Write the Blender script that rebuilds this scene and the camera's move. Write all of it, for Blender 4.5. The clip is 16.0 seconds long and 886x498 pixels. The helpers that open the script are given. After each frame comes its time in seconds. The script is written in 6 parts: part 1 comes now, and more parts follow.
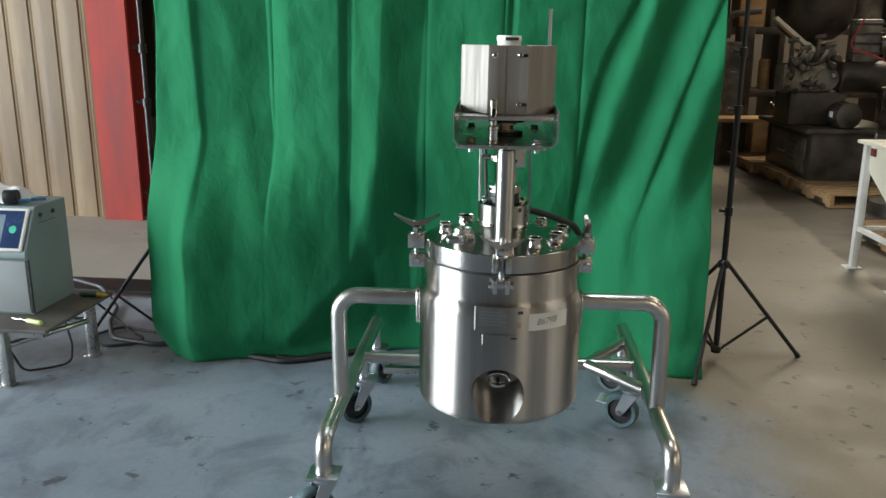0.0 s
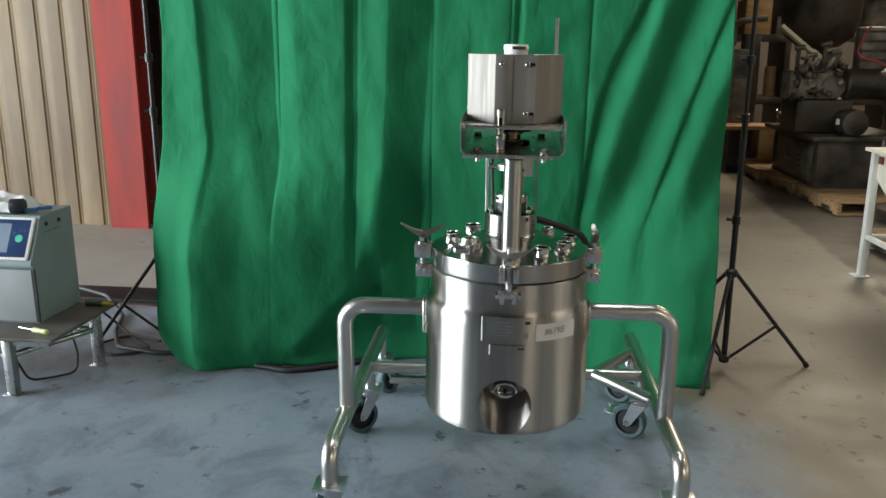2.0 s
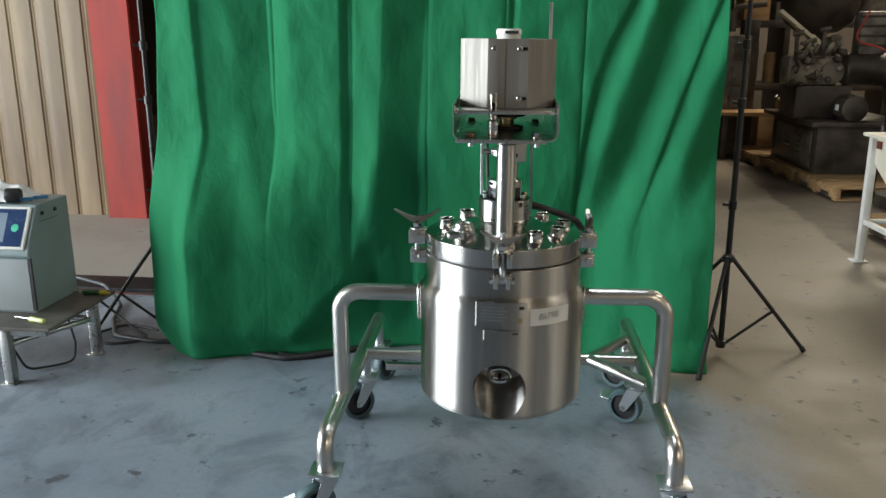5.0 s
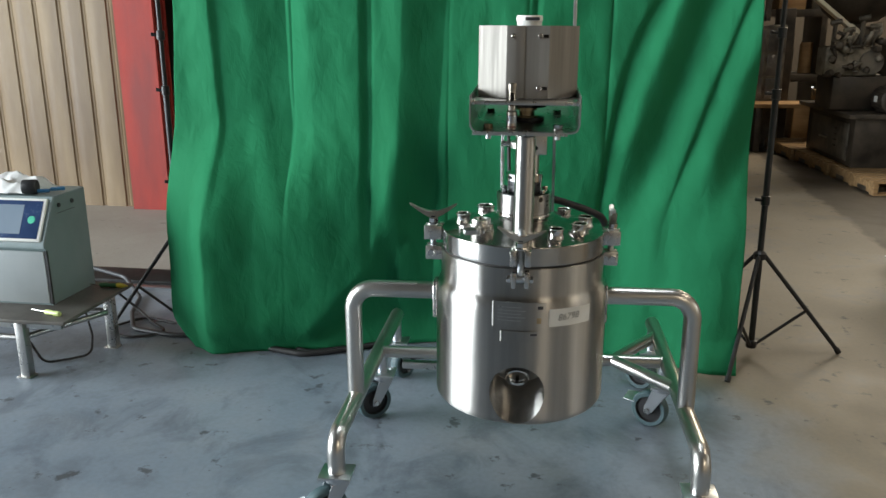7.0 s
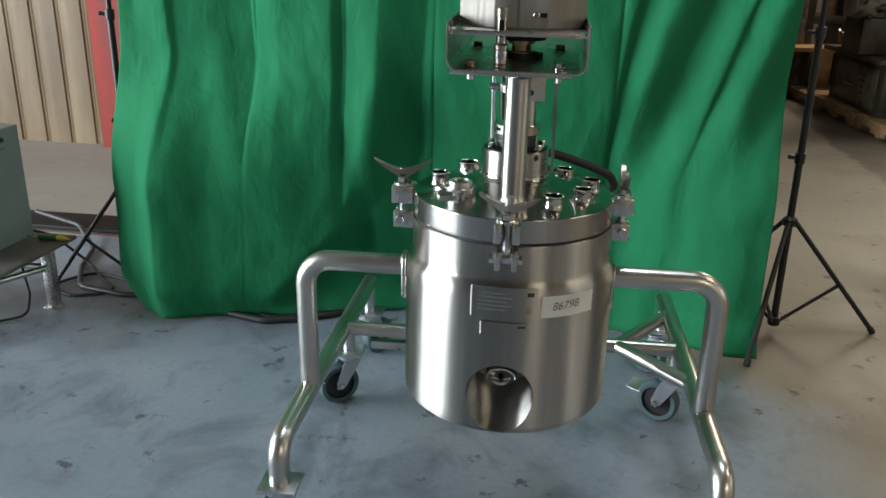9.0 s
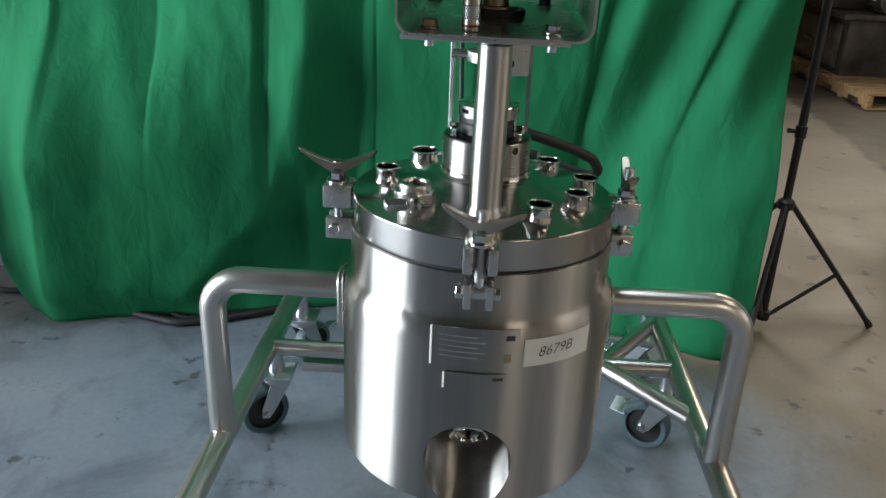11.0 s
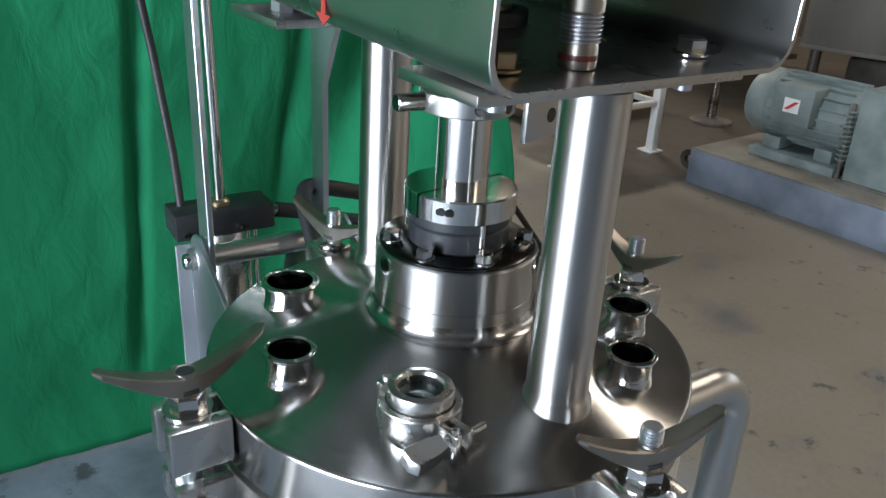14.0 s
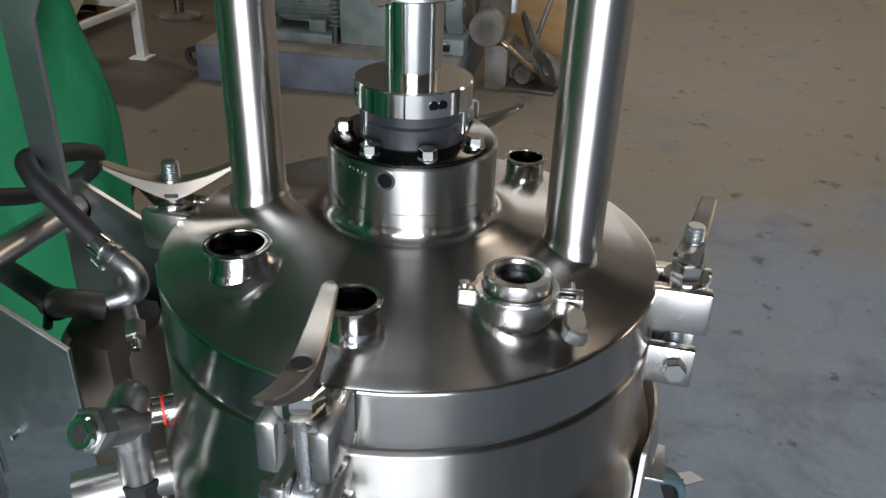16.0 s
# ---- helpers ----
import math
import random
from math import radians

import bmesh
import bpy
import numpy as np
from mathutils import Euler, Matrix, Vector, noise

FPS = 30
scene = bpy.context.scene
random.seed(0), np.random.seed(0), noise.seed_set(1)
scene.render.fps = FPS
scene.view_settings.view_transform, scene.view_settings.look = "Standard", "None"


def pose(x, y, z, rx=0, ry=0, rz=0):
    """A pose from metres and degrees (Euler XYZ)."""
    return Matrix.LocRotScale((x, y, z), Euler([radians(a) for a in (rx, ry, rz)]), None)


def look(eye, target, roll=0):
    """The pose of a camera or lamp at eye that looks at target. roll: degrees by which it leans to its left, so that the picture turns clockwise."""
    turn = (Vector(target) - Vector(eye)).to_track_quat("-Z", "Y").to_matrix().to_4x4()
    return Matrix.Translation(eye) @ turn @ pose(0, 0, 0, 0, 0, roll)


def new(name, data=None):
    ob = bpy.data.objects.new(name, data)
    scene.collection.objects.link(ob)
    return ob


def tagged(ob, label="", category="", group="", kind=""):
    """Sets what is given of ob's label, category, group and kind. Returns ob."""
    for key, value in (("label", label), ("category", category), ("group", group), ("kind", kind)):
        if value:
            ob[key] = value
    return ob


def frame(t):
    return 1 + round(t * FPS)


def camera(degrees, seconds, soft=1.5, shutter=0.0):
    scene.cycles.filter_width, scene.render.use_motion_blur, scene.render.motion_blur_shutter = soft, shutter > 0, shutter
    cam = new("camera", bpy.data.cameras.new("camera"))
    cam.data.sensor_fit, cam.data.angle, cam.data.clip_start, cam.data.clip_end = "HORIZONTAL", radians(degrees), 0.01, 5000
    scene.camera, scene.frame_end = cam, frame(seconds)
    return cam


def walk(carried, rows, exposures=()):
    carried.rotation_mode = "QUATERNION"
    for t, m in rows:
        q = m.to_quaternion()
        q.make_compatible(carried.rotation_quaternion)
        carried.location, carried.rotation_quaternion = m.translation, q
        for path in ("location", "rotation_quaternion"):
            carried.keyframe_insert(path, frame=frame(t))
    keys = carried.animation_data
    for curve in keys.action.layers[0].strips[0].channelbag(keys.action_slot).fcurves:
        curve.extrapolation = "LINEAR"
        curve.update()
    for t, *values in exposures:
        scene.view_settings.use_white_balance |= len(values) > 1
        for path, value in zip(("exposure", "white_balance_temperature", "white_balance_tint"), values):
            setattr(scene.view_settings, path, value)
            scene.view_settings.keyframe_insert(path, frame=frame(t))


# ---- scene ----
cam = camera(57.0, 16.0)
PATH = [
    (0, (0.104, 0.047, 1.351), (-0.13, 1.97, 0.855), 0.3),
    (0.5, (0.101, 0.049, 1.35), (-0.133, 1.973, 0.856), 0.4),
    (1, (0.098, 0.05, 1.353), (-0.143, 1.975, 0.868), 0.3),
    (1.5, (0.096, 0.056, 1.35), (-0.153, 1.978, 0.859), 0.2),
    (2, (0.098, 0.059, 1.355), (-0.149, 1.985, 0.876), 0.2),
    (2.5, (0.097, 0.055, 1.356), (-0.164, 1.982, 0.888), 0.3),
    (3, (0.092, 0.061, 1.354), (-0.158, 1.989, 0.884), 0.2),
    (3.5, (0.092, 0.057, 1.352), (-0.16, 1.985, 0.882), -1.2),
    (4, (0.096, 0.052, 1.348), (-0.151, 1.973, 0.85), -0.1),
    (6.5, (0.142, 0.108, 1.339), (-0.127, 2.023, 0.83), -0.8),
    (7, (0.139, 0.152, 1.334), (-0.178, 2.056, 0.811), -0.3),
    (7.5, (0.06, 0.256, 1.341), (-0.152, 2.183, 0.847), 0.2),
    (8, (0.053, 0.357, 1.311), (-0.101, 2.268, 0.744), 0.9),
    (8.5, (0.124, 0.515, 1.306), (-0.065, 2.414, 0.708), 2.4),
    (9, (0.14, 0.587, 1.281), (-0.176, 2.447, 0.618), 0.9),
    (11.5, (-0.032, 1.141, 1.247), (-0.062, 2.985, 0.473), 3.6),
    (12, (-0.157, 1.234, 1.251), (0.111, 3.072, 0.51), 1.8),
    (12.5, (-0.214, 1.383, 1.237), (0.117, 3.222, 0.525), 2.7),
    (13, (-0.236, 1.561, 1.231), (0.125, 3.402, 0.54), 3.2),
    (13.5, (-0.315, 1.69, 1.214), (0.386, 3.413, 0.479), 1.9),
    (14, (-0.379, 1.807, 1.189), (0.606, 3.347, 0.377), 3.1),
    (14.5, (-0.38, 1.931, 1.162), (0.708, 3.351, 0.267), 1.5),
    (15, (-0.455, 2.031, 1.159), (0.89, 3.17, 0.214), 1.0),
    (15.5, (-0.549, 2.112, 1.157), (1.033, 2.818, 0.158), 2.0),
    (16, (-0.631, 2.158, 1.157), (1.046, 2.648, 0.183), 1.8),
]
TONE = [(0, 0.07, 6550, 8), (9.2, 0.04, 6550, 8), (11.5, 0.0, 6350, 11), (12.2, 0.02, 6350, 12), (13.5, 0.19, 5950, 11), (14.4, 0.2, 5980, 11), (15, 0.08, 6200, 12), (16, -0.27, 6450, 14)]
walk(cam, [(t, look(eye, target, roll)) for t, eye, target, roll in PATH], TONE)

# ---- world and lights ----
world = bpy.data.worlds.new("world")
scene.world = world
world.use_nodes = True
wn = world.node_tree.nodes
sky = wn.new("ShaderNodeTexSky")
sky.sky_type, sky.sun_disc = "NISHITA", False
sky.sun_elevation, sky.sun_rotation = radians(38), radians(250)
wn["Background"].inputs["Strength"].default_value = 0.10
world.node_tree.links.new(sky.outputs["Color"], wn["Background"].inputs["Color"])


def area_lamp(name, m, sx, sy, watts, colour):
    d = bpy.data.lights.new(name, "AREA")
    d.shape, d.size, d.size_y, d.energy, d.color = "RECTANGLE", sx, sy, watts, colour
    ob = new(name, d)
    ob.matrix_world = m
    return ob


# daylight in the unseen loading door (west wall) and high window (east wall)
area_lamp("door_daylight", look((-8.95, -0.1, 2.25), (0, -0.1, 2.1)), 6.4, 4.1, 1750, (0.87, 0.945, 1.0))
area_lamp("east_daylight", look((6.95, 2.2, 1.9), (0, 2.2, 1.9)), 4.0, 1.4, 26, (1.0, 0.86, 0.66))
# unseen lamp, set where the lid mirrors a bright patch overhead
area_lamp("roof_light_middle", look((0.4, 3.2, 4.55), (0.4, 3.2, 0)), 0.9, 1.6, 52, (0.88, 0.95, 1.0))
# unseen fill lamps, added to brighten the floor, walls and store
area_lamp("fill_lamp_east", look((4.4, 3.0, 4.55), (4.4, 3.0, 0)), 1.0, 2.4, 54, (1.0, 0.84, 0.64))
area_lamp("fill_lamp_south", look((4.9, -4.4, 4.55), (4.9, -4.4, 0)), 1.4, 3.4, 170, (1.0, 0.84, 0.64))
area_lamp("fill_lamp_north", look((4.6, 11.2, 4.55), (4.6, 11.2, 0)), 2.0, 3.6, 365, (1.0, 0.86, 0.66))
scene.view_settings.exposure = 0.0

# ---- materials ----


def material(name):
    m = bpy.data.materials.new(name)
    m.use_nodes = True
    return m, m.node_tree.nodes, m.node_tree.links, m.node_tree.nodes["Principled BSDF"]


def mapped(nodes, links, scale, stretch=(1, 1, 1), use="Object"):
    tc, mp, nz = nodes.new("ShaderNodeTexCoord"), nodes.new("ShaderNodeMapping"), nodes.new("ShaderNodeTexNoise")
    mp.inputs["Scale"].default_value = stretch
    nz.inputs["Scale"].default_value, nz.inputs["Detail"].default_value = scale, 5
    links.new(tc.outputs[use], mp.inputs["Vector"])
    links.new(mp.outputs["Vector"], nz.inputs["Vector"])
    return nz


def ramp(nodes, links, source, stops):
    r = nodes.new("ShaderNodeValToRGB")
    while len(r.color_ramp.elements) < len(stops):
        r.color_ramp.elements.new(0.5)
    for e, (p, c) in zip(r.color_ramp.elements, stops):
        e.position, e.color = p, (*c, 1)
    links.new(source, r.inputs["Fac"])
    return r


def bump(nodes, links, bsdf, source, strength, distance):
    b = nodes.new("ShaderNodeBump")
    b.inputs["Strength"].default_value, b.inputs["Distance"].default_value = strength, distance
    links.new(source, b.inputs["Height"])
    links.new(b.outputs["Normal"], bsdf.inputs["Normal"])


def surface(name, dark, light, scale=8.0, rough=(0.4, 0.6), metal=0.0, stretch=(1, 1, 1), grain=120.0, relief=0.1, depth=0.002, low=0.35, high=0.65):
    """Two-scale variation of colour and gloss, with fine relief."""
    m, n, l, b = material(name)
    a = mapped(n, l, scale, stretch)
    g = mapped(n, l, grain, stretch)
    c = ramp(n, l, a.outputs["Fac"], [(low, dark), (high, light)])
    l.new(c.outputs["Color"], b.inputs["Base Color"])
    mix = n.new("ShaderNodeMath")
    mix.operation = "MULTIPLY"
    l.new(a.outputs["Fac"], mix.inputs[0])
    l.new(g.outputs["Fac"], mix.inputs[1])
    r = n.new("ShaderNodeMapRange")
    r.inputs["From Min"].default_value, r.inputs["From Max"].default_value = 0.12, 0.4
    r.inputs["To Min"].default_value, r.inputs["To Max"].default_value = rough
    l.new(mix.outputs[0], r.inputs["Value"])
    l.new(r.outputs["Result"], b.inputs["Roughness"])
    b.inputs["Metallic"].default_value = metal
    if relief:
        bump(n, l, b, g.outputs["Fac"], relief, depth)
    return m


def brushed(name, dark, light, rough, turn=0.75, streak=0.0, blotch=0.0):
    """Lathe-brushed steel: the grain runs round the axis, so that highlights stretch across it."""
    m, n, l, b = material(name)
    a = mapped(n, l, 2.0)
    a.inputs["Detail"].default_value = 2
    c = ramp(n, l, a.outputs["Fac"], [(0.3, dark), (0.7, light)])
    l.new(c.outputs["Color"], b.inputs["Base Color"])
    g = mapped(n, l, 26.0, (1, 1, 6))
    r = n.new("ShaderNodeMapRange")
    r.inputs["From Min"].default_value, r.inputs["From Max"].default_value = 0.3, 0.7
    r.inputs["To Min"].default_value, r.inputs["To Max"].default_value = rough
    l.new(g.outputs["Fac"], r.inputs["Value"])
    if streak or blotch:
        # upright polishing streaks and cloudy patches of duller finish
        up, cloud, sum_, gain = mapped(n, l, 34.0, (1, 1, 0.03)), mapped(n, l, 7.0), n.new("ShaderNodeMath"), n.new("ShaderNodeMath")
        cloud.inputs["Distortion"].default_value, cloud.inputs["Detail"].default_value = 0.6, 0.5
        for k, source, amount in ((sum_, up, streak), (gain, cloud, blotch)):
            k.operation, k.inputs[1].default_value = "MULTIPLY_ADD", amount
            l.new(source.outputs["Fac"], k.inputs[0])
        l.new(r.outputs["Result"], sum_.inputs[2])
        l.new(sum_.outputs[0], gain.inputs[2])
        l.new(gain.outputs[0], b.inputs["Roughness"])
        tint = n.new("ShaderNodeMix")
        tint.data_type, tint.blend_type = "RGBA", "MULTIPLY"
        shade = ramp(n, l, up.outputs["Fac"], [(0.35, (1 - streak, 1 - streak, 1 - streak)), (0.65, (1, 1, 1))])
        tint.inputs["Factor"].default_value = 1.0
        l.new(c.outputs["Color"], tint.inputs["A"])
        l.new(shade.outputs["Color"], tint.inputs["B"])
        l.new(tint.outputs["Result"], b.inputs["Base Color"])
    else:
        l.new(r.outputs["Result"], b.inputs["Roughness"])
    t = n.new("ShaderNodeTangent")
    t.direction_type, t.axis = "RADIAL", "Z"
    l.new(t.outputs["Tangent"], b.inputs["Tangent"])
    b.inputs["Metallic"].default_value, b.inputs["Anisotropic"].default_value = 1.0, turn
    b.inputs["Anisotropic Rotation"].default_value = 0.25
    return m


STEEL_BODY = brushed("brushed_steel", (0.455, 0.441, 0.418), (0.53, 0.515, 0.49), (0.19, 0.25), 1.0, 0.20, 0.06)
STEEL_LID = surface("satin_steel", (0.53, 0.515, 0.49), (0.59, 0.575, 0.55), 2.5, (0.25, 0.29), 1.0, (1, 1, 1), 30, 0.0, 0.0004)
STEEL_TURNED = brushed("turned_steel", (0.36, 0.352, 0.338), (0.43, 0.42, 0.405), (0.19, 0.23), 0.9, 0.14, 0.04)
LID_STEEL = brushed("satin_lid_steel", (0.38, 0.371, 0.358), (0.47, 0.459, 0.441), (0.125, 0.155), 0.9, 0.0, 0.12)
STEEL_COLUMN = brushed("column_steel", (0.48, 0.467, 0.445), (0.55, 0.535, 0.51), (0.24, 0.26), 0.8, 0.12, 0.05)
STEEL_TUBE = surface("tube_steel", (0.50, 0.485, 0.46), (0.60, 0.585, 0.555), 4, (0.28, 0.36), 1.0, (1, 1, 1), 70, 0.0, 0.0004)
STEEL_BRIGHT = surface("polished_steel", (0.58, 0.57, 0.55), (0.68, 0.67, 0.65), 8, (0.09, 0.16), 1.0, (1, 1, 1), 80, 0.0, 0.0003)
STEEL_DULL = surface("bead_blasted_steel", (0.46, 0.45, 0.435), (0.55, 0.54, 0.52), 14, (0.26, 0.36), 1.0, (1, 1, 1), 120, 0.03, 0.0003)
WING_STEEL = surface("satin_cast_steel", (0.26, 0.228, 0.192), (0.335, 0.302, 0.262), 14, (0.30, 0.40), 1.0, (1, 1, 1), 140, 0.02, 0.0003)
SEAL_BLACK = surface("seal_graphite", (0.014, 0.015, 0.018), (0.024, 0.026, 0.030), 25, (0.35, 0.5), 0.0, (1, 1, 1), 300, 0.04, 0.0003)
STEEL_SHEET = surface("sheet_steel", (0.47, 0.46, 0.44), (0.56, 0.55, 0.53), 3, (0.26, 0.31), 1.0, (1.5, 1, 1), 30, 0.0, 0.0004)
GUARD_STEEL = surface("guard_sheet_steel", (0.20, 0.187, 0.170), (0.315, 0.298, 0.274), 16, (0.56, 0.74), 1.0, (1, 1, 0.05), 90, 0.05, 0.0003, 0.36, 0.64)
STEEL_PLATED = surface("zinc_plate", (0.52, 0.54, 0.565), (0.60, 0.62, 0.645), 7, (0.30, 0.38), 1.0, (1, 1, 1), 60, 0.0, 0.0005)
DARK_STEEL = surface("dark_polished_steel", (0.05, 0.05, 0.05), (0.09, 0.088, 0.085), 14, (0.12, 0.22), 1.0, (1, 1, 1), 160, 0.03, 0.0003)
BRASS = surface("brass", (0.40, 0.31, 0.19), (0.49, 0.39, 0.25), 30, (0.28, 0.38), 1.0)
BLACK_PLASTIC = surface("black_plastic", (0.010, 0.010, 0.011), (0.020, 0.020, 0.022), 20, (0.38, 0.55), 0.0, (1, 1, 1), 300, 0.05, 0.0004)
DARK_GREY = surface("dark_grey_plastic", (0.035, 0.037, 0.042), (0.055, 0.058, 0.064), 25, (0.42, 0.55), 0.0, (1, 1, 1), 300, 0.05, 0.0004)
RUBBER = surface("black_rubber", (0.009, 0.009, 0.010), (0.019, 0.018, 0.018), 18, (0.5, 0.7), 0.0, (1, 1, 1), 220, 0.08, 0.0005)
TREAD = surface("teal_grey_tread", (0.045, 0.085, 0.098), (0.08, 0.13, 0.142), 22, (0.45, 0.65), 0.0, (1, 1, 1), 200, 0.1, 0.0006)
WHITE_PAPER = surface("white_paper", (0.74, 0.74, 0.71), (0.82, 0.82, 0.79), 14, (0.55, 0.7), 0.0, (1, 1, 1), 200, 0.03, 0.0002)
WHITE_PLASTIC = surface("white_plastic", (0.76, 0.76, 0.72), (0.84, 0.84, 0.80), 16, (0.35, 0.5), 0.0)
INK = surface("black_ink", (0.02, 0.02, 0.025), (0.035, 0.035, 0.04), 40, (0.5, 0.6), 0.0, relief=0)
RED = surface("red_print", (0.55, 0.03, 0.02), (0.65, 0.05, 0.03), 30, (0.4, 0.5), 0.0, relief=0)
BLUE = surface("blue_print", (0.03, 0.05, 0.16), (0.04, 0.07, 0.2), 30, (0.4, 0.5), 0.0, relief=0)
CURTAIN = surface("green_cloth", (0.016, 0.156, 0.066), (0.023, 0.200, 0.089), 1.6, (0.7, 0.85), 0.0, (1, 1, 0.4), 420, 0.25, 0.0008)
def wrinkled(mat):
    """Soft creases of a folded cloth, over the weave."""
    n, l = mat.node_tree.nodes, mat.node_tree.links
    b = n["Principled BSDF"]
    weave = b.inputs["Normal"].links[0].from_node
    wide, narrow = mapped(n, l, 7.0, (1.0, 1.0, 0.35)), mapped(n, l, 19.0, (1.0, 1.0, 0.5))
    for k in (wide, narrow):
        k.inputs["Detail"].default_value, k.inputs["Distortion"].default_value = 4, 0.8
    for source, strength, depth in ((wide, 0.30, 0.014), (narrow, 0.65, 0.007)):
        k = n.new("ShaderNodeBump")
        k.inputs["Strength"].default_value, k.inputs["Distance"].default_value = strength, depth
        l.new(source.outputs["Fac"], k.inputs["Height"])
        l.new(k.outputs["Normal"], weave.inputs["Normal"])
        weave = k


wrinkled(CURTAIN)
CURTAIN.node_tree.nodes["Principled BSDF"].inputs["Specular IOR Level"].default_value = 0.06
CORRUGATED = surface("tan_sheet", (0.11, 0.064, 0.026), (0.26, 0.186, 0.105), 1.5, (0.5, 0.7), 0.0, (2.6, 1, 0.5), 60, 0.12, 0.002, 0.3, 0.7)
RED_PAINT = surface("red_oxide_paint", (0.20, 0.015, 0.010), (0.37, 0.033, 0.020), 2.5, (0.6, 0.8), 0.0, (2, 1, 0.4), 80, 0.1, 0.001)
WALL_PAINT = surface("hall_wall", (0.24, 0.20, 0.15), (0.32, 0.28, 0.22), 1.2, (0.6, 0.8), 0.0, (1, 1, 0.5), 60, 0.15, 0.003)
# darker copy of the wall paint; shade and dark reflections go into its colour
WALL_SHADED = surface("hall_wall_shaded", (0.055, 0.045, 0.035), (0.085, 0.07, 0.055), 1.0, (0.6, 0.8))
# kept dark so that the steel mirrors no bright ceiling
CEILING_PAINT = surface("hall_ceiling", (0.035, 0.032, 0.028), (0.055, 0.05, 0.044), 0.8, (0.6, 0.8))
BOX_PAINT = surface("grey_green_case", (0.145, 0.195, 0.20), (0.185, 0.24, 0.245), 4, (0.32, 0.45), 0.0, (1, 1, 1), 240, 0.04, 0.0004)
PANEL_GREY = surface("light_grey_case", (0.33, 0.365, 0.375), (0.40, 0.435, 0.445), 4, (0.32, 0.45), 0.0, (1, 1, 1), 240, 0.04, 0.0004)
SCREEN_BLUE = surface("screen_surround", (0.025, 0.05, 0.13), (0.035, 0.07, 0.17), 9, (0.2, 0.3), 0.0, relief=0)
SCREEN_GLASS = surface("display_glass", (0.16, 0.21, 0.27), (0.2, 0.25, 0.31), 3, (0.1, 0.16), 0.0, relief=0)
GREEN_LAMP = surface("green_button", (0.02, 0.35, 0.22), (0.03, 0.45, 0.28), 30, (0.3, 0.4), 0.0, relief=0)
CLOTH_WHITE = surface("white_rag", (0.55, 0.55, 0.54), (0.74, 0.74, 0.73), 9, (0.7, 0.9), 0.0, (1, 1, 1), 150, 0.3, 0.002)
BLUE_PLASTIC = surface("blue_plastic", (0.03, 0.16, 0.36), (0.05, 0.22, 0.45), 20, (0.4, 0.5), 0.0)
YELLOW = surface("yellow_plastic", (0.50, 0.40, 0.04), (0.6, 0.5, 0.08), 20, (0.3, 0.45), 0.0)
GREEN_PLASTIC = surface("dark_green_plastic", (0.02, 0.08, 0.03), (0.03, 0.11, 0.045), 20, (0.35, 0.5), 0.0)
CLEAR_LIME = surface("lime_plastic", (0.50, 0.58, 0.22), (0.62, 0.68, 0.3), 20, (0.2, 0.3), 0.0)
PALLET_WOOD = surface("pallet_wood", (0.20, 0.115, 0.048), (0.35, 0.215, 0.098), 5, (0.6, 0.8), 0.0, (1, 6, 6), 60, 0.2, 0.002)
PLYWOOD = surface("brown_board", (0.30, 0.17, 0.07), (0.42, 0.26, 0.12), 4, (0.5, 0.7), 0.0, (1, 1, 4), 60, 0.1, 0.001)
MACHINE_DARK = surface("dark_machine_paint", (0.020, 0.016, 0.012), (0.074, 0.058, 0.043), 5, (0.35, 0.6), 0.0, (1, 1, 1), 50, 0.2, 0.002)
MACHINE_GREY = surface("worn_grey_machine", (0.07, 0.064, 0.055), (0.20, 0.18, 0.15), 7, (0.35, 0.6), 0.2, (1, 1, 1), 50, 0.2, 0.002)
PUMP_GREEN = surface("grey_green_paint", (0.135, 0.168, 0.160), (0.25, 0.288, 0.272), 7, (0.4, 0.6), 0.0, (1, 1, 1), 60, 0.25, 0.0025)
BASE_BLUE = surface("blue_grey_paint", (0.11, 0.128, 0.162), (0.215, 0.242, 0.295), 5, (0.4, 0.6), 0.0, (1, 1, 1), 50, 0.2, 0.002)
STAND_TOP = surface("dull_worn_plate", (0.11, 0.102, 0.092), (0.19, 0.178, 0.162), 6, (0.5, 0.68), 0.5, (1, 1, 1), 80, 0.05, 0.0005)
CASE_TAN = surface("grey_tan_sheet", (0.105, 0.094, 0.078), (0.165, 0.150, 0.126), 3, (0.4, 0.6), 0.2, (1, 1, 0.4), 60, 0.05, 0.001)
SKID_TOP = surface("dusty_tan_paint", (0.14, 0.122, 0.094), (0.27, 0.24, 0.19), 5, (0.55, 0.75), 0.0, (1, 1, 1), 50, 0.2, 0.002)
STICKER_RED = surface("dark_red_sticker", (0.10, 0.014, 0.014), (0.16, 0.022, 0.020), 30, (0.4, 0.5), 0.0, relief=0)
HOPPER_CREAM = surface("cream_paint", (0.70, 0.645, 0.50), (0.80, 0.75, 0.62), 3, (0.38, 0.55), 0.0, (1, 1, 0.4), 90, 0.06, 0.001)
FRAME_WHITE = surface("white_frame_paint", (0.62, 0.61, 0.57), (0.74, 0.73, 0.69), 6, (0.4, 0.55), 0.0)
WORN_PALE = surface("worn_pale_casting", (0.13, 0.115, 0.09), (0.36, 0.33, 0.27), 9, (0.4, 0.6), 0.2, (1, 1, 1), 50, 0.2, 0.002)
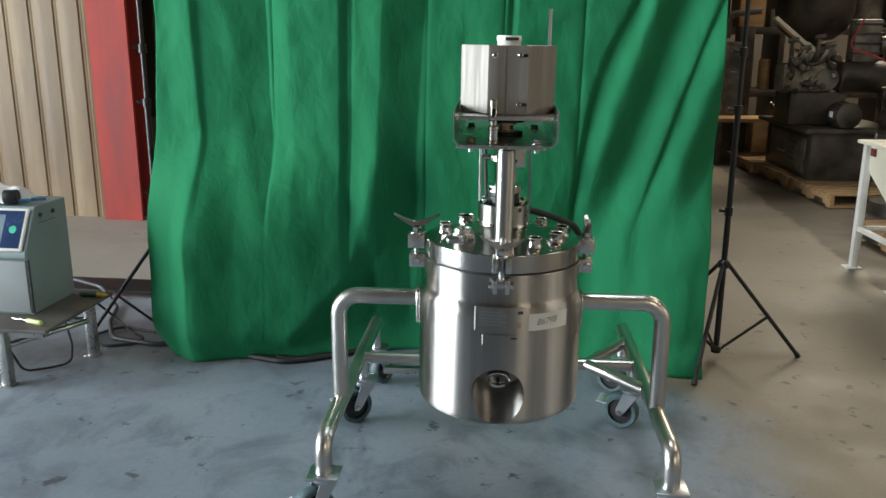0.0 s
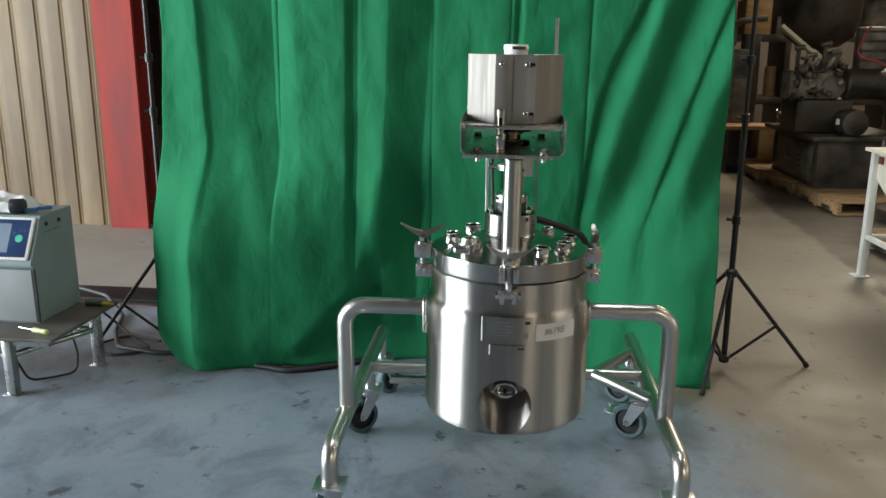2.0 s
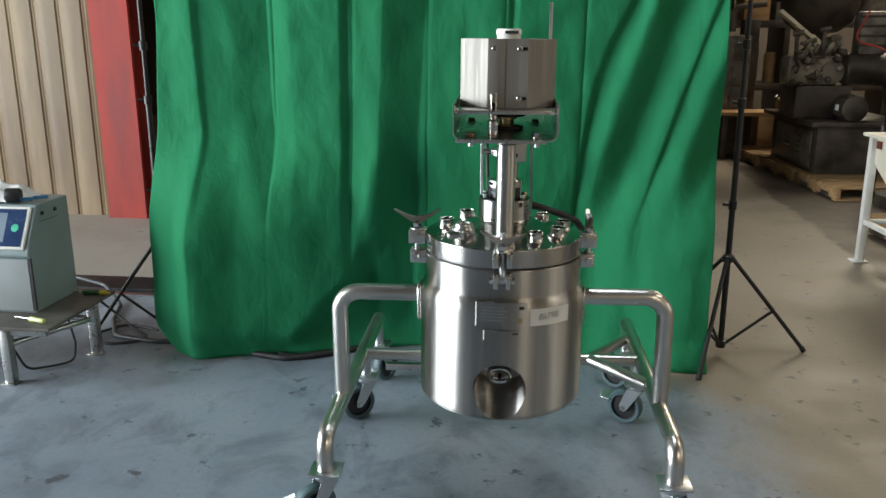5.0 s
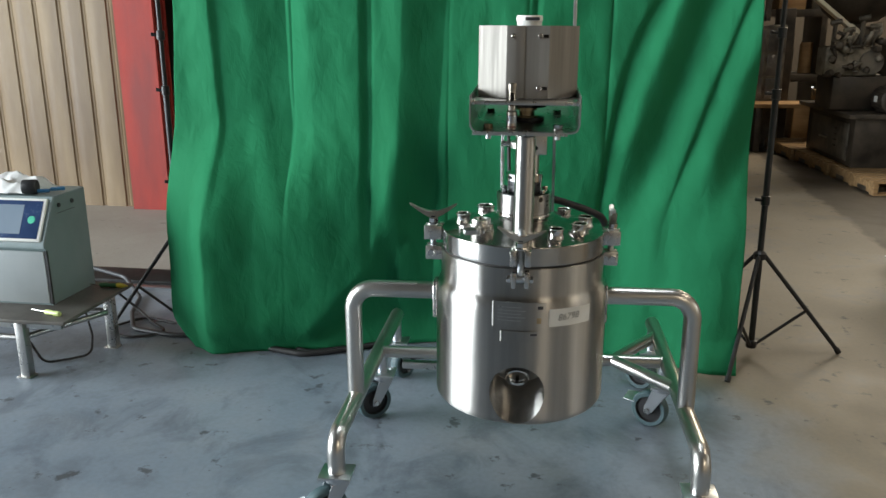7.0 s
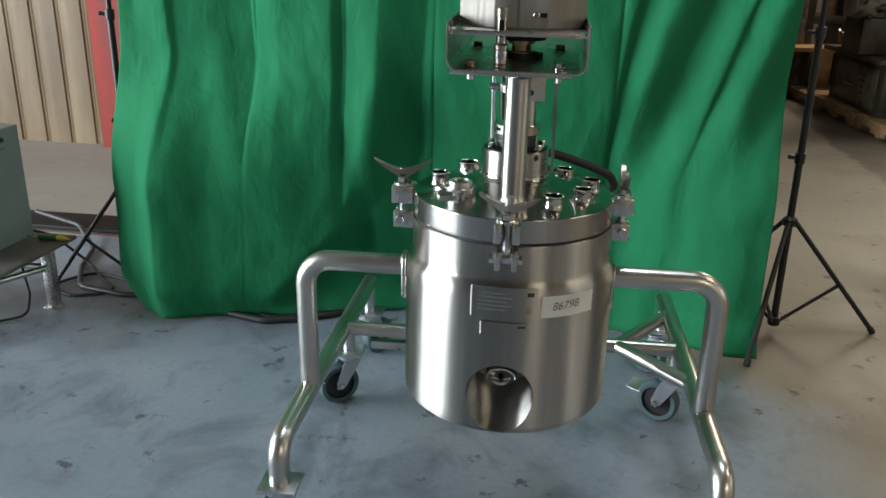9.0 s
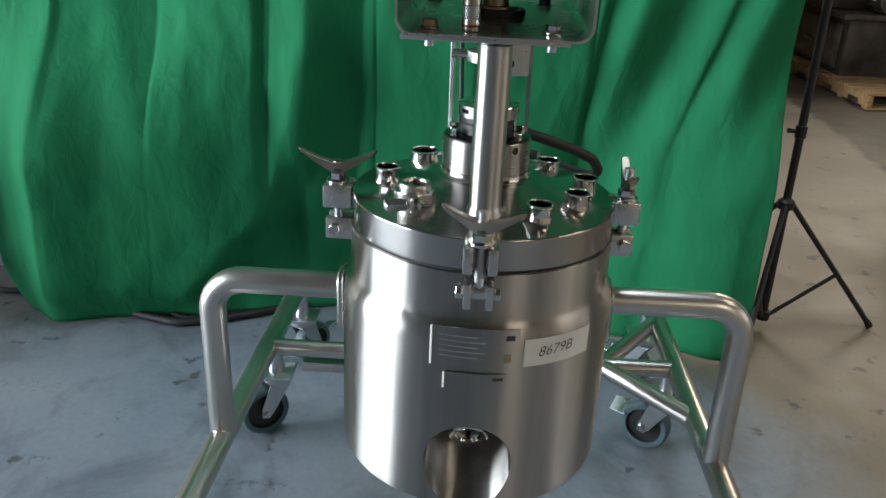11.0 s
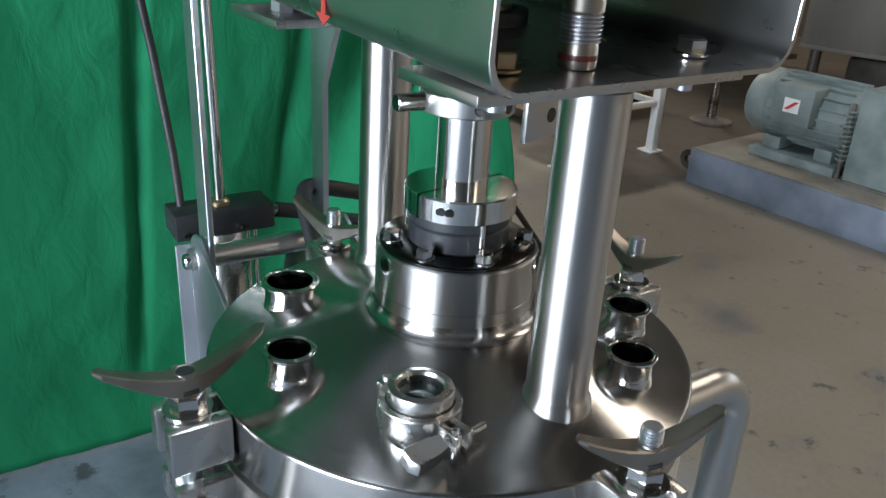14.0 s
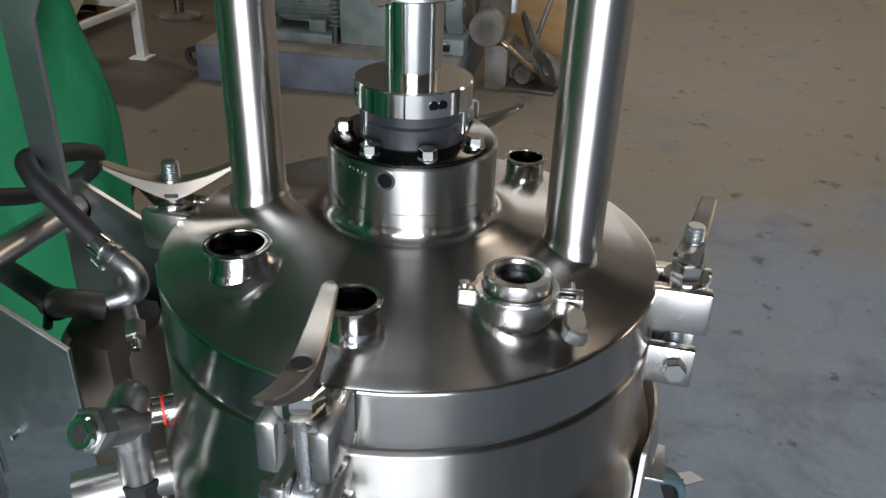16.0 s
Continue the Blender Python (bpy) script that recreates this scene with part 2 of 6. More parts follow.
WRAP = surface("plastic_wrap_grey", (0.10, 0.10, 0.10), (0.2, 0.195, 0.185), 6, (0.12, 0.3), 0.0, (1, 1, 1), 30, 0.3, 0.004)
DRUM_STEEL = surface("drum_steel", (0.21, 0.19, 0.165), (0.34, 0.315, 0.28), 4, (0.22, 0.38), 1.0, (1, 1, 3), 60, 0.1, 0.001)


def concrete(name, base_a, base_b, stain, wear, gloss):
    m, n, l, b = material(name)
    big, mid, fine = mapped(n, l, 0.55), mapped(n, l, 3.2), mapped(n, l, 60)
    c1 = ramp(n, l, big.outputs["Fac"], [(0.35, base_a), (0.65, base_b)])
    spots = mapped(n, l, 7.5)
    spots.inputs["Detail"].default_value = 8
    s1 = ramp(n, l, spots.outputs["Fac"], [(0.66, (0, 0, 0)), (0.72, (1, 1, 1))])
    w1 = ramp(n, l, mid.outputs["Fac"], [(0.52, (0, 0, 0)), (0.72, (1, 1, 1))])
    def mixed(fac, amount, a, colour):
        mx, k = n.new("ShaderNodeMix"), n.new("ShaderNodeMath")
        mx.data_type = "RGBA"
        k.operation = "MULTIPLY"
        k.inputs[1].default_value = amount
        l.new(fac, k.inputs[0])
        l.new(k.outputs[0], mx.inputs["Factor"])
        l.new(a, mx.inputs["A"])
        mx.inputs["B"].default_value = (*colour, 1)
        return mx.outputs["Result"]
    col = mixed(w1.outputs["Color"], 0.55, c1.outputs["Color"], wear)
    col = mixed(s1.outputs["Color"], 0.75, col, stain)
    f1 = ramp(n, l, fine.outputs["Fac"], [(0.40, (0, 0, 0)), (0.62, (1, 1, 1))])
    col = mixed(f1.outputs["Color"], 0.10, col, stain)
    l.new(col, b.inputs["Base Color"])
    r = n.new("ShaderNodeMapRange")
    r.inputs["To Min"].default_value, r.inputs["To Max"].default_value = gloss
    l.new(mid.outputs["Fac"], r.inputs["Value"])
    l.new(r.outputs["Result"], b.inputs["Roughness"])
    bump(n, l, b, fine.outputs["Fac"], 0.12, 0.002)
    return m


ROUGH_FLOOR = concrete("bare_concrete", (0.24, 0.21, 0.175), (0.33, 0.30, 0.26), (0.12, 0.105, 0.09), (0.38, 0.35, 0.30), (0.5, 0.75))


def hall_floor():
    """Blue-grey floor paint, worn through to tan concrete in the east, with oil marks and dust; part of the floor's
    light and shade is in these colours too.
    """
    m, n, l, b = material("hall_floor")
    tc, sep = n.new("ShaderNodeTexCoord"), n.new("ShaderNodeSeparateXYZ")
    l.new(tc.outputs["Object"], sep.inputs[0])
    big, mid, patch, speck, fine = mapped(n, l, 0.7), mapped(n, l, 2.6), mapped(n, l, 1.3), mapped(n, l, 9.0), mapped(n, l, 55)
    for k in (mid, speck):
        k.inputs["Detail"].default_value = 9
        k.inputs["Roughness"].default_value = 0.62

    def mixed(fac, amount, a, colour):
        mx, k = n.new("ShaderNodeMix"), n.new("ShaderNodeMath")
        mx.data_type, k.operation = "RGBA", "MULTIPLY"
        k.inputs[1].default_value = amount
        l.new(fac, k.inputs[0])
        l.new(k.outputs[0], mx.inputs["Factor"])
        l.new(a, mx.inputs["A"])
        mx.inputs["B"].default_value = (*colour, 1)
        return mx.outputs["Result"]

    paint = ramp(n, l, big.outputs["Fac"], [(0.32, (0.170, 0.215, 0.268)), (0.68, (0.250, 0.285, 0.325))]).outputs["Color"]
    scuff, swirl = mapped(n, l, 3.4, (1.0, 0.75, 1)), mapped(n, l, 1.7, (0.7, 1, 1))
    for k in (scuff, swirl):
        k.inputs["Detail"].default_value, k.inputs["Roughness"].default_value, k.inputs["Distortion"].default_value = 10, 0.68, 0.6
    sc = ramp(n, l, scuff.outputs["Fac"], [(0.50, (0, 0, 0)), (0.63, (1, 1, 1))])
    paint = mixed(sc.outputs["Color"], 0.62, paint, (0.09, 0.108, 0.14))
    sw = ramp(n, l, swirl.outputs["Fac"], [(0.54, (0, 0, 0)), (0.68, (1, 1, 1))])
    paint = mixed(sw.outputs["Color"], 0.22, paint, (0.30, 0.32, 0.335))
    # the worn zone's ragged border is set back so the near floor looks darker
    wob, add = n.new("ShaderNodeMath"), n.new("ShaderNodeMath")
    wob.operation, add.operation = "MULTIPLY_ADD", "ADD"
    wob.inputs[1].default_value, wob.inputs[2].default_value = 3.0, -1.5
    l.new(patch.outputs["Fac"], wob.inputs[0])
    l.new(wob.outputs[0], add.inputs[0])
    across = n.new("ShaderNodeMath")
    across.operation, across.inputs[1].default_value = "MULTIPLY_ADD", 0.8
    l.new(sep.outputs["Y"], across.inputs[0])
    l.new(sep.outputs["X"], across.inputs[2])
    l.new(across.outputs[0], add.inputs[1])
    zone = n.new("ShaderNodeMapRange")
    zone.inputs["From Min"].default_value, zone.inputs["From Max"].default_value = 2.75, 3.45
    l.new(add.outputs[0], zone.inputs["Value"])
    col = mixed(zone.outputs["Result"], 0.92, paint, (0.225, 0.183, 0.125))
    # the unpainted store floor begins past a ragged corner, darkened further for the shade there
    def calc(op, a, b):
        k = n.new("ShaderNodeMath")
        k.operation = op
        for socket, v in zip(k.inputs, (a, b)):
            if isinstance(v, float):
                socket.default_value = v
            else:
                l.new(v, socket)
        return k.outputs[0]

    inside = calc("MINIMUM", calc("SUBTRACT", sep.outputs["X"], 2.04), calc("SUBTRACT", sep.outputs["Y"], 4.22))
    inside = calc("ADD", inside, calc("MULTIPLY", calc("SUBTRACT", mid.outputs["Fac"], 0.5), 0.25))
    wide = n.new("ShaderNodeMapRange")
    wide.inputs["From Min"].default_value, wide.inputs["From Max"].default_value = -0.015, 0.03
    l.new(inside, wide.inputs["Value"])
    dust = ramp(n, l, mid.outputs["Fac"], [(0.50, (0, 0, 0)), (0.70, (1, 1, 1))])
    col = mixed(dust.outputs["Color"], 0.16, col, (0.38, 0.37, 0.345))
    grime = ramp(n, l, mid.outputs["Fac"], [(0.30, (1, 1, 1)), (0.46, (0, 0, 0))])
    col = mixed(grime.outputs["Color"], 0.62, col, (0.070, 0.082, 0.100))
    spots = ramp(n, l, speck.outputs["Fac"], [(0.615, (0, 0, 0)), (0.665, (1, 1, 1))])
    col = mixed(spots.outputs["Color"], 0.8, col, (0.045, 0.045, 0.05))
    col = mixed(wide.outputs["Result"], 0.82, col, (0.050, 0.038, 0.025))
    f1 = ramp(n, l, fine.outputs["Fac"], [(0.40, (0, 0, 0)), (0.62, (1, 1, 1))])
    col = mixed(f1.outputs["Color"], 0.12, col, (0.10, 0.10, 0.10))
    l.new(col, b.inputs["Base Color"])
    r = n.new("ShaderNodeMapRange")
    r.inputs["From Min"].default_value, r.inputs["From Max"].default_value = 0.3, 0.7
    r.inputs["To Min"].default_value, r.inputs["To Max"].default_value = 0.42, 0.68
    l.new(mid.outputs["Fac"], r.inputs["Value"])
    l.new(r.outputs["Result"], b.inputs["Roughness"])
    bump(n, l, b, fine.outputs["Fac"], 0.12, 0.0015)
    return m


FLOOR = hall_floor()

# ---- mesh tools ----


def mesh_of(name, bm, angle=38):
    bmesh.ops.recalc_face_normals(bm, faces=bm.faces)
    me = bpy.data.meshes.new(name)
    bm.to_mesh(me)
    bm.free()
    me.polygons.foreach_set("use_smooth", [True] * len(me.polygons))
    me.set_sharp_from_angle(angle=radians(angle))
    return me


def part(name, bm, mat, parent, label="", angle=38):
    me = mesh_of(name, bm, angle)
    me.materials.append(mat)
    ob = new(name, me)
    ob.parent = parent
    return tagged(ob, label)


def thing(name, bm, mat, label, category, group="", kind="", angle=38):
    me = mesh_of(name, bm, angle)
    me.materials.append(mat)
    return tagged(new(name, me), label, category, group, kind)


def base(name, m, label, category, group=""):
    ob = new(name)
    ob.empty_display_size = 0.1
    ob.matrix_world = m
    return tagged(ob, label, category, group)


def box(x0, x1, y0, y1, z0, z1, bevel=0.0, seg=2, bm=None, m=None):
    bm = bm or bmesh.new()
    made = bmesh.ops.create_cube(bm, size=1, matrix=Matrix.Translation(((x0 + x1) / 2, (y0 + y1) / 2, (z0 + z1) / 2)) @ Matrix.Diagonal((x1 - x0, y1 - y0, z1 - z0, 1)))
    vs = made["verts"]
    if bevel:
        es = list({e for v in vs for e in v.link_edges})
        r = bmesh.ops.bevel(bm, geom=es, offset=bevel, segments=seg, profile=0.5, affect="EDGES")
        vs = [v for v in r["verts"] if v.is_valid]
    if m is not None:
        bmesh.ops.transform(bm, matrix=m, verts=vs)
    return bm


def basis(d):
    d = Vector(d).normalized()
    a = d.orthogonal().normalized()
    return a, d.cross(a), d


def rod(p0, p1, r0, r1=None, seg=24, bevel=0.0, bm=None):
    """A round bar, with chamfered ends."""
    bm = bm or bmesh.new()
    p0, p1 = Vector(p0), Vector(p1)
    r1 = r0 if r1 is None else r1
    a, b, d = basis(p1 - p0)
    n = (p1 - p0).length
    rings = [(0, r0 - bevel), (bevel, r0), (n - bevel, r1), (n, r1 - bevel)] if bevel else [(0, r0), (n, r1)]
    loops = [[bm.verts.new(p0 + d * h + (a * math.cos(k) + b * math.sin(k)) * r) for k in (2 * math.pi * i / seg for i in range(seg))] for h, r in rings]
    for lo, hi in zip(loops, loops[1:]):
        for i in range(seg):
            bm.faces.new((lo[i], lo[(i + 1) % seg], hi[(i + 1) % seg], hi[i]))
    bm.faces.new(loops[0][::-1])
    bm.faces.new(loops[-1])
    return bm


def pipe(points, r, bend=0.06, seg=20, bm=None, turns=8, closed_ends=True):
    """A tube along a line of points, with rounded bends."""
    bm = bm or bmesh.new()
    pts = [Vector(p) for p in points]
    line = [pts[0]]
    for a, b, c in zip(pts, pts[1:], pts[2:]):
        u, v = (a - b).normalized(), (c - b).normalized()
        half = u.angle(v) / 2
        if half > 1.55 or bend <= 0:
            line.append(b)
            continue
        t = min(bend / math.tan(half), 0.49 * (a - b).length, 0.49 * (c - b).length)
        rr = t * math.tan(half)
        centre = b + (u + v).normalized() * (rr / math.sin(half))
        s, e = b + u * t - centre, b + v * t - centre
        ang = s.angle(e)
        axis = s.cross(e).normalized()
        for i in range(turns + 1):
            line.append(centre + Matrix.Rotation(ang * i / turns, 3, axis) @ s)
    line.append(pts[-1])
    clean = [line[0]]
    for p in line[1:]:
        if (p - clean[-1]).length > 1e-5:
            clean.append(p)
    line = clean
    dirs = [((line[min(i + 1, len(line) - 1)] - line[max(i - 1, 0)])).normalized() for i in range(len(line))]
    x, y, _ = basis(dirs[0])
    loops = []
    for i, (p, d) in enumerate(zip(line, dirs)):
        if i:
            q = dirs[i - 1].rotation_difference(d)
            x = q @ x
        x = (x - d * x.dot(d)).normalized()
        y = d.cross(x)
        loops.append([bm.verts.new(p + (x * math.cos(k) + y * math.sin(k)) * r) for k in (2 * math.pi * j / seg for j in range(seg))])
    for lo, hi in zip(loops, loops[1:]):
        for j in range(seg):
            bm.faces.new((lo[j], lo[(j + 1) % seg], hi[(j + 1) % seg], hi[j]))
    if closed_ends:
        bm.faces.new(loops[0][::-1])
        bm.faces.new(loops[-1])
    return bm


def turned(profile, seg=48, m=None, bm=None):
    """A lathe shape about z from (radius, height) rows; radius 0 closes it."""
    bm = bm or bmesh.new()
    m = m or Matrix()
    loops = []
    for r, z in profile:
        if r < 1e-6:
            loops.append([bm.verts.new(m @ Vector((0, 0, z)))])
        else:
            loops.append([bm.verts.new(m @ Vector((r * math.cos(k), r * math.sin(k), z))) for k in (2 * math.pi * i / seg for i in range(seg))])
    for lo, hi in zip(loops, loops[1:]):
        if len(lo) == 1 and len(hi) == 1:
            continue
        for i in range(seg):
            j = (i + 1) % seg
            if len(lo) == 1:
                bm.faces.new((lo[0], hi[j], hi[i]))
            elif len(hi) == 1:
                bm.faces.new((lo[i], lo[j], hi[0]))
            else:
                bm.faces.new((lo[i], lo[j], hi[j], hi[i]))
    return bm


def slab(outline, axis, at, thick, bevel=0.0, bm=None):
    """A plate with the given outline, in the two other axes, from at to at + thick along axis."""
    bm = bm or bmesh.new()
    def place(u, v, w):
        return Vector({"x": (w, u, v), "y": (u, w, v), "z": (u, v, w)}[axis])
    lo = [bm.verts.new(place(u, v, at)) for u, v in outline]
    hi = [bm.verts.new(place(u, v, at + thick)) for u, v in outline]
    n = len(outline)
    fs = [bm.faces.new(lo), bm.faces.new(hi[::-1])] + [bm.faces.new((lo[i], lo[(i + 1) % n], hi[(i + 1) % n], hi[i])) for i in range(n)]
    if bevel:
        bmesh.ops.bevel(bm, geom=list({e for f in fs[:2] for e in f.edges}), offset=bevel, segments=1, profile=0.5, affect="EDGES")
    return bm


def hexagon(p0, p1, r, bm=None):
    return rod(p0, p1, r, seg=6, bevel=r * 0.1, bm=bm)


def cut(ob, tool_bm):
    """Cuts a tool shape out of a mesh object for good."""
    me = mesh_of("tool", tool_bm)
    tool = new("tool", me)
    tool.parent = ob.parent
    mod = ob.modifiers.new("cut", "BOOLEAN")
    mod.operation, mod.object, mod.solver = "DIFFERENCE", tool, "EXACT"
    bpy.context.view_layer.update()
    got = bpy.data.meshes.new_from_object(ob.evaluated_get(bpy.context.evaluated_depsgraph_get()))
    ob.modifiers.clear()
    ob.data = got
    got.polygons.foreach_set("use_smooth", [True] * len(got.polygons))
    got.set_sharp_from_angle(angle=radians(38))
    bpy.data.objects.remove(tool)


# ---- the hall ----
def structure(name, bm, mat, label):
    return thing(name, bm, mat, label, name.split("_")[0], kind="structure")


WEST, EAST, SOUTH, NORTH, TOP = -9.0, 7.0, -8.0, 14.0, 4.6
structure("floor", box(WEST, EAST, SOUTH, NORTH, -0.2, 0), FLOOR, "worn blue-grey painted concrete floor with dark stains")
top = structure("ceiling", box(WEST - 0.2, EAST + 0.2, SOUTH - 0.2, NORTH + 0.2, TOP, TOP + 0.2), CEILING_PAINT, "unseen ceiling, coloured dark for the steel's reflections")
# openings over the added lamps
for cx, cy, hx, hy in ((0.4, 3.2, 0.5, 0.85), (4.4, 3.0, 0.55, 1.25), (4.9, -4.4, 0.75, 1.75), (4.6, 11.2, 1.05, 1.85)):
    cut(top, box(cx - hx, cx + hx, cy - hy, cy + hy, TOP - 0.1, TOP + 0.4))
structure("wall_north", box(WEST, EAST, NORTH, NORTH + 0.2, 0, TOP), WALL_SHADED, "brown wall at the far end, coloured darker for its shade")
# unseen walls, coloured dark or tan for what the polished vessel mirrors
structure("wall_south", box(WEST, 1.2, SOUTH - 0.2, SOUTH, 0, TOP), WALL_SHADED, "unseen wall behind the camera, coloured dark for its reflection")
structure("wall_south_east", box(1.2, EAST, SOUTH - 0.2, SOUTH, 0, TOP), WALL_PAINT, "unseen wall behind the camera, coloured tan for its warm reflection")
wall_w = structure("wall_west", box(WEST - 0.2, WEST, SOUTH - 0.2, NORTH + 0.2, 0, TOP), WALL_PAINT, "tan wall with a large loading door opening")
cut(wall_w, box(WEST - 0.4, WEST + 0.2, -3.4, 3.2, -0.1, 4.35))
# east wall split into dark and tan for what the steel mirrors
structure("wall_east_store", box(EAST, EAST + 0.2, 4.6, NORTH + 0.2, 0, TOP), WALL_SHADED, "wall behind the stored machines, coloured dark for the lid's reflection")
wall_e = structure("wall_east", box(EAST, EAST + 0.2, SOUTH - 0.2, 4.6, 0, TOP), WALL_PAINT, "wall with a high window opening, tan for the jacket's warm reflection")
cut(wall_e, box(EAST - 0.2, EAST + 0.4, 0.15, 4.25, 1.15, 2.65))
structure("ground", box(-60, 60, -60, 60, -0.5, -0.25), ROUGH_FLOOR, "grey yard outside the doors")


def corrugated_wall():
    """The tan ribbed sheet wall, its pitch about 0.2 m."""
    bm = bmesh.new()
    x, pts = WEST, []
    while x < -3.22:
        pts += [(x, 5.905), (x + 0.018, 5.893), (x + 0.085, 5.890), (x + 0.168, 5.893), (x + 0.178, 5.902), (x + 0.190, 5.902)]
        x += 0.197
    pts = [p for p in pts if p[0] < -3.225] + [(-3.21, 5.905)]
    lo = [bm.verts.new((a, b, 0.0)) for a, b in pts]
    hi = [bm.verts.new((a, b, TOP)) for a, b in pts]
    lo2 = [bm.verts.new((a, b + 0.05, 0.0)) for a, b in pts]
    hi2 = [bm.verts.new((a, b + 0.05, TOP)) for a, b in pts]
    for i in range(len(pts) - 1):
        bm.faces.new((lo[i], lo[i + 1], hi[i + 1], hi[i]))
        bm.faces.new((lo2[i], lo2[i + 1], hi2[i + 1], hi2[i]))
    return structure("wall_panel", bm, CORRUGATED, "stained tan corrugated sheet metal wall")


corrugated_wall()
thing("steel_column", slab([(-3.205, 5.81), (-2.905, 5.81), (-2.905, 5.84), (-3.05, 5.84), (-3.05, 5.98), (-2.905, 5.98), (-2.905, 6.01), (-3.205, 6.01)], "z", 0, TOP, 0.004), RED_PAINT, "red painted steel column beside the corrugated wall", "column", kind="structure")

# ---- the green curtain ----
FOLDS = [(-1.62, 0.015), (-1.50, 0.022), (-1.352, 0.068), (-1.325, 0.048), (-1.20, 0.040), (-1.035, -0.005), (-1.02, 0.010), (-0.93, 0.040), (-0.73, 0.055), (-0.70, 0.030), (-0.665, 0.048), (-0.57, 0.085), (-0.425, 0.010),
         (-0.395, 0.028), (-0.28, 0.045), (-0.10, 0.060), (-0.07, 0.040), (-0.045, 0.058), (0.10, 0.062), (0.225, 0.060), (0.245, 0.035), (0.315, 0.074), (0.430, 0.008), (0.545, 0.062), (0.555, 0.052), (0.64, 0.084), (0.765, 0.015), (1.10, -0.03)]
FOOT = [(-1.62, 0.10), (-1.46, 0.19), (-1.355, 0.262), (-1.33, 0.258), (-1.16, 0.190), (-0.95, 0.148), (-0.76, 0.095), (-0.60, 0.028), (-0.42, -0.010), (-0.20, -0.015), (0.0, -0.02), (0.30, 0.0), (0.50, 0.06), (0.77, 0.155), (1.10, 0.16)]
SWEEP = [(0.0, -0.93), (0.084, -0.835), (0.21, -0.725), (0.365, -0.60), (0.545, -0.53), (0.744, -0.485), (0.955, -0.46), (2.50, -0.45)]  # the drape's long valley: height and x
CREASES = [-1.028, -0.69, -0.38, -0.07, 0.243]


def fold(x, table):
    """How far the cloth stands out at x, eased between the ridges and valleys."""
    for (a, p), (b, q) in zip(table, table[1:]):
        if x <= b:
            k = min(1.0, max(0.0, (x - a) / (b - a)))
            soft = 0.9 if a > 0.24 else 0.5
            return p + (q - p) * ((1 - soft) * k + soft * k * k * (3 - 2 * k))
    return 0.02


def smooth(k):
    k = min(1.0, max(0.0, k))
    return k * k * (3 - 2 * k)


def curtain():
    bm = bmesh.new()
    nu, nv, high = 540, 130, 2.45
    grid = []
    for j in range(nv + 1):
        z = 0.006 + (high - 0.006) * j / nv
        west = -1.52 - 0.07 * smooth((1.5 - z) / 1.0) + 0.13 * smooth((0.16 - z) / 0.16) ** 2
        row = []
        for i in range(nu + 1):
            x = west + (0.785 - west) * i / nu
            lean = 0.27 * (z - 0.82) * smooth((x - 0.12) / 0.35) + 0.05 * (z - 0.82) * smooth((x + 0.8) / 0.5) + 0.012 * math.sin(1.7 * z + 4.0 * x)
            sway = 0.78 + 0.25 * noise.noise((x * 1.6, z * 0.8, 12.0))
            low = smooth((0.98 - 0.5 * smooth((x + 0.85) / 0.3) * (1 - smooth(x / 0.3)) - z) / 0.5)
            y = 3.43 - (1 - low) * sway * fold(x - lean, FOLDS) - low * fold(x - 0.3 * lean, FOOT) - 0.35 * low * (1 - low) * fold(x - lean, FOLDS)
            y -= 0.085 * (smooth((fold(z, SWEEP) - x) / 0.14) - 0.5) * smooth(z / 0.14) * smooth((0.98 - z) / 0.3) * smooth((x + 1.62) / 0.3)
            for c in CREASES:
                y += 0.008 * (1 - 0.85 * low) * math.exp(-abs(x - c - 0.02 * (z - 1)) / 0.008)
            slant = noise.noise((x * 5.0 + z * 2.6, z * 1.9 - x * 0.8, 6.0))
            y += 0.012 * noise.noise((x * 2.2, z * 0.9, 1.0)) + (0.006 + 0.010 * low) * slant + 0.005 * noise.noise((x * 7 - z * 4, z * 4.5, 4.0)) + 0.0025 * noise.noise((x * 16 + z * 7, z * 13, 9.0))
            y += 0.0050 * noise.noise((x * 11 + z * 2.2, z * 2.4, 21.0)) + 0.0040 * abs(noise.noise((x * 9 - z * 6.5, z * 5 + x * 3, 33.0)))
            row.append(bm.verts.new((x, y, z)))
        grid.append(row)
    for j in range(nv):
        for i in range(nu):
            bm.faces.new((grid[j][i], grid[j][i + 1], grid[j + 1][i + 1], grid[j + 1][i]))
    ob = thing("curtain", bm, CURTAIN, "bright green cloth backdrop curtain hanging in soft folds", "curtain", angle=80)
    s = ob.modifiers.new("thickness", "SOLIDIFY")
    s.thickness = 0.003
    return ob


curtain()

# ---- the mixing vessel: axis at the origin of its own space, x to its right, y to its rear ----
AXIS = pose(-0.001, 2.372, 0, 0, 0, 2.8)
BACK = AXIS.inverted()
vessel = base("mixing_vessel", AXIS, "stainless steel jacketed mixing vessel on a tubular frame with casters", "mixing tank")


def local(x, y, z):
    return BACK @ Vector((x, y, z))


def around(dx, dy, z=0.0):
    """A place given from the axis along the hall's own axes."""
    c, s = math.cos(radians(-2.8)), math.sin(radians(-2.8))
    return Vector((c * dx - s * dy, s * dx + c * dy, z))


R_BODY = 0.2395


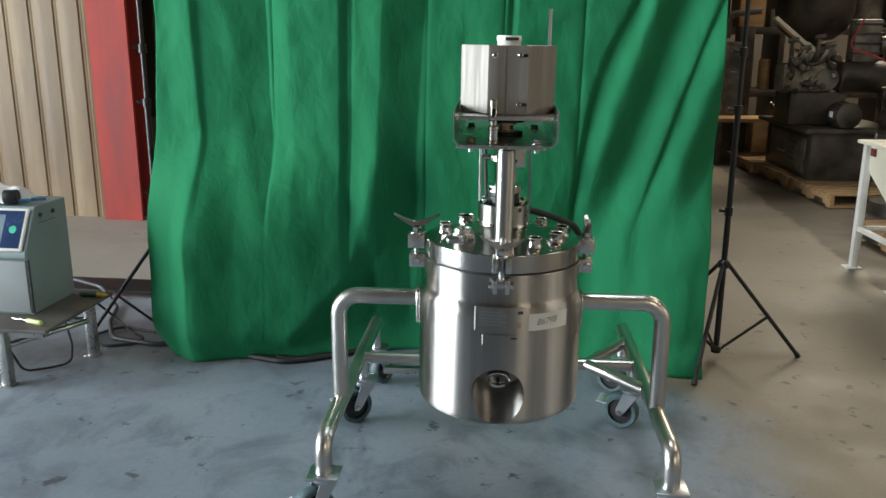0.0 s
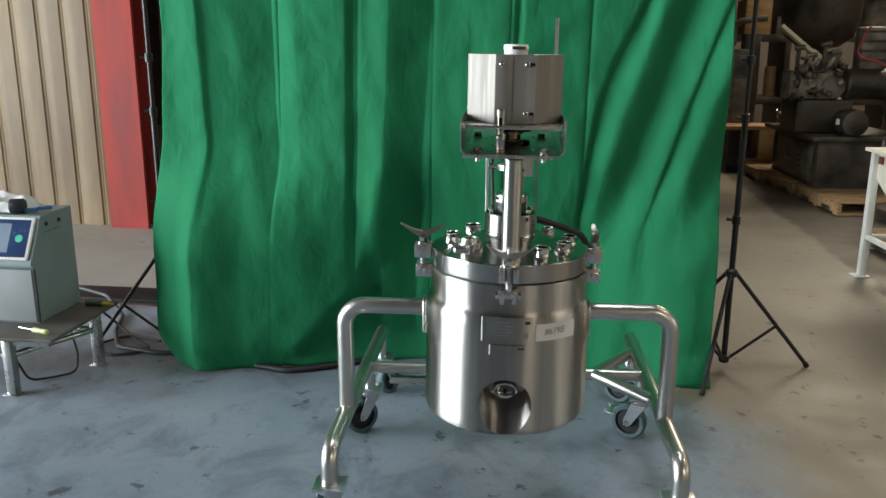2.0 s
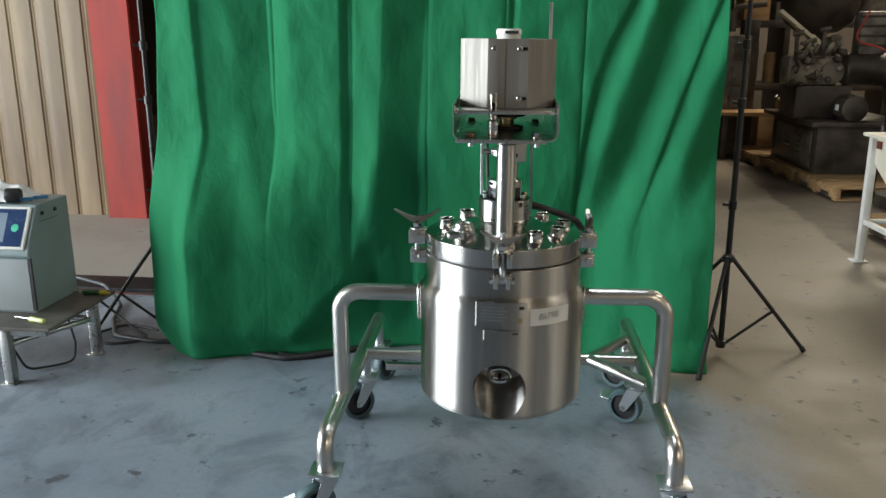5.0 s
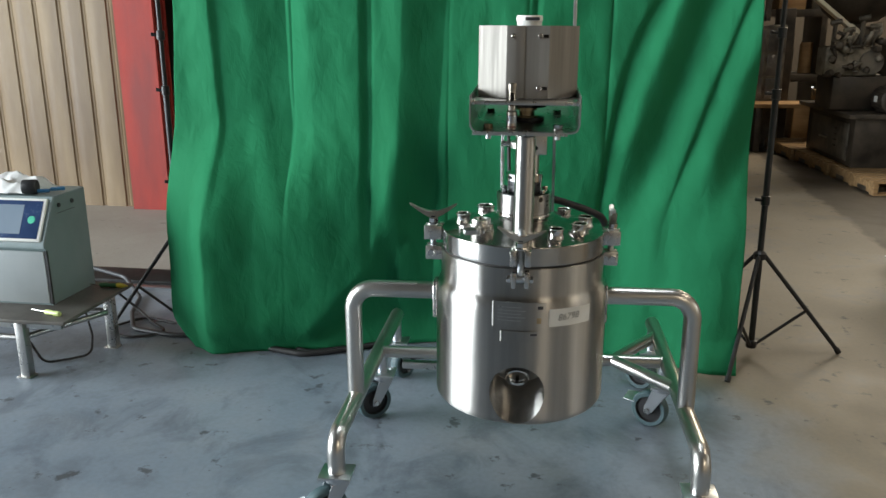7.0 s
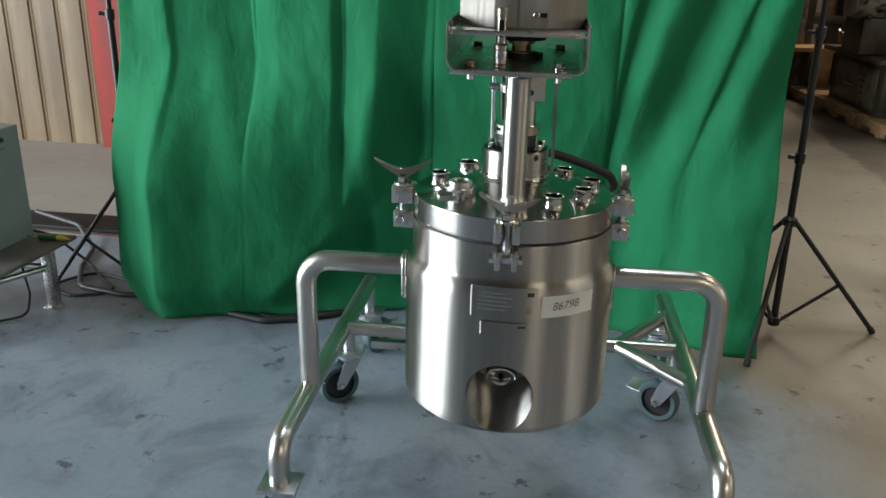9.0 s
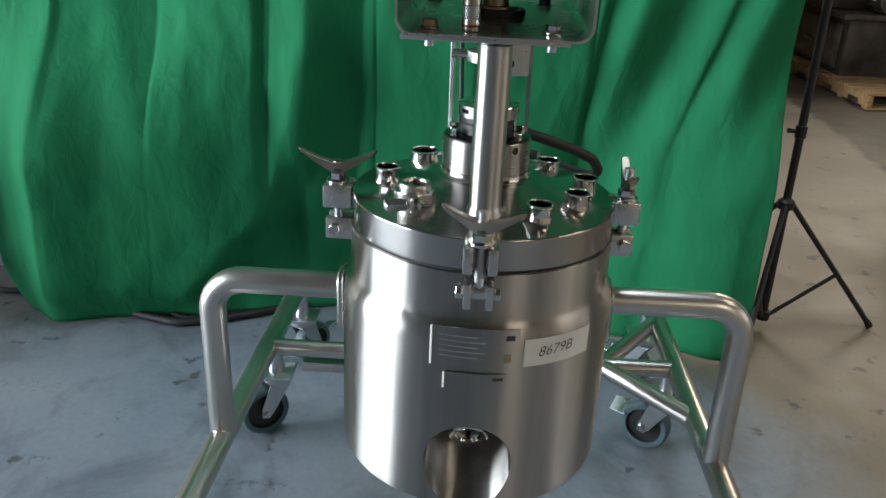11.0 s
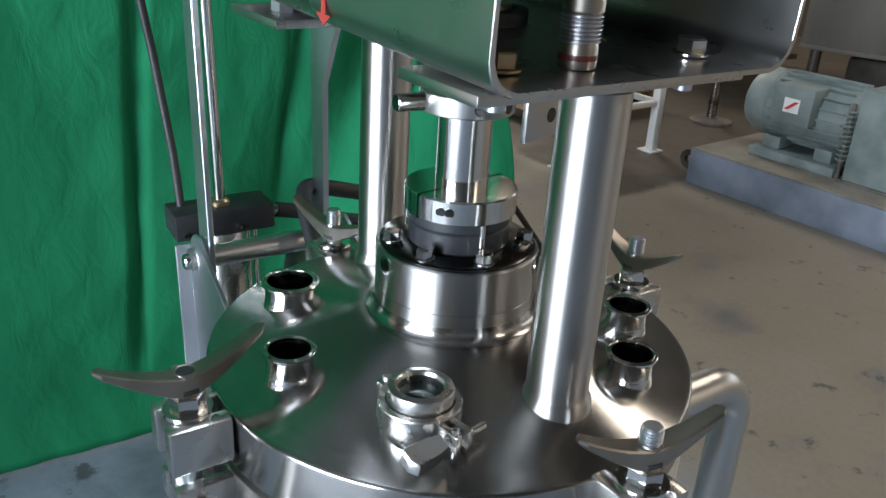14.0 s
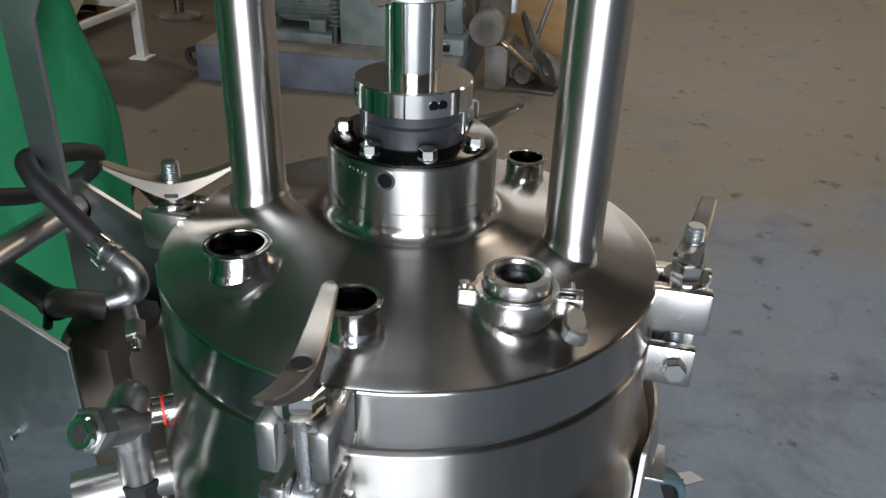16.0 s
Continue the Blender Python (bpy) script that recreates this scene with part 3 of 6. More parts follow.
def arc(cr, cz, r, a0, a1, n=6):
    """Points of a rounded corner of a lathe profile, angles in degrees from outward."""
    return [(cr + r * math.cos(radians(a0 + (a1 - a0) * i / n)), cz + r * math.sin(radians(a0 + (a1 - a0) * i / n))) for i in range(n + 1)]


body = part("jacket", turned([(0, 0.296), (0.10, 0.2962), (0.16, 0.2975), (0.203, 0.3010)] + arc(0.2145, 0.3295, 0.025, -75, 0, 8) + [(0.2395, 0.36), (0.2395, 0.45), (0.2395, 0.54), (0.2395, 0.616), (0.2393, 0.622), (0.2386, 0.629), (0.2372, 0.637), (0.2352, 0.6445), (0.2328, 0.6505), (0.2302, 0.6550), (0.2280, 0.6585), (0.2268, 0.6620), (0.2264, 0.668), (0.2262, 0.69), (0.2260, 0.7385)] + arc(0.2245, 0.7390, 0.0015, 0, 90, 3) + [(0.205, 0.741), (0, 0.741)], 144), STEEL_BODY, vessel, "brushed cylindrical jacket with rounded shoulder", 25)
for v in body.data.vertices:  # the hand-dressed weld round the shoulder
    if 0.625 < v.co.z < 0.67:
        a = math.atan2(v.co.y, v.co.x)
        k = 1 + 0.0045 * noise.noise((math.cos(a) * 17, math.sin(a) * 17, v.co.z * 60))
        v.co.x, v.co.y = v.co.x * k, v.co.y * k
way = Vector((0, 0.88, 0.475)).normalized()
mouth = Vector((0, -0.2395, 0.3945))
cut(body, rod(mouth - way * 0.2, mouth + way * 0.105, 0.0725, seg=72))
tip = mouth + way * 0.066
nozzle = part("outlet_nozzle", turned([(0, 0.0), (0.022, 0.0), (0.0235, -0.006), (0.030, -0.008), (0.033, -0.006), (0.0335, 0.0), (0.0335, 0.045), (0, 0.045)], 40, Matrix.Translation(tip) @ pose(0, 0, 0, -61.6, 0, 0)), STEEL_BRIGHT, vessel, "round polished bottom outlet nozzle")
part("nozzle_slot", box(-0.0045, 0.0045, -0.004, 0.022, -0.0015, 0.002, m=Matrix.Translation(tip) @ pose(0, 0, 0, -61.6, 0, 0)), DARK_STEEL, nozzle)
part("lid_gasket", turned([(0.2, 0.7408), (0.2205, 0.7408), (0.2205, 0.7462), (0.2, 0.7462)], 96), RUBBER, vessel, "thin black gasket")

lid = part("lid", turned([(0, 0.750), (0.20, 0.7460), (0.2220, 0.7460)] + arc(0.2225, 0.7480, 0.002, -90, 0, 3) + [(0.2245, 0.752), (0.2245, 0.770), (0.2245, 0.7925)] + arc(0.2215, 0.7940, 0.0030, 0, 80, 5) + [(0.2195, 0.7975), (0.207, 0.7995), (0.203, 0.8005), (0.185, 0.8050), (0.165, 0.8105), (0.145, 0.8160), (0.125, 0.8213), (0.108, 0.8260), (0.096, 0.8296), (0.086, 0.8328)] + arc(0.0838, 0.8427, 0.0100, 266, 182, 7) + [(0.0738, 0.846), (0, 0.846)], 144), LID_STEEL, vessel, "satin domed lid with a wide flat rim", 25)
hub_parts = set(bpy.data.objects)
hub = part("seal_housing", turned([(0, 0.825), (0.0735, 0.827), (0.0735, 0.850), (0.0728, 0.8504), (0.0728, 0.8510), (0.0735, 0.8514), (0.0735, 0.87), (0.0735, 0.8885), (0.0722, 0.890), (0, 0.890)], 96), STEEL_TURNED, vessel, "turned steel seal housing on the lid", 25)
part("cover_flange", turned([(0, 0.8895), (0.0705, 0.8902), (0.0705, 0.8922), (0.0690, 0.8932), (0, 0.8932)], 64), DARK_STEEL, hub, "dark polished cover flange")
for a in (161, -152, -103, -36, 22, 101):
    a = radians(a)
    c = Vector((0.0605 * math.cos(a), 0.0595 * math.sin(a), 0))
    b = bmesh.new()
    turned([(0.0085, 0.893), (0.0085, 0.8947), (0, 0.8947)], 20, Matrix.Translation(c), b)
    hexagon(c + Vector((0, 0, 0.8945)), c + Vector((0, 0, 0.903)), 0.0078, b)
    part("bolt", b, STEEL_BRIGHT, hub)
for a in (179, -52, 70):
    d = Vector((math.cos(radians(a)), math.sin(radians(a)), 0))
    b = rod(d * 0.0705 + Vector((0, 0, 0.8795)), d * 0.0742 + Vector((0, 0, 0.8795)), 0.0065, seg=20)
    part("plug", b, DARK_STEEL, hub)
    part("plug_rim", turned([(0.0062, 0.0), (0.0085, 0.0), (0.0085, 0.0014), (0.0062, 0.0014), (0.0062, 0.0)], 24, pose(0, 0, 0.8795, 0, 0, a) @ pose(0.0732, 0, 0, 0, 90, 0)), STEEL_BRIGHT, hub)
for k in range(5):  # stamped characters, too worn to read
    part("stamp_bar", box(0.0733, 0.0738, -0.0012, 0.0012, 0.8825 - 0.0006 * k, 0.8855 - 0.0006 * k, m=pose(0, 0, 0, 0, 0, 152 + 3.2 * k)), STEEL_BRIGHT, hub)
seal = part("shaft_seal", turned([(0.025, 0.893), (0.044, 0.893), (0.0455, 0.895), (0.0455, 0.911), (0.044, 0.9125), (0.0455, 0.914), (0.0455, 0.922), (0.025, 0.922)], 64), SEAL_BLACK, vessel, "dark grey plastic shaft seal", 25)
for a in (-100, -20, 60, 140):
    d = Vector((math.cos(radians(a)), math.sin(radians(a)), 0))
    part("drive_pin", rod(d * 0.0465 + Vector((0, 0, 0.902)), d * 0.0465 + Vector((0, 0, 0.924)), 0.0026, seg=10), STEEL_BRIGHT, seal)
collar = part("seal_collar", turned([(0.02, 0.9225), (0.049, 0.9225), (0.050, 0.9235), (0.050, 0.9425), (0.0488, 0.9440), (0.02, 0.9440)], 64), STEEL_BRIGHT, vessel, "polished drive collar", 25)
for a in (-145, -136, 125, -10, 50):
    d = Vector((math.cos(radians(a)), math.sin(radians(a)), 0))
    part("set_screw", rod(d * 0.047 + Vector((0, 0, 0.934)), d * 0.0504 + Vector((0, 0, 0.9335)), 0.0042, seg=16), DARK_STEEL, collar)
for a in (8, 188):
    part("split", box(0.0245, 0.0502, -0.0008, 0.0008, 0.9225, 0.9443, m=pose(0, 0, 0, 0, 0, a)), DARK_STEEL, collar)
shaft = part("drive_shaft", rod((0, 0, 0.93), (0, 0, 1.10), 0.0235, seg=48, bevel=0.001), STEEL_BRIGHT, vessel, "polished drive shaft")
part("clamp_collar", turned([(0.0235, 1.011), (0.040, 1.011), (0.041, 1.012), (0.041, 1.027), (0.040, 1.028), (0.0235, 1.028)], 48), STEEL_DULL, shaft, "split clamp collar", 25)
d = Vector((-0.99, 0.12, 0)).normalized()
part("clamp_screw", rod(d * 0.036 + Vector((0, 0, 1.0195)), d * 0.066 + Vector((0, 0, 1.0195)), 0.0075, seg=20, bevel=0.001), STEEL_BRIGHT, shaft)
for a in (-110, -70, 20):
    d = Vector((math.cos(radians(a)), math.sin(radians(a)), 0))
    part("clamp_bore", rod(d * 0.039 + Vector((0, 0, 1.0195)), d * 0.0413 + Vector((0, 0, 1.0195)), 0.0055, seg=16), DARK_STEEL, shaft)

for ob in set(bpy.data.objects) - hub_parts:
    if ob.parent == vessel:
        ob.matrix_basis = Matrix.Translation((0, 0, 0.0075))

# columns that carry the drive
for cx, cy in ((0.002, -0.1460), (0.0137, 0.1560)):
    b = bmesh.new()
    turned([(0.0290, 0.808), (0.0285, 0.8180), (0.0265, 0.8215), (0.0257, 0.8235), (0.0254, 0.8270), (0.0254, 1.068), (0, 1.068)], 48, Matrix.Translation((cx, cy, 0)), b)
    part("column", b, STEEL_COLUMN, vessel, "round steel column welded to the lid")

# ports on the lid
PORTS = [(-0.1665, -0.012, 0.0224, 0.86), (-0.1175, 0.110, 0.0280, 0.82), (0.0945, -0.141, 0.0222, 0.80), (0.1545, -0.072, 0.0222, 0.80), (0.1705, 0.008, 0.0222, 0.86), (0.1105, 0.106, 0.0222, 0.80)]
for dx, dy, rim, tall in PORTS:
    c = around(dx, dy, 0.8055)
    T = Matrix.Translation(c) @ Matrix.Diagonal((rim / 0.024, rim / 0.024, tall, 1.0))
    b = turned([(0.0228, -0.002), (0.0220, 0.0045), (0.0212, 0.0075), (0.0208, 0.0095), (0.0208, 0.0262), (0.0214, 0.0280), (0.0236, 0.0290), (0.0240, 0.0298), (0.0240, 0.0318), (0.0233, 0.0325), (0.0220, 0.0325), (0.0214, 0.0316), (0.0204, 0.0325), (0.0190, 0.0325), (0.0187, 0.031), (0.0187, 0.0275)], 40, T)
    p = part("ferrule_port", b, STEEL_BRIGHT, vessel, "short polished sanitary ferrule", 22)
    # bore wall and floor are painted dark in place of the unlit tank inside
    part("port_bore", turned([(0.0187, 0.0275), (0.0186, 0.027), (0.0186, 0.008)], 32, T), DARK_STEEL, p, "inner bore, coloured dark for its shade")
    part("port_floor", turned([(0.0187, 0.008), (0.0, 0.008)], 32, T), RUBBER, p, "black disc for the dark tank below the bore")

# the clamped sight glass
c = around(-0.1045, -0.1205)
T = Matrix.Translation(c + Vector((0, 0, 0.0065))) @ Matrix.Diagonal((0.77, 0.77, 1.0, 1.0))
sight = part("sight_port", turned([(0.034, 0.796), (0.032, 0.803), (0.0290, 0.807), (0.0285, 0.812), (0.0285, 0.823), (0.0335, 0.824), (0.0338, 0.8255), (0.0338, 0.8345), (0.0325, 0.8372), (0.0255, 0.8384), (0.0240, 0.8376), (0.0225, 0.8350), (0.0225, 0.818), (0, 0.818)], 48, T), STEEL_LID, vessel, "sight glass port held by a hinged clamp", 22)
GLASS, gn, gl, gb = material("port_glass")
gb.inputs["Base Color"].default_value = (0.55, 0.78, 0.78, 1)
gb.inputs["Roughness"].default_value, gb.inputs["Transmission Weight"].default_value, gb.inputs["IOR"].default_value = 0.02, 1.0, 1.5
# black cup stands in for the unlit tank behind the glass
part("sight_dark", turned([(0.0223, 0.8292), (0.0222, 0.8290), (0.0222, 0.8190), (0, 0.8190)], 40, T), RUBBER, sight, "black cup for the dark tank inside")
part("glass", turned([(0, 0.8282), (0.0219, 0.8282), (0.0219, 0.8292), (0, 0.8292)], 40, T), GLASS, sight, "clear round glass")
part("clamp_band", turned([(0.030, 0.8010), (0.0375, 0.8010), (0.0415, 0.8060), (0.0425, 0.8085), (0.0425, 0.8245), (0.0418, 0.8258), (0.0352, 0.8258), (0.0346, 0.8240), (0.0346, 0.8100), (0.030, 0.8010)], 48, T), STEEL_LID, sight, "cast clamp band", 22)
M = T @ pose(0, 0, 0.814, 0, 0, -82)
b = bmesh.new()
box(0.040, 0.066, -0.0115, -0.0035, -0.008, 0.008, 0.002, bm=b, m=M)
part("clamp_lug", b, STEEL_LID, sight)
part("clamp_lug", box(0.040, 0.066, 0.0035, 0.0115, -0.008, 0.008, 0.002, m=M), STEEL_LID, sight)
b = bmesh.new()
rod(M @ Vector((0.056, -0.012, 0)), M @ Vector((0.056, 0.034, 0)), 0.0032, seg=14, bm=b)
rod(M @ Vector((0.060, -0.0075, -0.012)), M @ Vector((0.060, -0.0075, 0.012)), 0.0028, seg=12, bm=b)
part("clamp_pin", b, STEEL_BRIGHT, sight)
MW = T @ pose(0.0, 0.0, 0.814, 0, 0, -82) @ pose(0.056, -0.018, 0, 0, 18, 0)
b = bmesh.new()
slab([(-0.009, 0.0), (0.009, 0.0), (0.0075, -0.014), (0.012, -0.040), (0.004, -0.046), (-0.008, -0.046), (-0.012, -0.038), (-0.0075, -0.014)], "z", -0.006, 0.012, 0.002, b)
bmesh.ops.transform(b, matrix=MW, verts=b.verts)
part("clamp_wing_nut", b, STEEL_DULL, sight, "flat wing nut of the clamp")
b = bmesh.new()
MB = T @ pose(0, 0, 0.814, 0, 0, 98)
box(0.040, 0.058, -0.010, 0.010, -0.0075, 0.0075, 0.002, bm=b, m=MB)
rod(MB @ Vector((0.052, 0, -0.011)), MB @ Vector((0.052, 0, 0.011)), 0.004, seg=14, bm=b)
part("clamp_hinge", b, STEEL_LID, sight)

# four swing bolt clamps round the rim
def wing_nut(bm, m, span=0.068, rise=0.022):
    """A crescent-shaped nut: a flat concave top, upright flanks, a deep middle and two arms that taper to round tips."""
    loops = []
    n = 28
    for i in range(n + 1):
        q = -1 + 2 * i / n
        k = abs(q)
        x, top = span * q, rise * k ** 1.6
        w = 0.0062 + 0.0035 * (1 - k) ** 0.8
        deep = 0.0062 + 0.0145 * max(0.0, 1 - k / 0.92) ** 1.15
        if k > 0.93:
            e = math.sqrt(max(0.0, 1 - ((k - 0.93) / 0.075) ** 2))
            w, top, deep = w * e, top - 0.0025 * (1 - e), deep * (0.35 + 0.65 * e)
        c = min(0.0014, w * 0.3, deep * 0.25)
        ring = [(-w, top - c), (-w + c, top), (w - c, top), (w, top - c), (w, top - deep + c), (w - c, top - deep), (-w + c, top - deep), (-w, top - deep + c)]
        loops.append([bm.verts.new(m @ Vector((x, a, b))) for a, b in ring])
    for a, b in zip(loops, loops[1:]):
        for j in range(8):
            bm.faces.new((a[j], a[(j + 1) % 8], b[(j + 1) % 8], b[j]))
    bm.faces.new(loops[0][::-1])
    bm.faces.new(loops[-1])
    return bm


def swing_clamp(angle, wing_turn, stud_top, out=0.003, span=0.068, rise=0.026, spacer=True):
    m = pose(0, 0, 0, 0, 0, angle) @ Matrix.Translation((out, 0, 0))
    b = bmesh.new()
    for s in (-1, 1):
        box(0.216, 0.266, s * 0.0185 - 0.0075, s * 0.0185 + 0.0075, 0.758, 0.799, 0.0025, bm=b, m=m)
    clamp = part("swing_clamp", b, STEEL_LID, vessel, "machined swing bolt clamp")
    b = bmesh.new()
    for s in (-1, 1):
        box(0.208, 0.262, s * 0.0165 - 0.006, s * 0.0165 + 0.006, 0.700, 0.7395, 0.0025, bm=b, m=m)
    part("lower_lug", b, STEEL_LID, clamp)
    b = rod(m @ Vector((0.246, -0.031, 0.7215)), m @ Vector((0.246, 0.031, 0.7215)), 0.0065, seg=18, bevel=0.001)
    hexagon(m @ Vector((0.246, -0.034, 0.7215)), m @ Vector((0.246, -0.024, 0.7215)), 0.0105, b)
    hexagon(m @ Vector((0.246, 0.024, 0.7215)), m @ Vector((0.246, 0.033, 0.7215)), 0.0105, b)
    part("hinge_pin", b, STEEL_BRIGHT, clamp)
    b = rod(m @ Vector((0.243, 0, 0.7195)), m @ Vector((0.243, 0, stud_top)), 0.0078, seg=20, bevel=0.0012)
    rod(m @ Vector((0.243, -0.010, 0.7215)), m @ Vector((0.243, 0.010, 0.7215)), 0.0125, seg=24, bevel=0.001, bm=b)
    z = 0.744
    while z < stud_top - 0.003:
        turned([(0.0074, z), (0.0086, z + 0.0011), (0.0074, z + 0.0022)], 18, m @ Matrix.Translation((0.243, 0, 0)), b)
        z += 0.0022
    part("eye_bolt", b, STEEL_PLATED, clamp, "threaded swing bolt")
    b = turned([(0.009, 0.7995), (0.0195, 0.7995), (0.0195, 0.8030), (0.009, 0.8030)], 32, m @ Matrix.Translation((0.243, 0, 0)))
    part("washer", b, STEEL_BRIGHT, clamp)
    if spacer:
        part("nut", hexagon(m @ Vector((0.243, 0, 0.8032)), m @ Vector((0.243, 0, 0.8170)), 0.0145), STEEL_BRIGHT, clamp)
    mw = m @ pose(0.243, 0, 0.8345 if spacer else 0.8245, 0, 0, wing_turn)
    wing = part("wing_nut", wing_nut(bmesh.new(), mw, span, rise), WING_STEEL, clamp, "cast wing nut with curved arms", 35)
    part("thread_hole", turned([(0, 0.0012), (0.0070, 0.0012), (0.0078, 0.0014), (0.0082, -0.002)], 24, mw), RUBBER, wing)
    part("bore_rim", turned([(0.0072, 0.0013), (0.0092, 0.0018), (0.0096, 0.0008), (0.0096, -0.002)], 24, mw), WING_STEEL, wing)
    for q in (-1, 1):
        part("cast_slot", box(-0.0065, 0.0065, q * 0.0095 - 0.0009, q * 0.0095 + 0.0009, -0.0155, -0.0115, 0.0006, m=mw), RUBBER, wing)
    return clamp


swing_clamp(-90, 78, 0.8500, 0.003, 0.062, 0.020)
swing_clamp(180, 4, 0.830, 0.009, 0.067, 0.025)
swing_clamp(90, -161, 0.843, -0.001, 0.065, 0.020, False)
swing_clamp(0, 90, 0.854, 0.001, 0.060, 0.024)

# nameplates and the paper label, bent round the jacket
def bent(u0, u1, z0, z1, r, thick=0.0008, n=16, bm=None):
    """A thin sheet that follows the jacket; u is the length along it from the front, to the right."""
    bm = bm or bmesh.new()
    def at(u, z, rr):
        a = u / R_BODY
        return bm.verts.new((rr * math.sin(a), -rr * math.cos(a), z))
    cols = []
    for i in range(n + 1):
        u = u0 + (u1 - u0) * i / n
        cols.append((at(u, z0, r), at(u, z1, r), at(u, z1, r + thick), at(u, z0, r + thick)))
    for a, b in zip(cols, cols[1:]):
        for j in range(4):
            bm.faces.new((a[j], a[(j + 1) % 4], b[(j + 1) % 4], b[j]))
    bm.faces.new(cols[0][::-1])
    bm.faces.new(cols[-1])
    return bm


plate = part("nameplate", bent(-0.066, 0.069, 0.588, 0.657, R_BODY + 0.0015, 0.0025), STEEL_BODY, vessel, "engraved steel nameplate")
part("plate_edge", bent(-0.069, -0.066, 0.589, 0.656, R_BODY + 0.002, 0.004), WHITE_PAPER, plate)
for k in range(5):
    part("text_bar", bent(-0.055, 0.005 + 0.012 * (k % 2), 0.642 - 0.009 * k, 0.644 - 0.009 * k, R_BODY + 0.0041, 0.0003), STEEL_DULL, plate)
part("text_bar", bent(0.047, 0.061, 0.638, 0.647, R_BODY + 0.0041, 0.0003), INK, plate)
part("text_bar", bent(0.045, 0.057, 0.600, 0.615, R_BODY + 0.0041, 0.0003), BRASS, plate)
plate2 = part("small_nameplate", bent(-0.044, 0.052, 0.549, 0.578, R_BODY + 0.0015, 0.002), STEEL_BODY, vessel, "small engraved steel plate")
part("plate_edge", bent(-0.047, -0.044, 0.550, 0.577, R_BODY + 0.002, 0.004), WHITE_PAPER, plate2)
part("text_bar", bent(0.030, 0.047, 0.567, 0.572, R_BODY + 0.0036, 0.0003), INK, plate2)
sticker = bent(0.0785, 0.208, 0.5885, 0.6365, R_BODY + 0.0006, 0.0006, 24)
for v in sticker.verts:
    a = math.atan2(v.co.x, -v.co.y) * R_BODY
    v.co.z -= (a - 0.0785) * 0.02
label_ob = part("paper_label", sticker, WHITE_PAPER, vessel, "white paper label with a handwritten number")


def writing(text, size, u, z, r, slope, mat, parent):
    cu = bpy.data.curves.new("writing", "FONT")
    cu.body, cu.size, cu.shear = text, size, 0.2
    cu.offset = -0.0003
    tmp = new("writing_source", cu)
    bpy.context.view_layer.update()
    me = bpy.data.meshes.new_from_object(tmp.evaluated_get(bpy.context.evaluated_depsgraph_get()))
    bpy.data.objects.remove(tmp)
    bm = bmesh.new()
    bm.from_mesh(me)
    bmesh.ops.subdivide_edges(bm, edges=bm.edges, cuts=1)
    for v in bm.verts:
        a = (u + v.co.x) / R_BODY
        v.co = (r * math.sin(a), -r * math.cos(a), z + v.co.y + (v.co.x) * slope)
    part("handwriting", bm, mat, parent, "handwritten characters in black ink")


writing("8679B", 0.0255, 0.102, 0.6035, R_BODY + 0.0016, 0.03, INK, label_ob)

# weld pads and the tubular frame
RT, X_LEG, Z_LONG = 0.0245, 0.482, 0.266
body_parts = set(bpy.data.objects)
for s in (-1, 1):
    m = pose(0, 0, 0, 0, 0, 0 if s > 0 else 180)
    b = bmesh.new()
    slab([(-0.034, 0.538), (0.034, 0.538), (0.034, 0.630), (0.022, 0.643), (-0.022, 0.643), (-0.034, 0.630)], "x", 0.232, 0.012, 0.003, b)
    bmesh.ops.transform(b, matrix=m, verts=b.verts)
    part("weld_pad", b, STEEL_LID, vessel)
    part("arch_tube", pipe([(s * 0.235, 0, 0.608), (s * X_LEG, 0, 0.608), (s * X_LEG, 0, Z_LONG)], RT, 0.062, 24, turns=12), STEEL_TUBE, vessel, "bent steel tube that carries the vessel")
    part("side_rail", pipe([(s * X_LEG, 0.73, Z_LONG), (s * X_LEG, -0.265, Z_LONG), (s * X_LEG, -0.265, 0.166)], RT, 0.07, 24, turns=12), STEEL_TUBE, vessel, "long steel side rail bent down at its front")
part("cross_tube", rod((-X_LEG, 0.352, Z_LONG), (X_LEG, 0.352, Z_LONG), 0.0205, seg=24), STEEL_TUBE, vessel, "steel cross tube behind the vessel")
part("brace_tube", rod((0.305, 0.352, Z_LONG), (X_LEG, 0.145, Z_LONG), 0.0195, seg=24), STEEL_TUBE, vessel)
part("brace_tube", rod((0.305, 0.352, Z_LONG), (X_LEG, 0.60, Z_LONG), 0.0195, seg=24), STEEL_TUBE, vessel)
part("foot_bar", box(-0.40, 0.10, 0.34, 0.365, 0.21, 0.235, 0.003), STEEL_DULL, vessel)


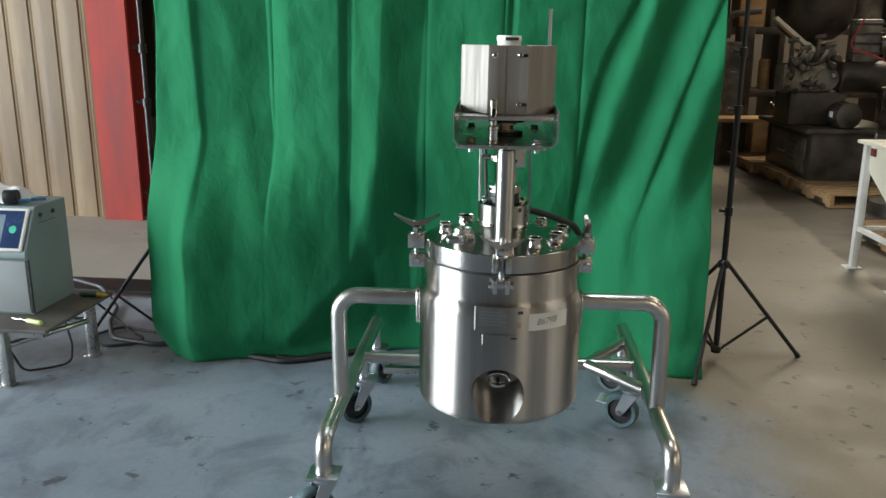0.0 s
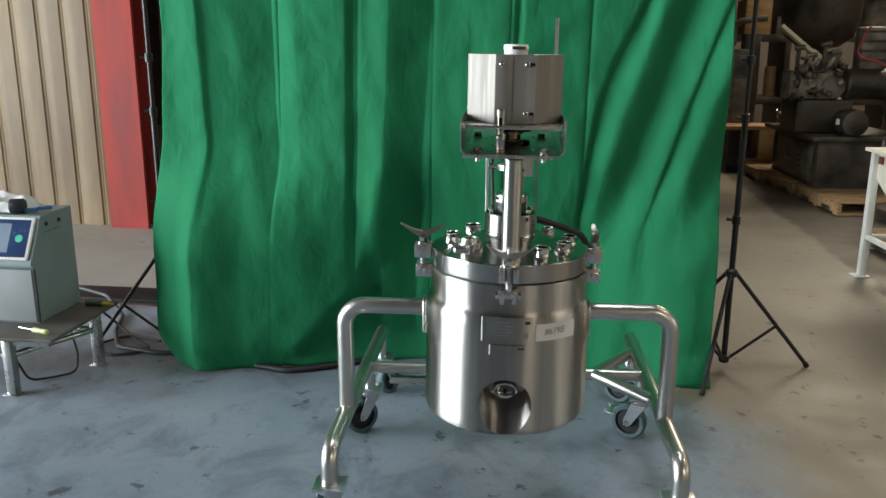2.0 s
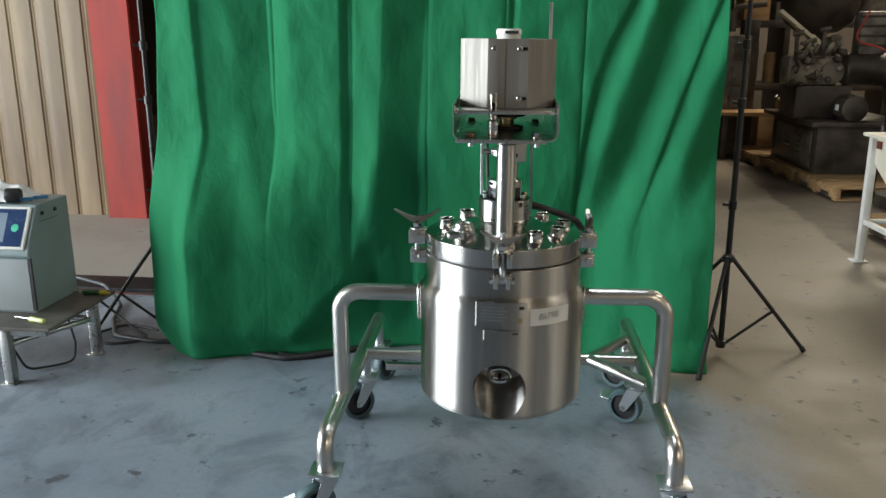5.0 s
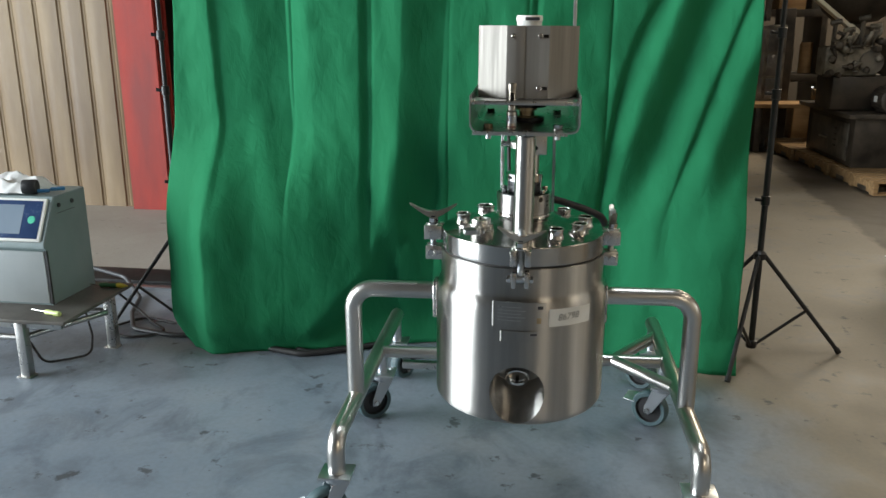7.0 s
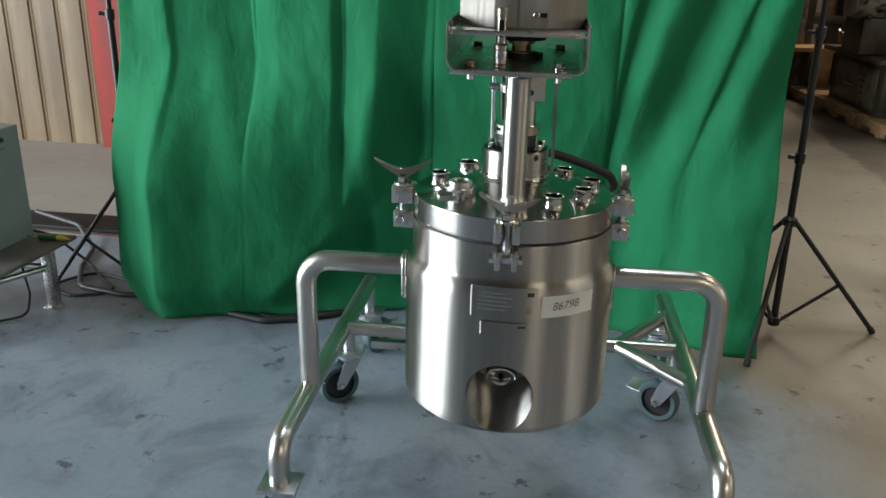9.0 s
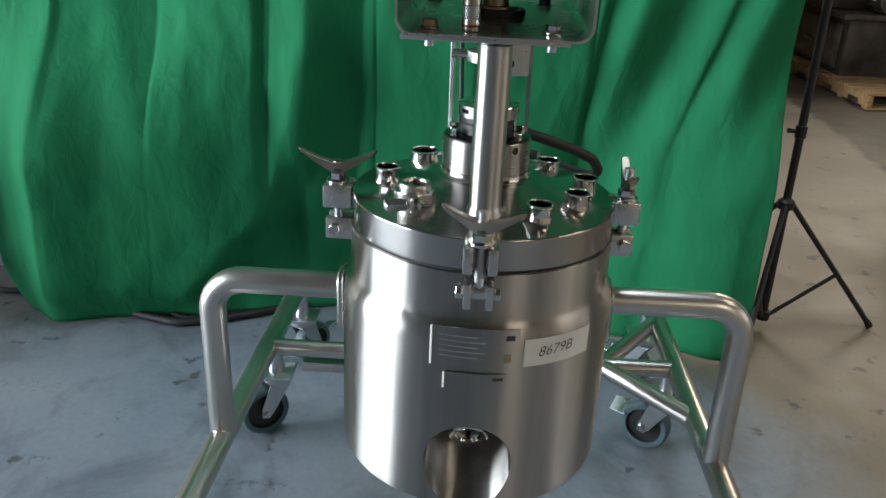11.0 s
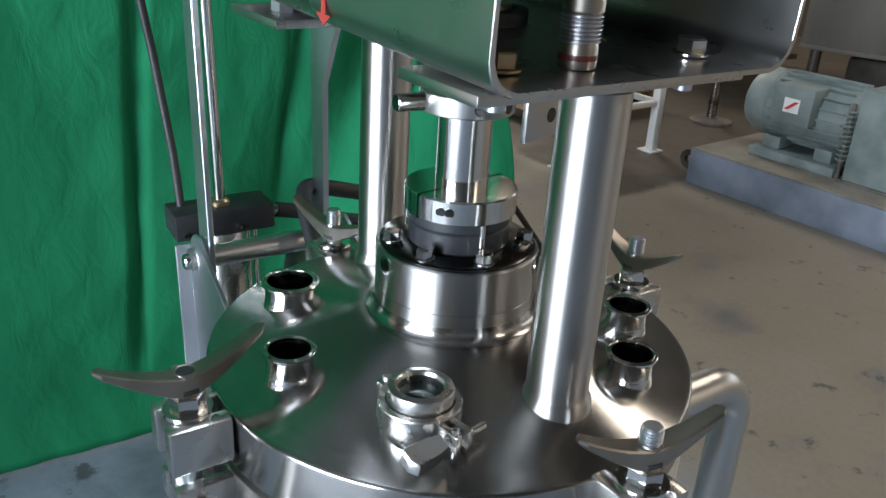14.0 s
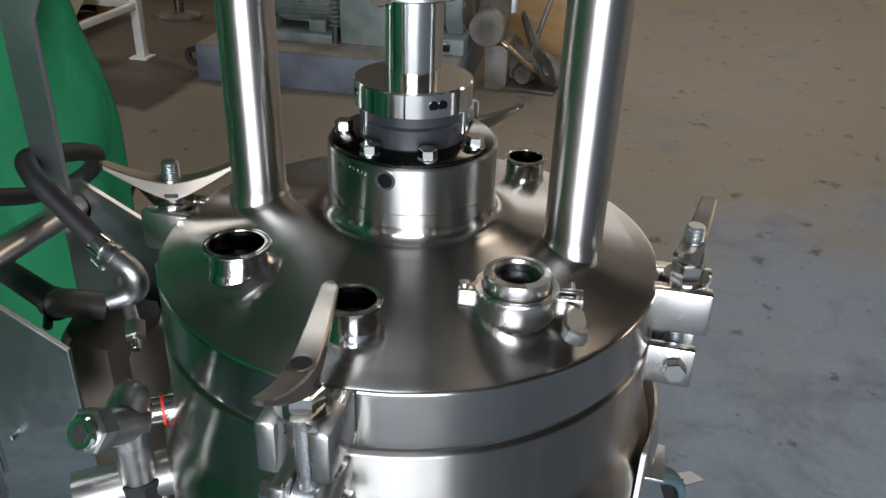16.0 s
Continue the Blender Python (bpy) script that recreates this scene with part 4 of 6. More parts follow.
def caster(x, y, turn, post, brake=True):
    """A swivel caster under a plate at 0.165 m, its wheel trailing along turn."""
    m = pose(x, y, 0, 0, 0, turn)
    b = box(x - 0.045, x + 0.045, y - 0.042, y + 0.042, 0.158, 0.166, 0.002)
    if post:
        rod(m @ Vector((0, 0, 0.165)), m @ Vector((0, 0, Z_LONG - 0.015)), 0.018, seg=20, bm=b)
    top = part("caster", b, STEEL_PLATED, vessel, "swivel caster with a teal-grey tread and steel fork")
    part("swivel_head", turned([(0.034, 0.157), (0.036, 0.150), (0.033, 0.141), (0.024, 0.138), (0, 0.138)], 28, m), STEEL_PLATED, top)
    b = bmesh.new()
    for s in (-1, 1):
        slab([(-0.028, 0.139), (0.026, 0.139), (0.050, 0.075), (0.050, 0.053), (0.034, 0.050), (0.020, 0.062)], "y", s * 0.0245 - 0.002, 0.004, 0.0008, b)
    box(-0.028, 0.026, -0.0245, 0.0245, 0.1365, 0.1405, bm=b)
    bmesh.ops.transform(b, matrix=m, verts=b.verts)
    part("fork", b, STEEL_PLATED, top)
    w = m @ pose(0.038, 0, 0.0635, 90, 0, 0)
    part("tread", turned([(0.046, -0.017), (0.058, -0.018), (0.0622, -0.0135), (0.0635, -0.006), (0.0635, 0.006), (0.0622, 0.0135), (0.058, 0.018), (0.046, 0.017)], 40, w), TREAD, top, "teal-grey tread")
    part("rim", turned([(0, -0.014), (0.016, -0.014), (0.020, -0.009), (0.042, -0.008), (0.0465, -0.0165), (0.0465, 0.0165), (0.042, 0.008), (0.020, 0.009), (0.016, 0.014), (0, 0.014)], 32, w), BLACK_PLASTIC, top, "black wheel centre")
    b = rod(m @ Vector((0.038, -0.033, 0.0635)), m @ Vector((0.038, 0.033, 0.0635)), 0.006, seg=14)
    hexagon(m @ Vector((0.038, -0.034, 0.0635)), m @ Vector((0.038, -0.0265, 0.0635)), 0.0095, b)
    hexagon(m @ Vector((0.038, 0.0265, 0.0635)), m @ Vector((0.038, 0.034, 0.0635)), 0.0095, b)
    part("axle", b, STEEL_BRIGHT, top)
    if brake:
        b = slab([(-0.022, -0.02), (0.022, -0.02), (0.026, 0.02), (-0.026, 0.02)], "z", -0.0015, 0.003, 0.0005)
        bmesh.ops.transform(b, matrix=m @ pose(0.108, 0, 0.092, 0, 22, 90), verts=b.verts)
        box(0.07, 0.095, -0.006, 0.006, 0.096, 0.101, bm=b, m=m)
        part("brake_pedal", b, STEEL_PLATED, top)


caster(-X_LEG, -0.265, 215, False)
caster(X_LEG, -0.265, 300, False)
caster(-X_LEG, 0.41, 215, True)
caster(X_LEG, 0.41, 150, True)
caster(-X_LEG, 0.71, 60, True)
caster(X_LEG, 0.71, 140, True)

for ob in set(bpy.data.objects) - body_parts:
    if ob.parent == vessel:
        ob.matrix_basis = Matrix.Translation((-0.009, -0.012, 0))

# ---- drive head: lift arm channel, motor guard, coupling ----
head_parts = set(bpy.data.objects)
def channel(x0, x1, y0, y1, z0, z1, wall, r, n=6):
    """An upward-open bent sheet channel that runs along y."""
    def side(k):
        pts = []
        a, b = x0 + k, x1 - k
        rr = r - k
        pts.append((a, z1))
        pts += [(x0 + r - rr * math.cos(t), z0 + r - rr * math.sin(t)) for t in (math.pi / 2 * i / n for i in range(n + 1))]
        pts += [(x1 - r + rr * math.sin(t), z0 + r - rr * math.cos(t)) for t in (math.pi / 2 * i / n for i in range(n + 1))]
        pts.append((b, z1))
        return pts
    return slab(side(0) + side(wall)[::-1], "y", y0, y1 - y0, 0.0009)


Z_ARM = 1.073  # before the head is lifted to its height
arm = part("lift_arm", channel(-0.138, 0.134, -0.202, 0.66, Z_ARM, Z_ARM + 0.092, 0.0035, 0.022), STEEL_SHEET, vessel, "bent sheet steel channel that carries the drive", 25)
arm.matrix_basis = Matrix.Translation((0, -0.205, Z_ARM)) @ pose(0, 0, 0, 2.0, 0, 0) @ Matrix.Translation((0, 0.205, -Z_ARM))
part("drive_plate", box(-0.1345, 0.1345, -0.175, 0.165, 1.140, 1.150, 0.001), STEEL_SHEET, vessel, "flat steel drive mounting plate")
for y0, y1 in ((-0.187, -0.100), (0.09, 0.19)):
    part("column_plate", box(-0.132, 0.105, y0, y1, 1.0655, 1.0730, 0.0010), STEEL_SHEET, vessel, "flat bar across the column head")
m_tab = Matrix.Translation((0.027, -0.073, 0)) @ pose(0, 0, 0, 0, 0, 14.5)
tab = part("tab", box(-0.033, 0.030, -0.0025, 0.0025, 1.002, 1.0735, 0.0008, m=m_tab), STEEL_DULL, vessel, "drilled hanging tab")
part("tab_hole", rod(m_tab @ Vector((0.0, -0.0028, 1.020)), m_tab @ Vector((0.0, 0.0028, 1.020)), 0.006, seg=16), DARK_STEEL, tab)
for x, y, mt in ((-0.093, -0.155, BRASS), (0.081, -0.155, STEEL_BRIGHT), (-0.104, 0.135, STEEL_BRIGHT), (0.083, 0.12, STEEL_BRIGHT)):
    b = hexagon((x, y, Z_ARM + 0.006), (x, y, Z_ARM + 0.017), 0.0115)
    turned([(0.0135, Z_ARM + 0.0048), (0.0135, Z_ARM + 0.0065), (0, Z_ARM + 0.0065)], 24, Matrix.Translation((x, y, 0)), b)
    part("bolt_head", b, mt, arm)
    b = hexagon((x, y, Z_ARM - 0.012), (x, y, Z_ARM - 0.0005), 0.0115)
    rod((x, y, Z_ARM - 0.021), (x, y, Z_ARM - 0.01), 0.007, seg=16, bm=b)
    part("nut", b, STEEL_PLATED, arm)
for s in (-1, 1):
    part("clip", box(s * 0.129 - 0.006, s * 0.129 + 0.002, -0.19, -0.178, 1.140, 1.152, 0.002), STEEL_BRIGHT, arm)

A_OCT = 0.128
def octagon(k):
    return [(k / math.cos(math.pi / 8) * math.cos(math.pi / 8 + math.pi / 4 * i), k / math.cos(math.pi / 8) * math.sin(math.pi / 8 + math.pi / 4 * i)) for i in range(8)]


b = bmesh.new()
o_out, o_in = octagon(A_OCT), octagon(A_OCT - 0.003)
rings = [[b.verts.new((x, y, z)) for x, y in o] for o, z in ((o_in, 1.152), (o_out, 1.152), (o_out, 1.330), (o_in, 1.330))]
for i in range(8):
    j = (i + 1) % 8
    for k in range(4):
        lo, hi = rings[k], rings[(k + 1) % 4]
        b.faces.new((lo[i], lo[j], hi[j], hi[i]))
guard = part("motor_guard", b, GUARD_STEEL, vessel, "eight-sided sheet steel motor guard", 20)
for x, z in ((-0.036, 1.305), (0.030, 1.305), (0.030, 1.178), (-0.036, 1.178)):
    part("screw", rod((x, -A_OCT - 0.004, z), (x, -A_OCT + 0.002, z), 0.0065, seg=14, bevel=0.001), STEEL_BRIGHT, guard)
    part("screw_slot", box(x + 0.007, x + 0.020, -A_OCT - 0.0006, -A_OCT + 0.001, z - 0.004, z + 0.004, 0), DARK_STEEL, guard)
part("guard_strap", box(-0.052, -0.008, -A_OCT - 0.0022, -A_OCT - 0.0002, 1.153, 1.329, 0.0005), GUARD_STEEL, guard)
part("motor", turned([(0, 1.150), (0.095, 1.150), (0.098, 1.155), (0.098, 1.30), (0.09, 1.318), (0.05, 1.324), (0, 1.324)], 48), DARK_GREY, vessel, "dark motor inside the guard")
part("motor_cap", turned([(0, 1.32), (0.032, 1.32), (0.0325, 1.324), (0.0325, 1.340), (0.0345, 1.342), (0.0345, 1.352), (0.032, 1.356), (0, 1.356)], 40), WHITE_PLASTIC, vessel, "white plastic cap")
part("text_bar", box(-0.010, 0.026, -0.0352, -0.0340, 1.343, 1.351), INK, vessel)
part("motor_flange", turned([(0, 1.121), (0.050, 1.121), (0.052, 1.124), (0.052, 1.140), (0, 1.140)], 40), BLACK_PLASTIC, vessel, "black motor flange")
part("coupling", turned([(0.012, 1.08), (0.030, 1.082), (0.031, 1.084), (0.031, 1.096), (0.030, 1.098), (0.0205, 1.099), (0.0205, 1.112), (0.028, 1.113), (0.028, 1.122), (0.012, 1.122)], 36), BRASS, vessel, "bronze-coloured shaft coupling", 25)
part("coupling_ring", turned([(0.03, 1.0785), (0.040, 1.0785), (0.041, 1.080), (0.041, 1.0925), (0.040, 1.094), (0.03, 1.094)], 36, Matrix.Translation((0.006, 0.002, 0))), BLACK_PLASTIC, vessel, "black split ring", 25)

# speed sensor plug that stands in the channel
S = Matrix.Translation(around(-0.027, -0.163))
sensor = part("sensor", turned([(0, 1.0785), (0.012, 1.0785), (0.0125, 1.080), (0.0125, 1.092), (0.0118, 1.094), (0.0118, 1.112), (0.0135, 1.114), (0.0135, 1.122), (0.0098, 1.126), (0.0098, 1.175), (0.0108, 1.176), (0.0108, 1.190), (0.009, 1.193), (0, 1.193)], 28, S), WING_STEEL, vessel, "round metal sensor plug", 25)
for k in range(7):
    z = 1.0945 + 0.0026 * k
    part("thread", turned([(0.0119, z), (0.0136, z + 0.0008), (0.0136, z + 0.0014), (0.0119, z + 0.0022)], 28, S), STEEL_PLATED, sensor)
part("red_band", turned([(0.0127, 1.084), (0.0129, 1.0845), (0.0129, 1.0870), (0.0127, 1.0875)], 28, S), STICKER_RED, sensor)
part("window", box(-0.0045, 0.0045, -0.0112, -0.0090, 1.138, 1.170, m=S), DARK_STEEL, sensor)

part("arm_bracket", box(-0.128, -0.060, 0.200, 0.240, 1.060, 1.0725, 0.001), STEEL_DULL, arm, "small flat bracket under the arm")
# marks on the arm's side
part("maker_plate", box(-0.1390, -0.1382, 0.165, 0.225, 1.090, 1.118), WHITE_PAPER, arm, "small white and blue maker's plate")
for k in range(3):
    part("plate_mark", box(-0.1394, -0.1389, 0.170 + 0.018 * k, 0.182 + 0.018 * k, 1.095, 1.113), BLUE, arm)
part("arrow", slab([(-0.010, 1.078), (-0.020, 1.086), (-0.0125, 1.086), (-0.0115, 1.097), (-0.006, 1.097), (-0.006, 1.086), (0.002, 1.086)], "x", -0.1392, 0.0009), RED_PAINT, arm, "faded red arrow mark")

for ob in set(bpy.data.objects) - head_parts:
    if ob.parent == vessel:
        ob.matrix_basis = Matrix.Translation((0, 0, 0.0085)) @ ob.matrix_basis
# leans the vessel inside its upright frame to fit the camera's view
LEAN = Matrix.Translation((-0.006, 0, 0.5)) @ pose(0, 0, 0, 0, 0.6, 0) @ Matrix.Translation((0, 0, -0.5))
for ob in body_parts | (set(bpy.data.objects) - head_parts):
    if ob.parent == vessel:
        ob.matrix_basis = LEAN @ ob.matrix_basis

# ---- lift linkage behind the vessel ----
def lp(x, y, z):
    return tuple(local(x, y, z))


yb = 0.461
before = set(bpy.data.objects)
part("lift_lever", slab([(yb - 0.026, 0.69), (yb + 0.020, 0.69), (yb + 0.013, 1.10), (yb - 0.024, 1.10)], "x", -0.108, 0.008, 0.001), STEEL_PLATED, vessel, "flat zinc-plated lift lever")
part("lift_lever", slab([(yb - 0.02, 0.69), (yb + 0.02, 0.69), (yb + 0.02, 1.10), (yb - 0.085, 1.10), (yb - 0.085, 1.06), (yb - 0.02, 0.94)], "x", 0.060, 0.008, 0.001), STEEL_PLATED, vessel, "flat lift lever with a gusset")
part("pivot_tube", rod((-0.128, yb, 0.709), (0.100, yb, 0.709), 0.0155, seg=24), STEEL_TUBE, vessel, "round pivot tube")
for s in (-1, 1):
    x = -0.119 if s < 0 else 0.095
    part("hinge_plate", slab([(0.490, 0.716), (0.484, 0.730), (0.472, 0.740), (0.452, 0.742), (0.430, 0.731), (0.312, 0.675), (0.312, 0.598), (0.330, 0.576), (0.400, 0.545), (0.494, 0.514)], "x", x, 0.006, 0.001), STEEL_PLATED, vessel, "bent zinc-plated hinge side plate")
    part("hinge_washer", rod((x - 0.003 * (s < 0), yb, 0.707), (x + 0.006 + 0.003 * (s > 0), yb, 0.707), 0.019, seg=28, bevel=0.001), STEEL_PLATED, vessel)
    part("hinge_bolt", rod((x - 0.018 * (s < 0), yb, 0.707), (x + 0.006 + 0.018 * (s > 0), yb, 0.707), 0.0110, seg=20, bevel=0.002), STEEL_BRIGHT, vessel)
part("hinge_flange", slab([(0.400, 0.545), (0.402, 0.551), (0.494, 0.520), (0.494, 0.514)], "x", -0.132, 0.014, 0.0005), STEEL_PLATED, vessel)
part("rear_flange", slab([(0.494, 0.718), (0.500, 0.718), (0.500, 0.43), (0.494, 0.43)], "x", -0.138, 0.020, 0.0005), STEEL_PLATED, vessel)
cyl_x, cyl_y = -0.042, 0.600
part("lift_cylinder", turned([(0, 0.30), (0.032, 0.30), (0.034, 0.303), (0.034, 0.686), (0.032, 0.689), (0, 0.689)], 40, Matrix.Translation((cyl_x, cyl_y, 0))), STEEL_LID, vessel, "steel lift cylinder")
block = part("valve_block", box(cyl_x - 0.076, cyl_x + 0.076, cyl_y - 0.030, cyl_y + 0.035, 0.688, 0.729, 0.003), BLACK_PLASTIC, vessel, "black cylinder head block")
part("rod_gland", turned([(0.015, 0.728), (0.015, 0.734), (0.011, 0.738), (0, 0.738)], 24, Matrix.Translation((cyl_x, cyl_y, 0))), BRASS, block)
for dx in (-0.062, -0.030, 0.02):
    part("block_bolt", rod((cyl_x + dx, cyl_y - 0.034, 0.698), (cyl_x + dx, cyl_y - 0.029, 0.698), 0.004, seg=10), STEEL_BRIGHT, block)
part("hose_gland", rod((cyl_x + 0.075, cyl_y - 0.010, 0.709), (cyl_x + 0.090, cyl_y - 0.010, 0.709), 0.0095, seg=16, bevel=0.001), STEEL_BRIGHT, block)
part("piston_rod", rod((cyl_x, cyl_y, 0.734), (cyl_x - 0.006, cyl_y - 0.010, 1.10), 0.0085, seg=18), STEEL_BRIGHT, vessel, "polished piston rod")
for dx in (0.044, 0.056):
    part("tie_rod", rod((cyl_x + dx, cyl_y + 0.01, 0.30), (cyl_x + dx, cyl_y + 0.01, 0.69), 0.004, seg=12), STEEL_BRIGHT, vessel)
part("tall_bar", box(0.110, 0.121, yb + 0.01, yb + 0.028, 1.08, 1.452, 0.001), STEEL_PLATED, vessel, "thin upright bar behind the motor guard")
part("hose", pipe([(cyl_x + 0.085, cyl_y - 0.010, 0.709), (0.10, 0.595, 0.694), (0.156, 0.602, 0.670), (0.230, 0.602, 0.650), (0.246, 0.566, 0.676), (0.226, 0.532, 0.714), (0.170, 0.515, 0.742), (0.096, 0.490, 0.770), (0.048, 0.482, 0.784), (0.038, 0.460, 0.766), (0.023, 0.369, 0.702)], 0.0120, 0.04, 16), RUBBER, vessel, "thick black rubber hose")
part("cable", pipe([(-0.098, 0.612, 0.722), (-0.096, 0.64, 0.80), (-0.104, 0.68, 0.95), (-0.118, 0.69, 1.07), (-0.136, 0.69, 1.22)], 0.0062, 0.08, 12), RUBBER, vessel, "black cable along the lift linkage")
for ob in set(bpy.data.objects) - before:
    if ob.parent == vessel:
        ob.matrix_basis = pose(0, 0, 0, 0, 0, -2.8)

# pipe fittings at the rear of the vessel
FIT = surface("galvanised_fitting", (0.30, 0.30, 0.30), (0.48, 0.48, 0.47), 40, (0.28, 0.48), 1.0, (1, 1, 1), 220, 0.12, 0.0006)
nut_at = Vector(lp(-0.223, 2.580, 0.689))
out = Vector((-0.86, 0.12, 0.50)).normalized()
tee = nut_at - out * 0.052
red_at = Vector(lp(-0.147, 2.568, 0.655))
to_tank = (Vector((-0.02, 0.03, red_at.z)) - red_at).normalized()
knee = tee + Vector((0.028, 0.006, 0.022))
fit = part("pipe_fitting", pipe([tee, knee, red_at - to_tank * 0.034], 0.0155, 0.02, 20), FIT, vessel, "galvanised elbow and tee on the jacket inlet")
part("elbow_rim", rod(red_at - to_tank * 0.036, red_at - to_tank * 0.028, 0.0185, seg=20, bevel=0.001), FIT, fit)
part("nipple", rod(red_at - to_tank * 0.03, red_at + to_tank * 0.06, 0.0128, seg=20, bevel=0.001), STEEL_BRIGHT, fit)
part("red_washer", rod(red_at + to_tank * 0.004, red_at + to_tank * 0.0065, 0.0148, seg=20), RED, fit, "red sealing washer")
part("tee_body", rod(tee - out * 0.012, tee + out * 0.036, 0.0175, seg=20, bevel=0.002), FIT, fit)
part("hex_cap", hexagon(nut_at - out * 0.020, nut_at, 0.0205), FIT, fit)
part("cap_rim", rod(nut_at - out * 0.002, nut_at + out * 0.006, 0.0150, seg=24, bevel=0.002), STEEL_BRIGHT, fit)
part("cap_socket", rod(nut_at + out * 0.005, nut_at + out * 0.0068, 0.0092, seg=6), RUBBER, fit)
part("tee_leg", rod(tee + Vector((0, 0, -0.065)), tee + Vector((0, 0, 0.008)), 0.0165, seg=20, bevel=0.002), FIT, fit)
part("collar", rod(tee + Vector((0, 0, -0.088)), tee + Vector((0, 0, -0.062)), 0.0205, seg=8, bevel=0.002), RUBBER, fit)
part("hex_base", hexagon(tee + Vector((0, 0, -0.115)), tee + Vector((0, 0, -0.088)), 0.0235), FIT, fit)
part("drop_pipe", pipe([tee + Vector((0, 0, -0.11)), tee + Vector((0, 0, -0.30)), (-0.10, 0.21, 0.33)], 0.0140, 0.05, 18), STEEL_TUBE, fit)
part("jacket_pipe", rod((-0.120, 0.165, 0.590), (-0.195, 0.262, 0.586), 0.0225, seg=24), STEEL_TUBE, vessel, "short steel jacket pipe")

clip = Vector(lp(0.022, 2.741, 0.702))
along = Vector((-0.21, -0.90, -0.39)).normalized()
turn_at = clip + along * 0.046
dome = Vector(lp(0.006, 2.764, 0.662))
hf = part("hose_fitting", pipe([clip, turn_at, turn_at + Vector((0.006, 0.006, -0.030)), dome + Vector((-0.004, -0.030, -0.016))], 0.0125, 0.018, 18), FIT, vessel, "galvanised hose elbow with a band clip")
part("elbow_rim", rod(clip + along * 0.010, clip + along * 0.018, 0.0150, seg=20, bevel=0.001), FIT, hf)
part("hose_clip", rod(clip - along * 0.014, clip + along * 0.002, 0.0146, seg=24), STEEL_BRIGHT, hf)
part("clip_screw", rod(clip + Vector((-0.020, -0.008, -0.010)), clip + Vector((-0.012, 0.008, -0.006)), 0.0048, seg=10), STEEL_BRIGHT, hf)
low = Vector(lp(-0.003, 2.802, 0.631))
back = (Vector(lp(0.059, 2.937, 0.616)) - low).normalized()
manifold = part("manifold", pipe([low + back * 0.004, low - back * 0.026 + Vector((0, 0, 0.012)), dome + Vector((0.004, -0.016, -0.030))], 0.0165, 0.02, 20), MACHINE_GREY, vessel, "dark cast elbow behind the lid")
part("hose_tail_clip", rod(low - back * 0.004, low + back * 0.012, 0.0185, seg=20), BLACK_PLASTIC, manifold)
part("tail_screw", rod(low + Vector((-0.026, -0.004, -0.012)), low + Vector((-0.004, 0.014, -0.018)), 0.0055, seg=10), BLACK_PLASTIC, manifold)
part("pump_case", turned([(0, 0.42), (0.055, 0.425), (0.062, 0.44), (0.062, 0.585), (0.052, 0.600), (0.030, 0.606), (0, 0.607)], 36, Matrix.Translation((dome.x + 0.02, dome.y - 0.012, 0))), MACHINE_DARK, manifold, "dark round pump case")
part("hose", pipe([low + back * 0.006, low + back * 0.13, low + back * 0.27, low + back * 0.30 + Vector((0, 0, -0.14))], 0.0155, 0.06, 16), RUBBER, vessel, "thick black rubber hose")
bl = Vector(lp(-0.024, 2.685, 0.614))
to = Vector((-0.75, -0.45, -0.48)).normalized()
v = part("bleed_valve", hexagon(bl - to * 0.030, bl - to * 0.010, 0.0125), FIT, vessel, "small bright bleed valve")
part("valve_tip", rod(bl - to * 0.012, bl + to * 0.004, 0.0058, seg=12, bevel=0.001), STEEL_BRIGHT, v)
part("valve_stem", rod(bl - to * 0.06 + Vector((0.01, 0.02, 0.02)), bl - to * 0.022, 0.0075, seg=12), FIT, v)
part("mast", box(-0.03, 0.075, 0.335, 0.385, 0.235, 0.62, 0.004), MACHINE_DARK, vessel, "dark lift mast behind the vessel")

# ---- left of the vessel: low stand, controller and its clutter ----
def low_stand():
    st = base("low_stand", pose(-2.12, 3.058, 0), "low stainless steel stand with square legs", "table")
    part("top", box(-0.50, 0.335, -0.235, 0.275, 0.235, 0.25, 0.003), STAND_TOP, st, "dull worn top plate")
    part("apron", box(-0.46, 0.30, -0.205, -0.190, 0.205, 0.235, 0.001), STEEL_SHEET, st)
    for x, y in ((0.30, 0.135), (0.13, -0.205), (-0.44, 0.135), (-0.44, -0.205)):
        leg = part("leg", box(x - 0.019, x + 0.019, y - 0.019, y + 0.019, 0.006, 0.236, 0.003), STEEL_DULL, st)
        part("foot_plate", box(x - 0.035, x + 0.024, y - 0.024, y + 0.024, 0.0, 0.006, 0.001), STEEL_DULL, leg)
    part("rail", rod((0.13, -0.205, 0.165), (0.30, 0.135, 0.165), 0.012, seg=14), STEEL_DULL, st)
    part("rail", rod((-0.44, -0.205, 0.165), (0.13, -0.205, 0.165), 0.012, seg=14), STEEL_DULL, st)
    part("rail", rod((-0.44, 0.135, 0.165), (0.30, 0.135, 0.165), 0.012, seg=14), STEEL_DULL, st)
    return st


low_stand()


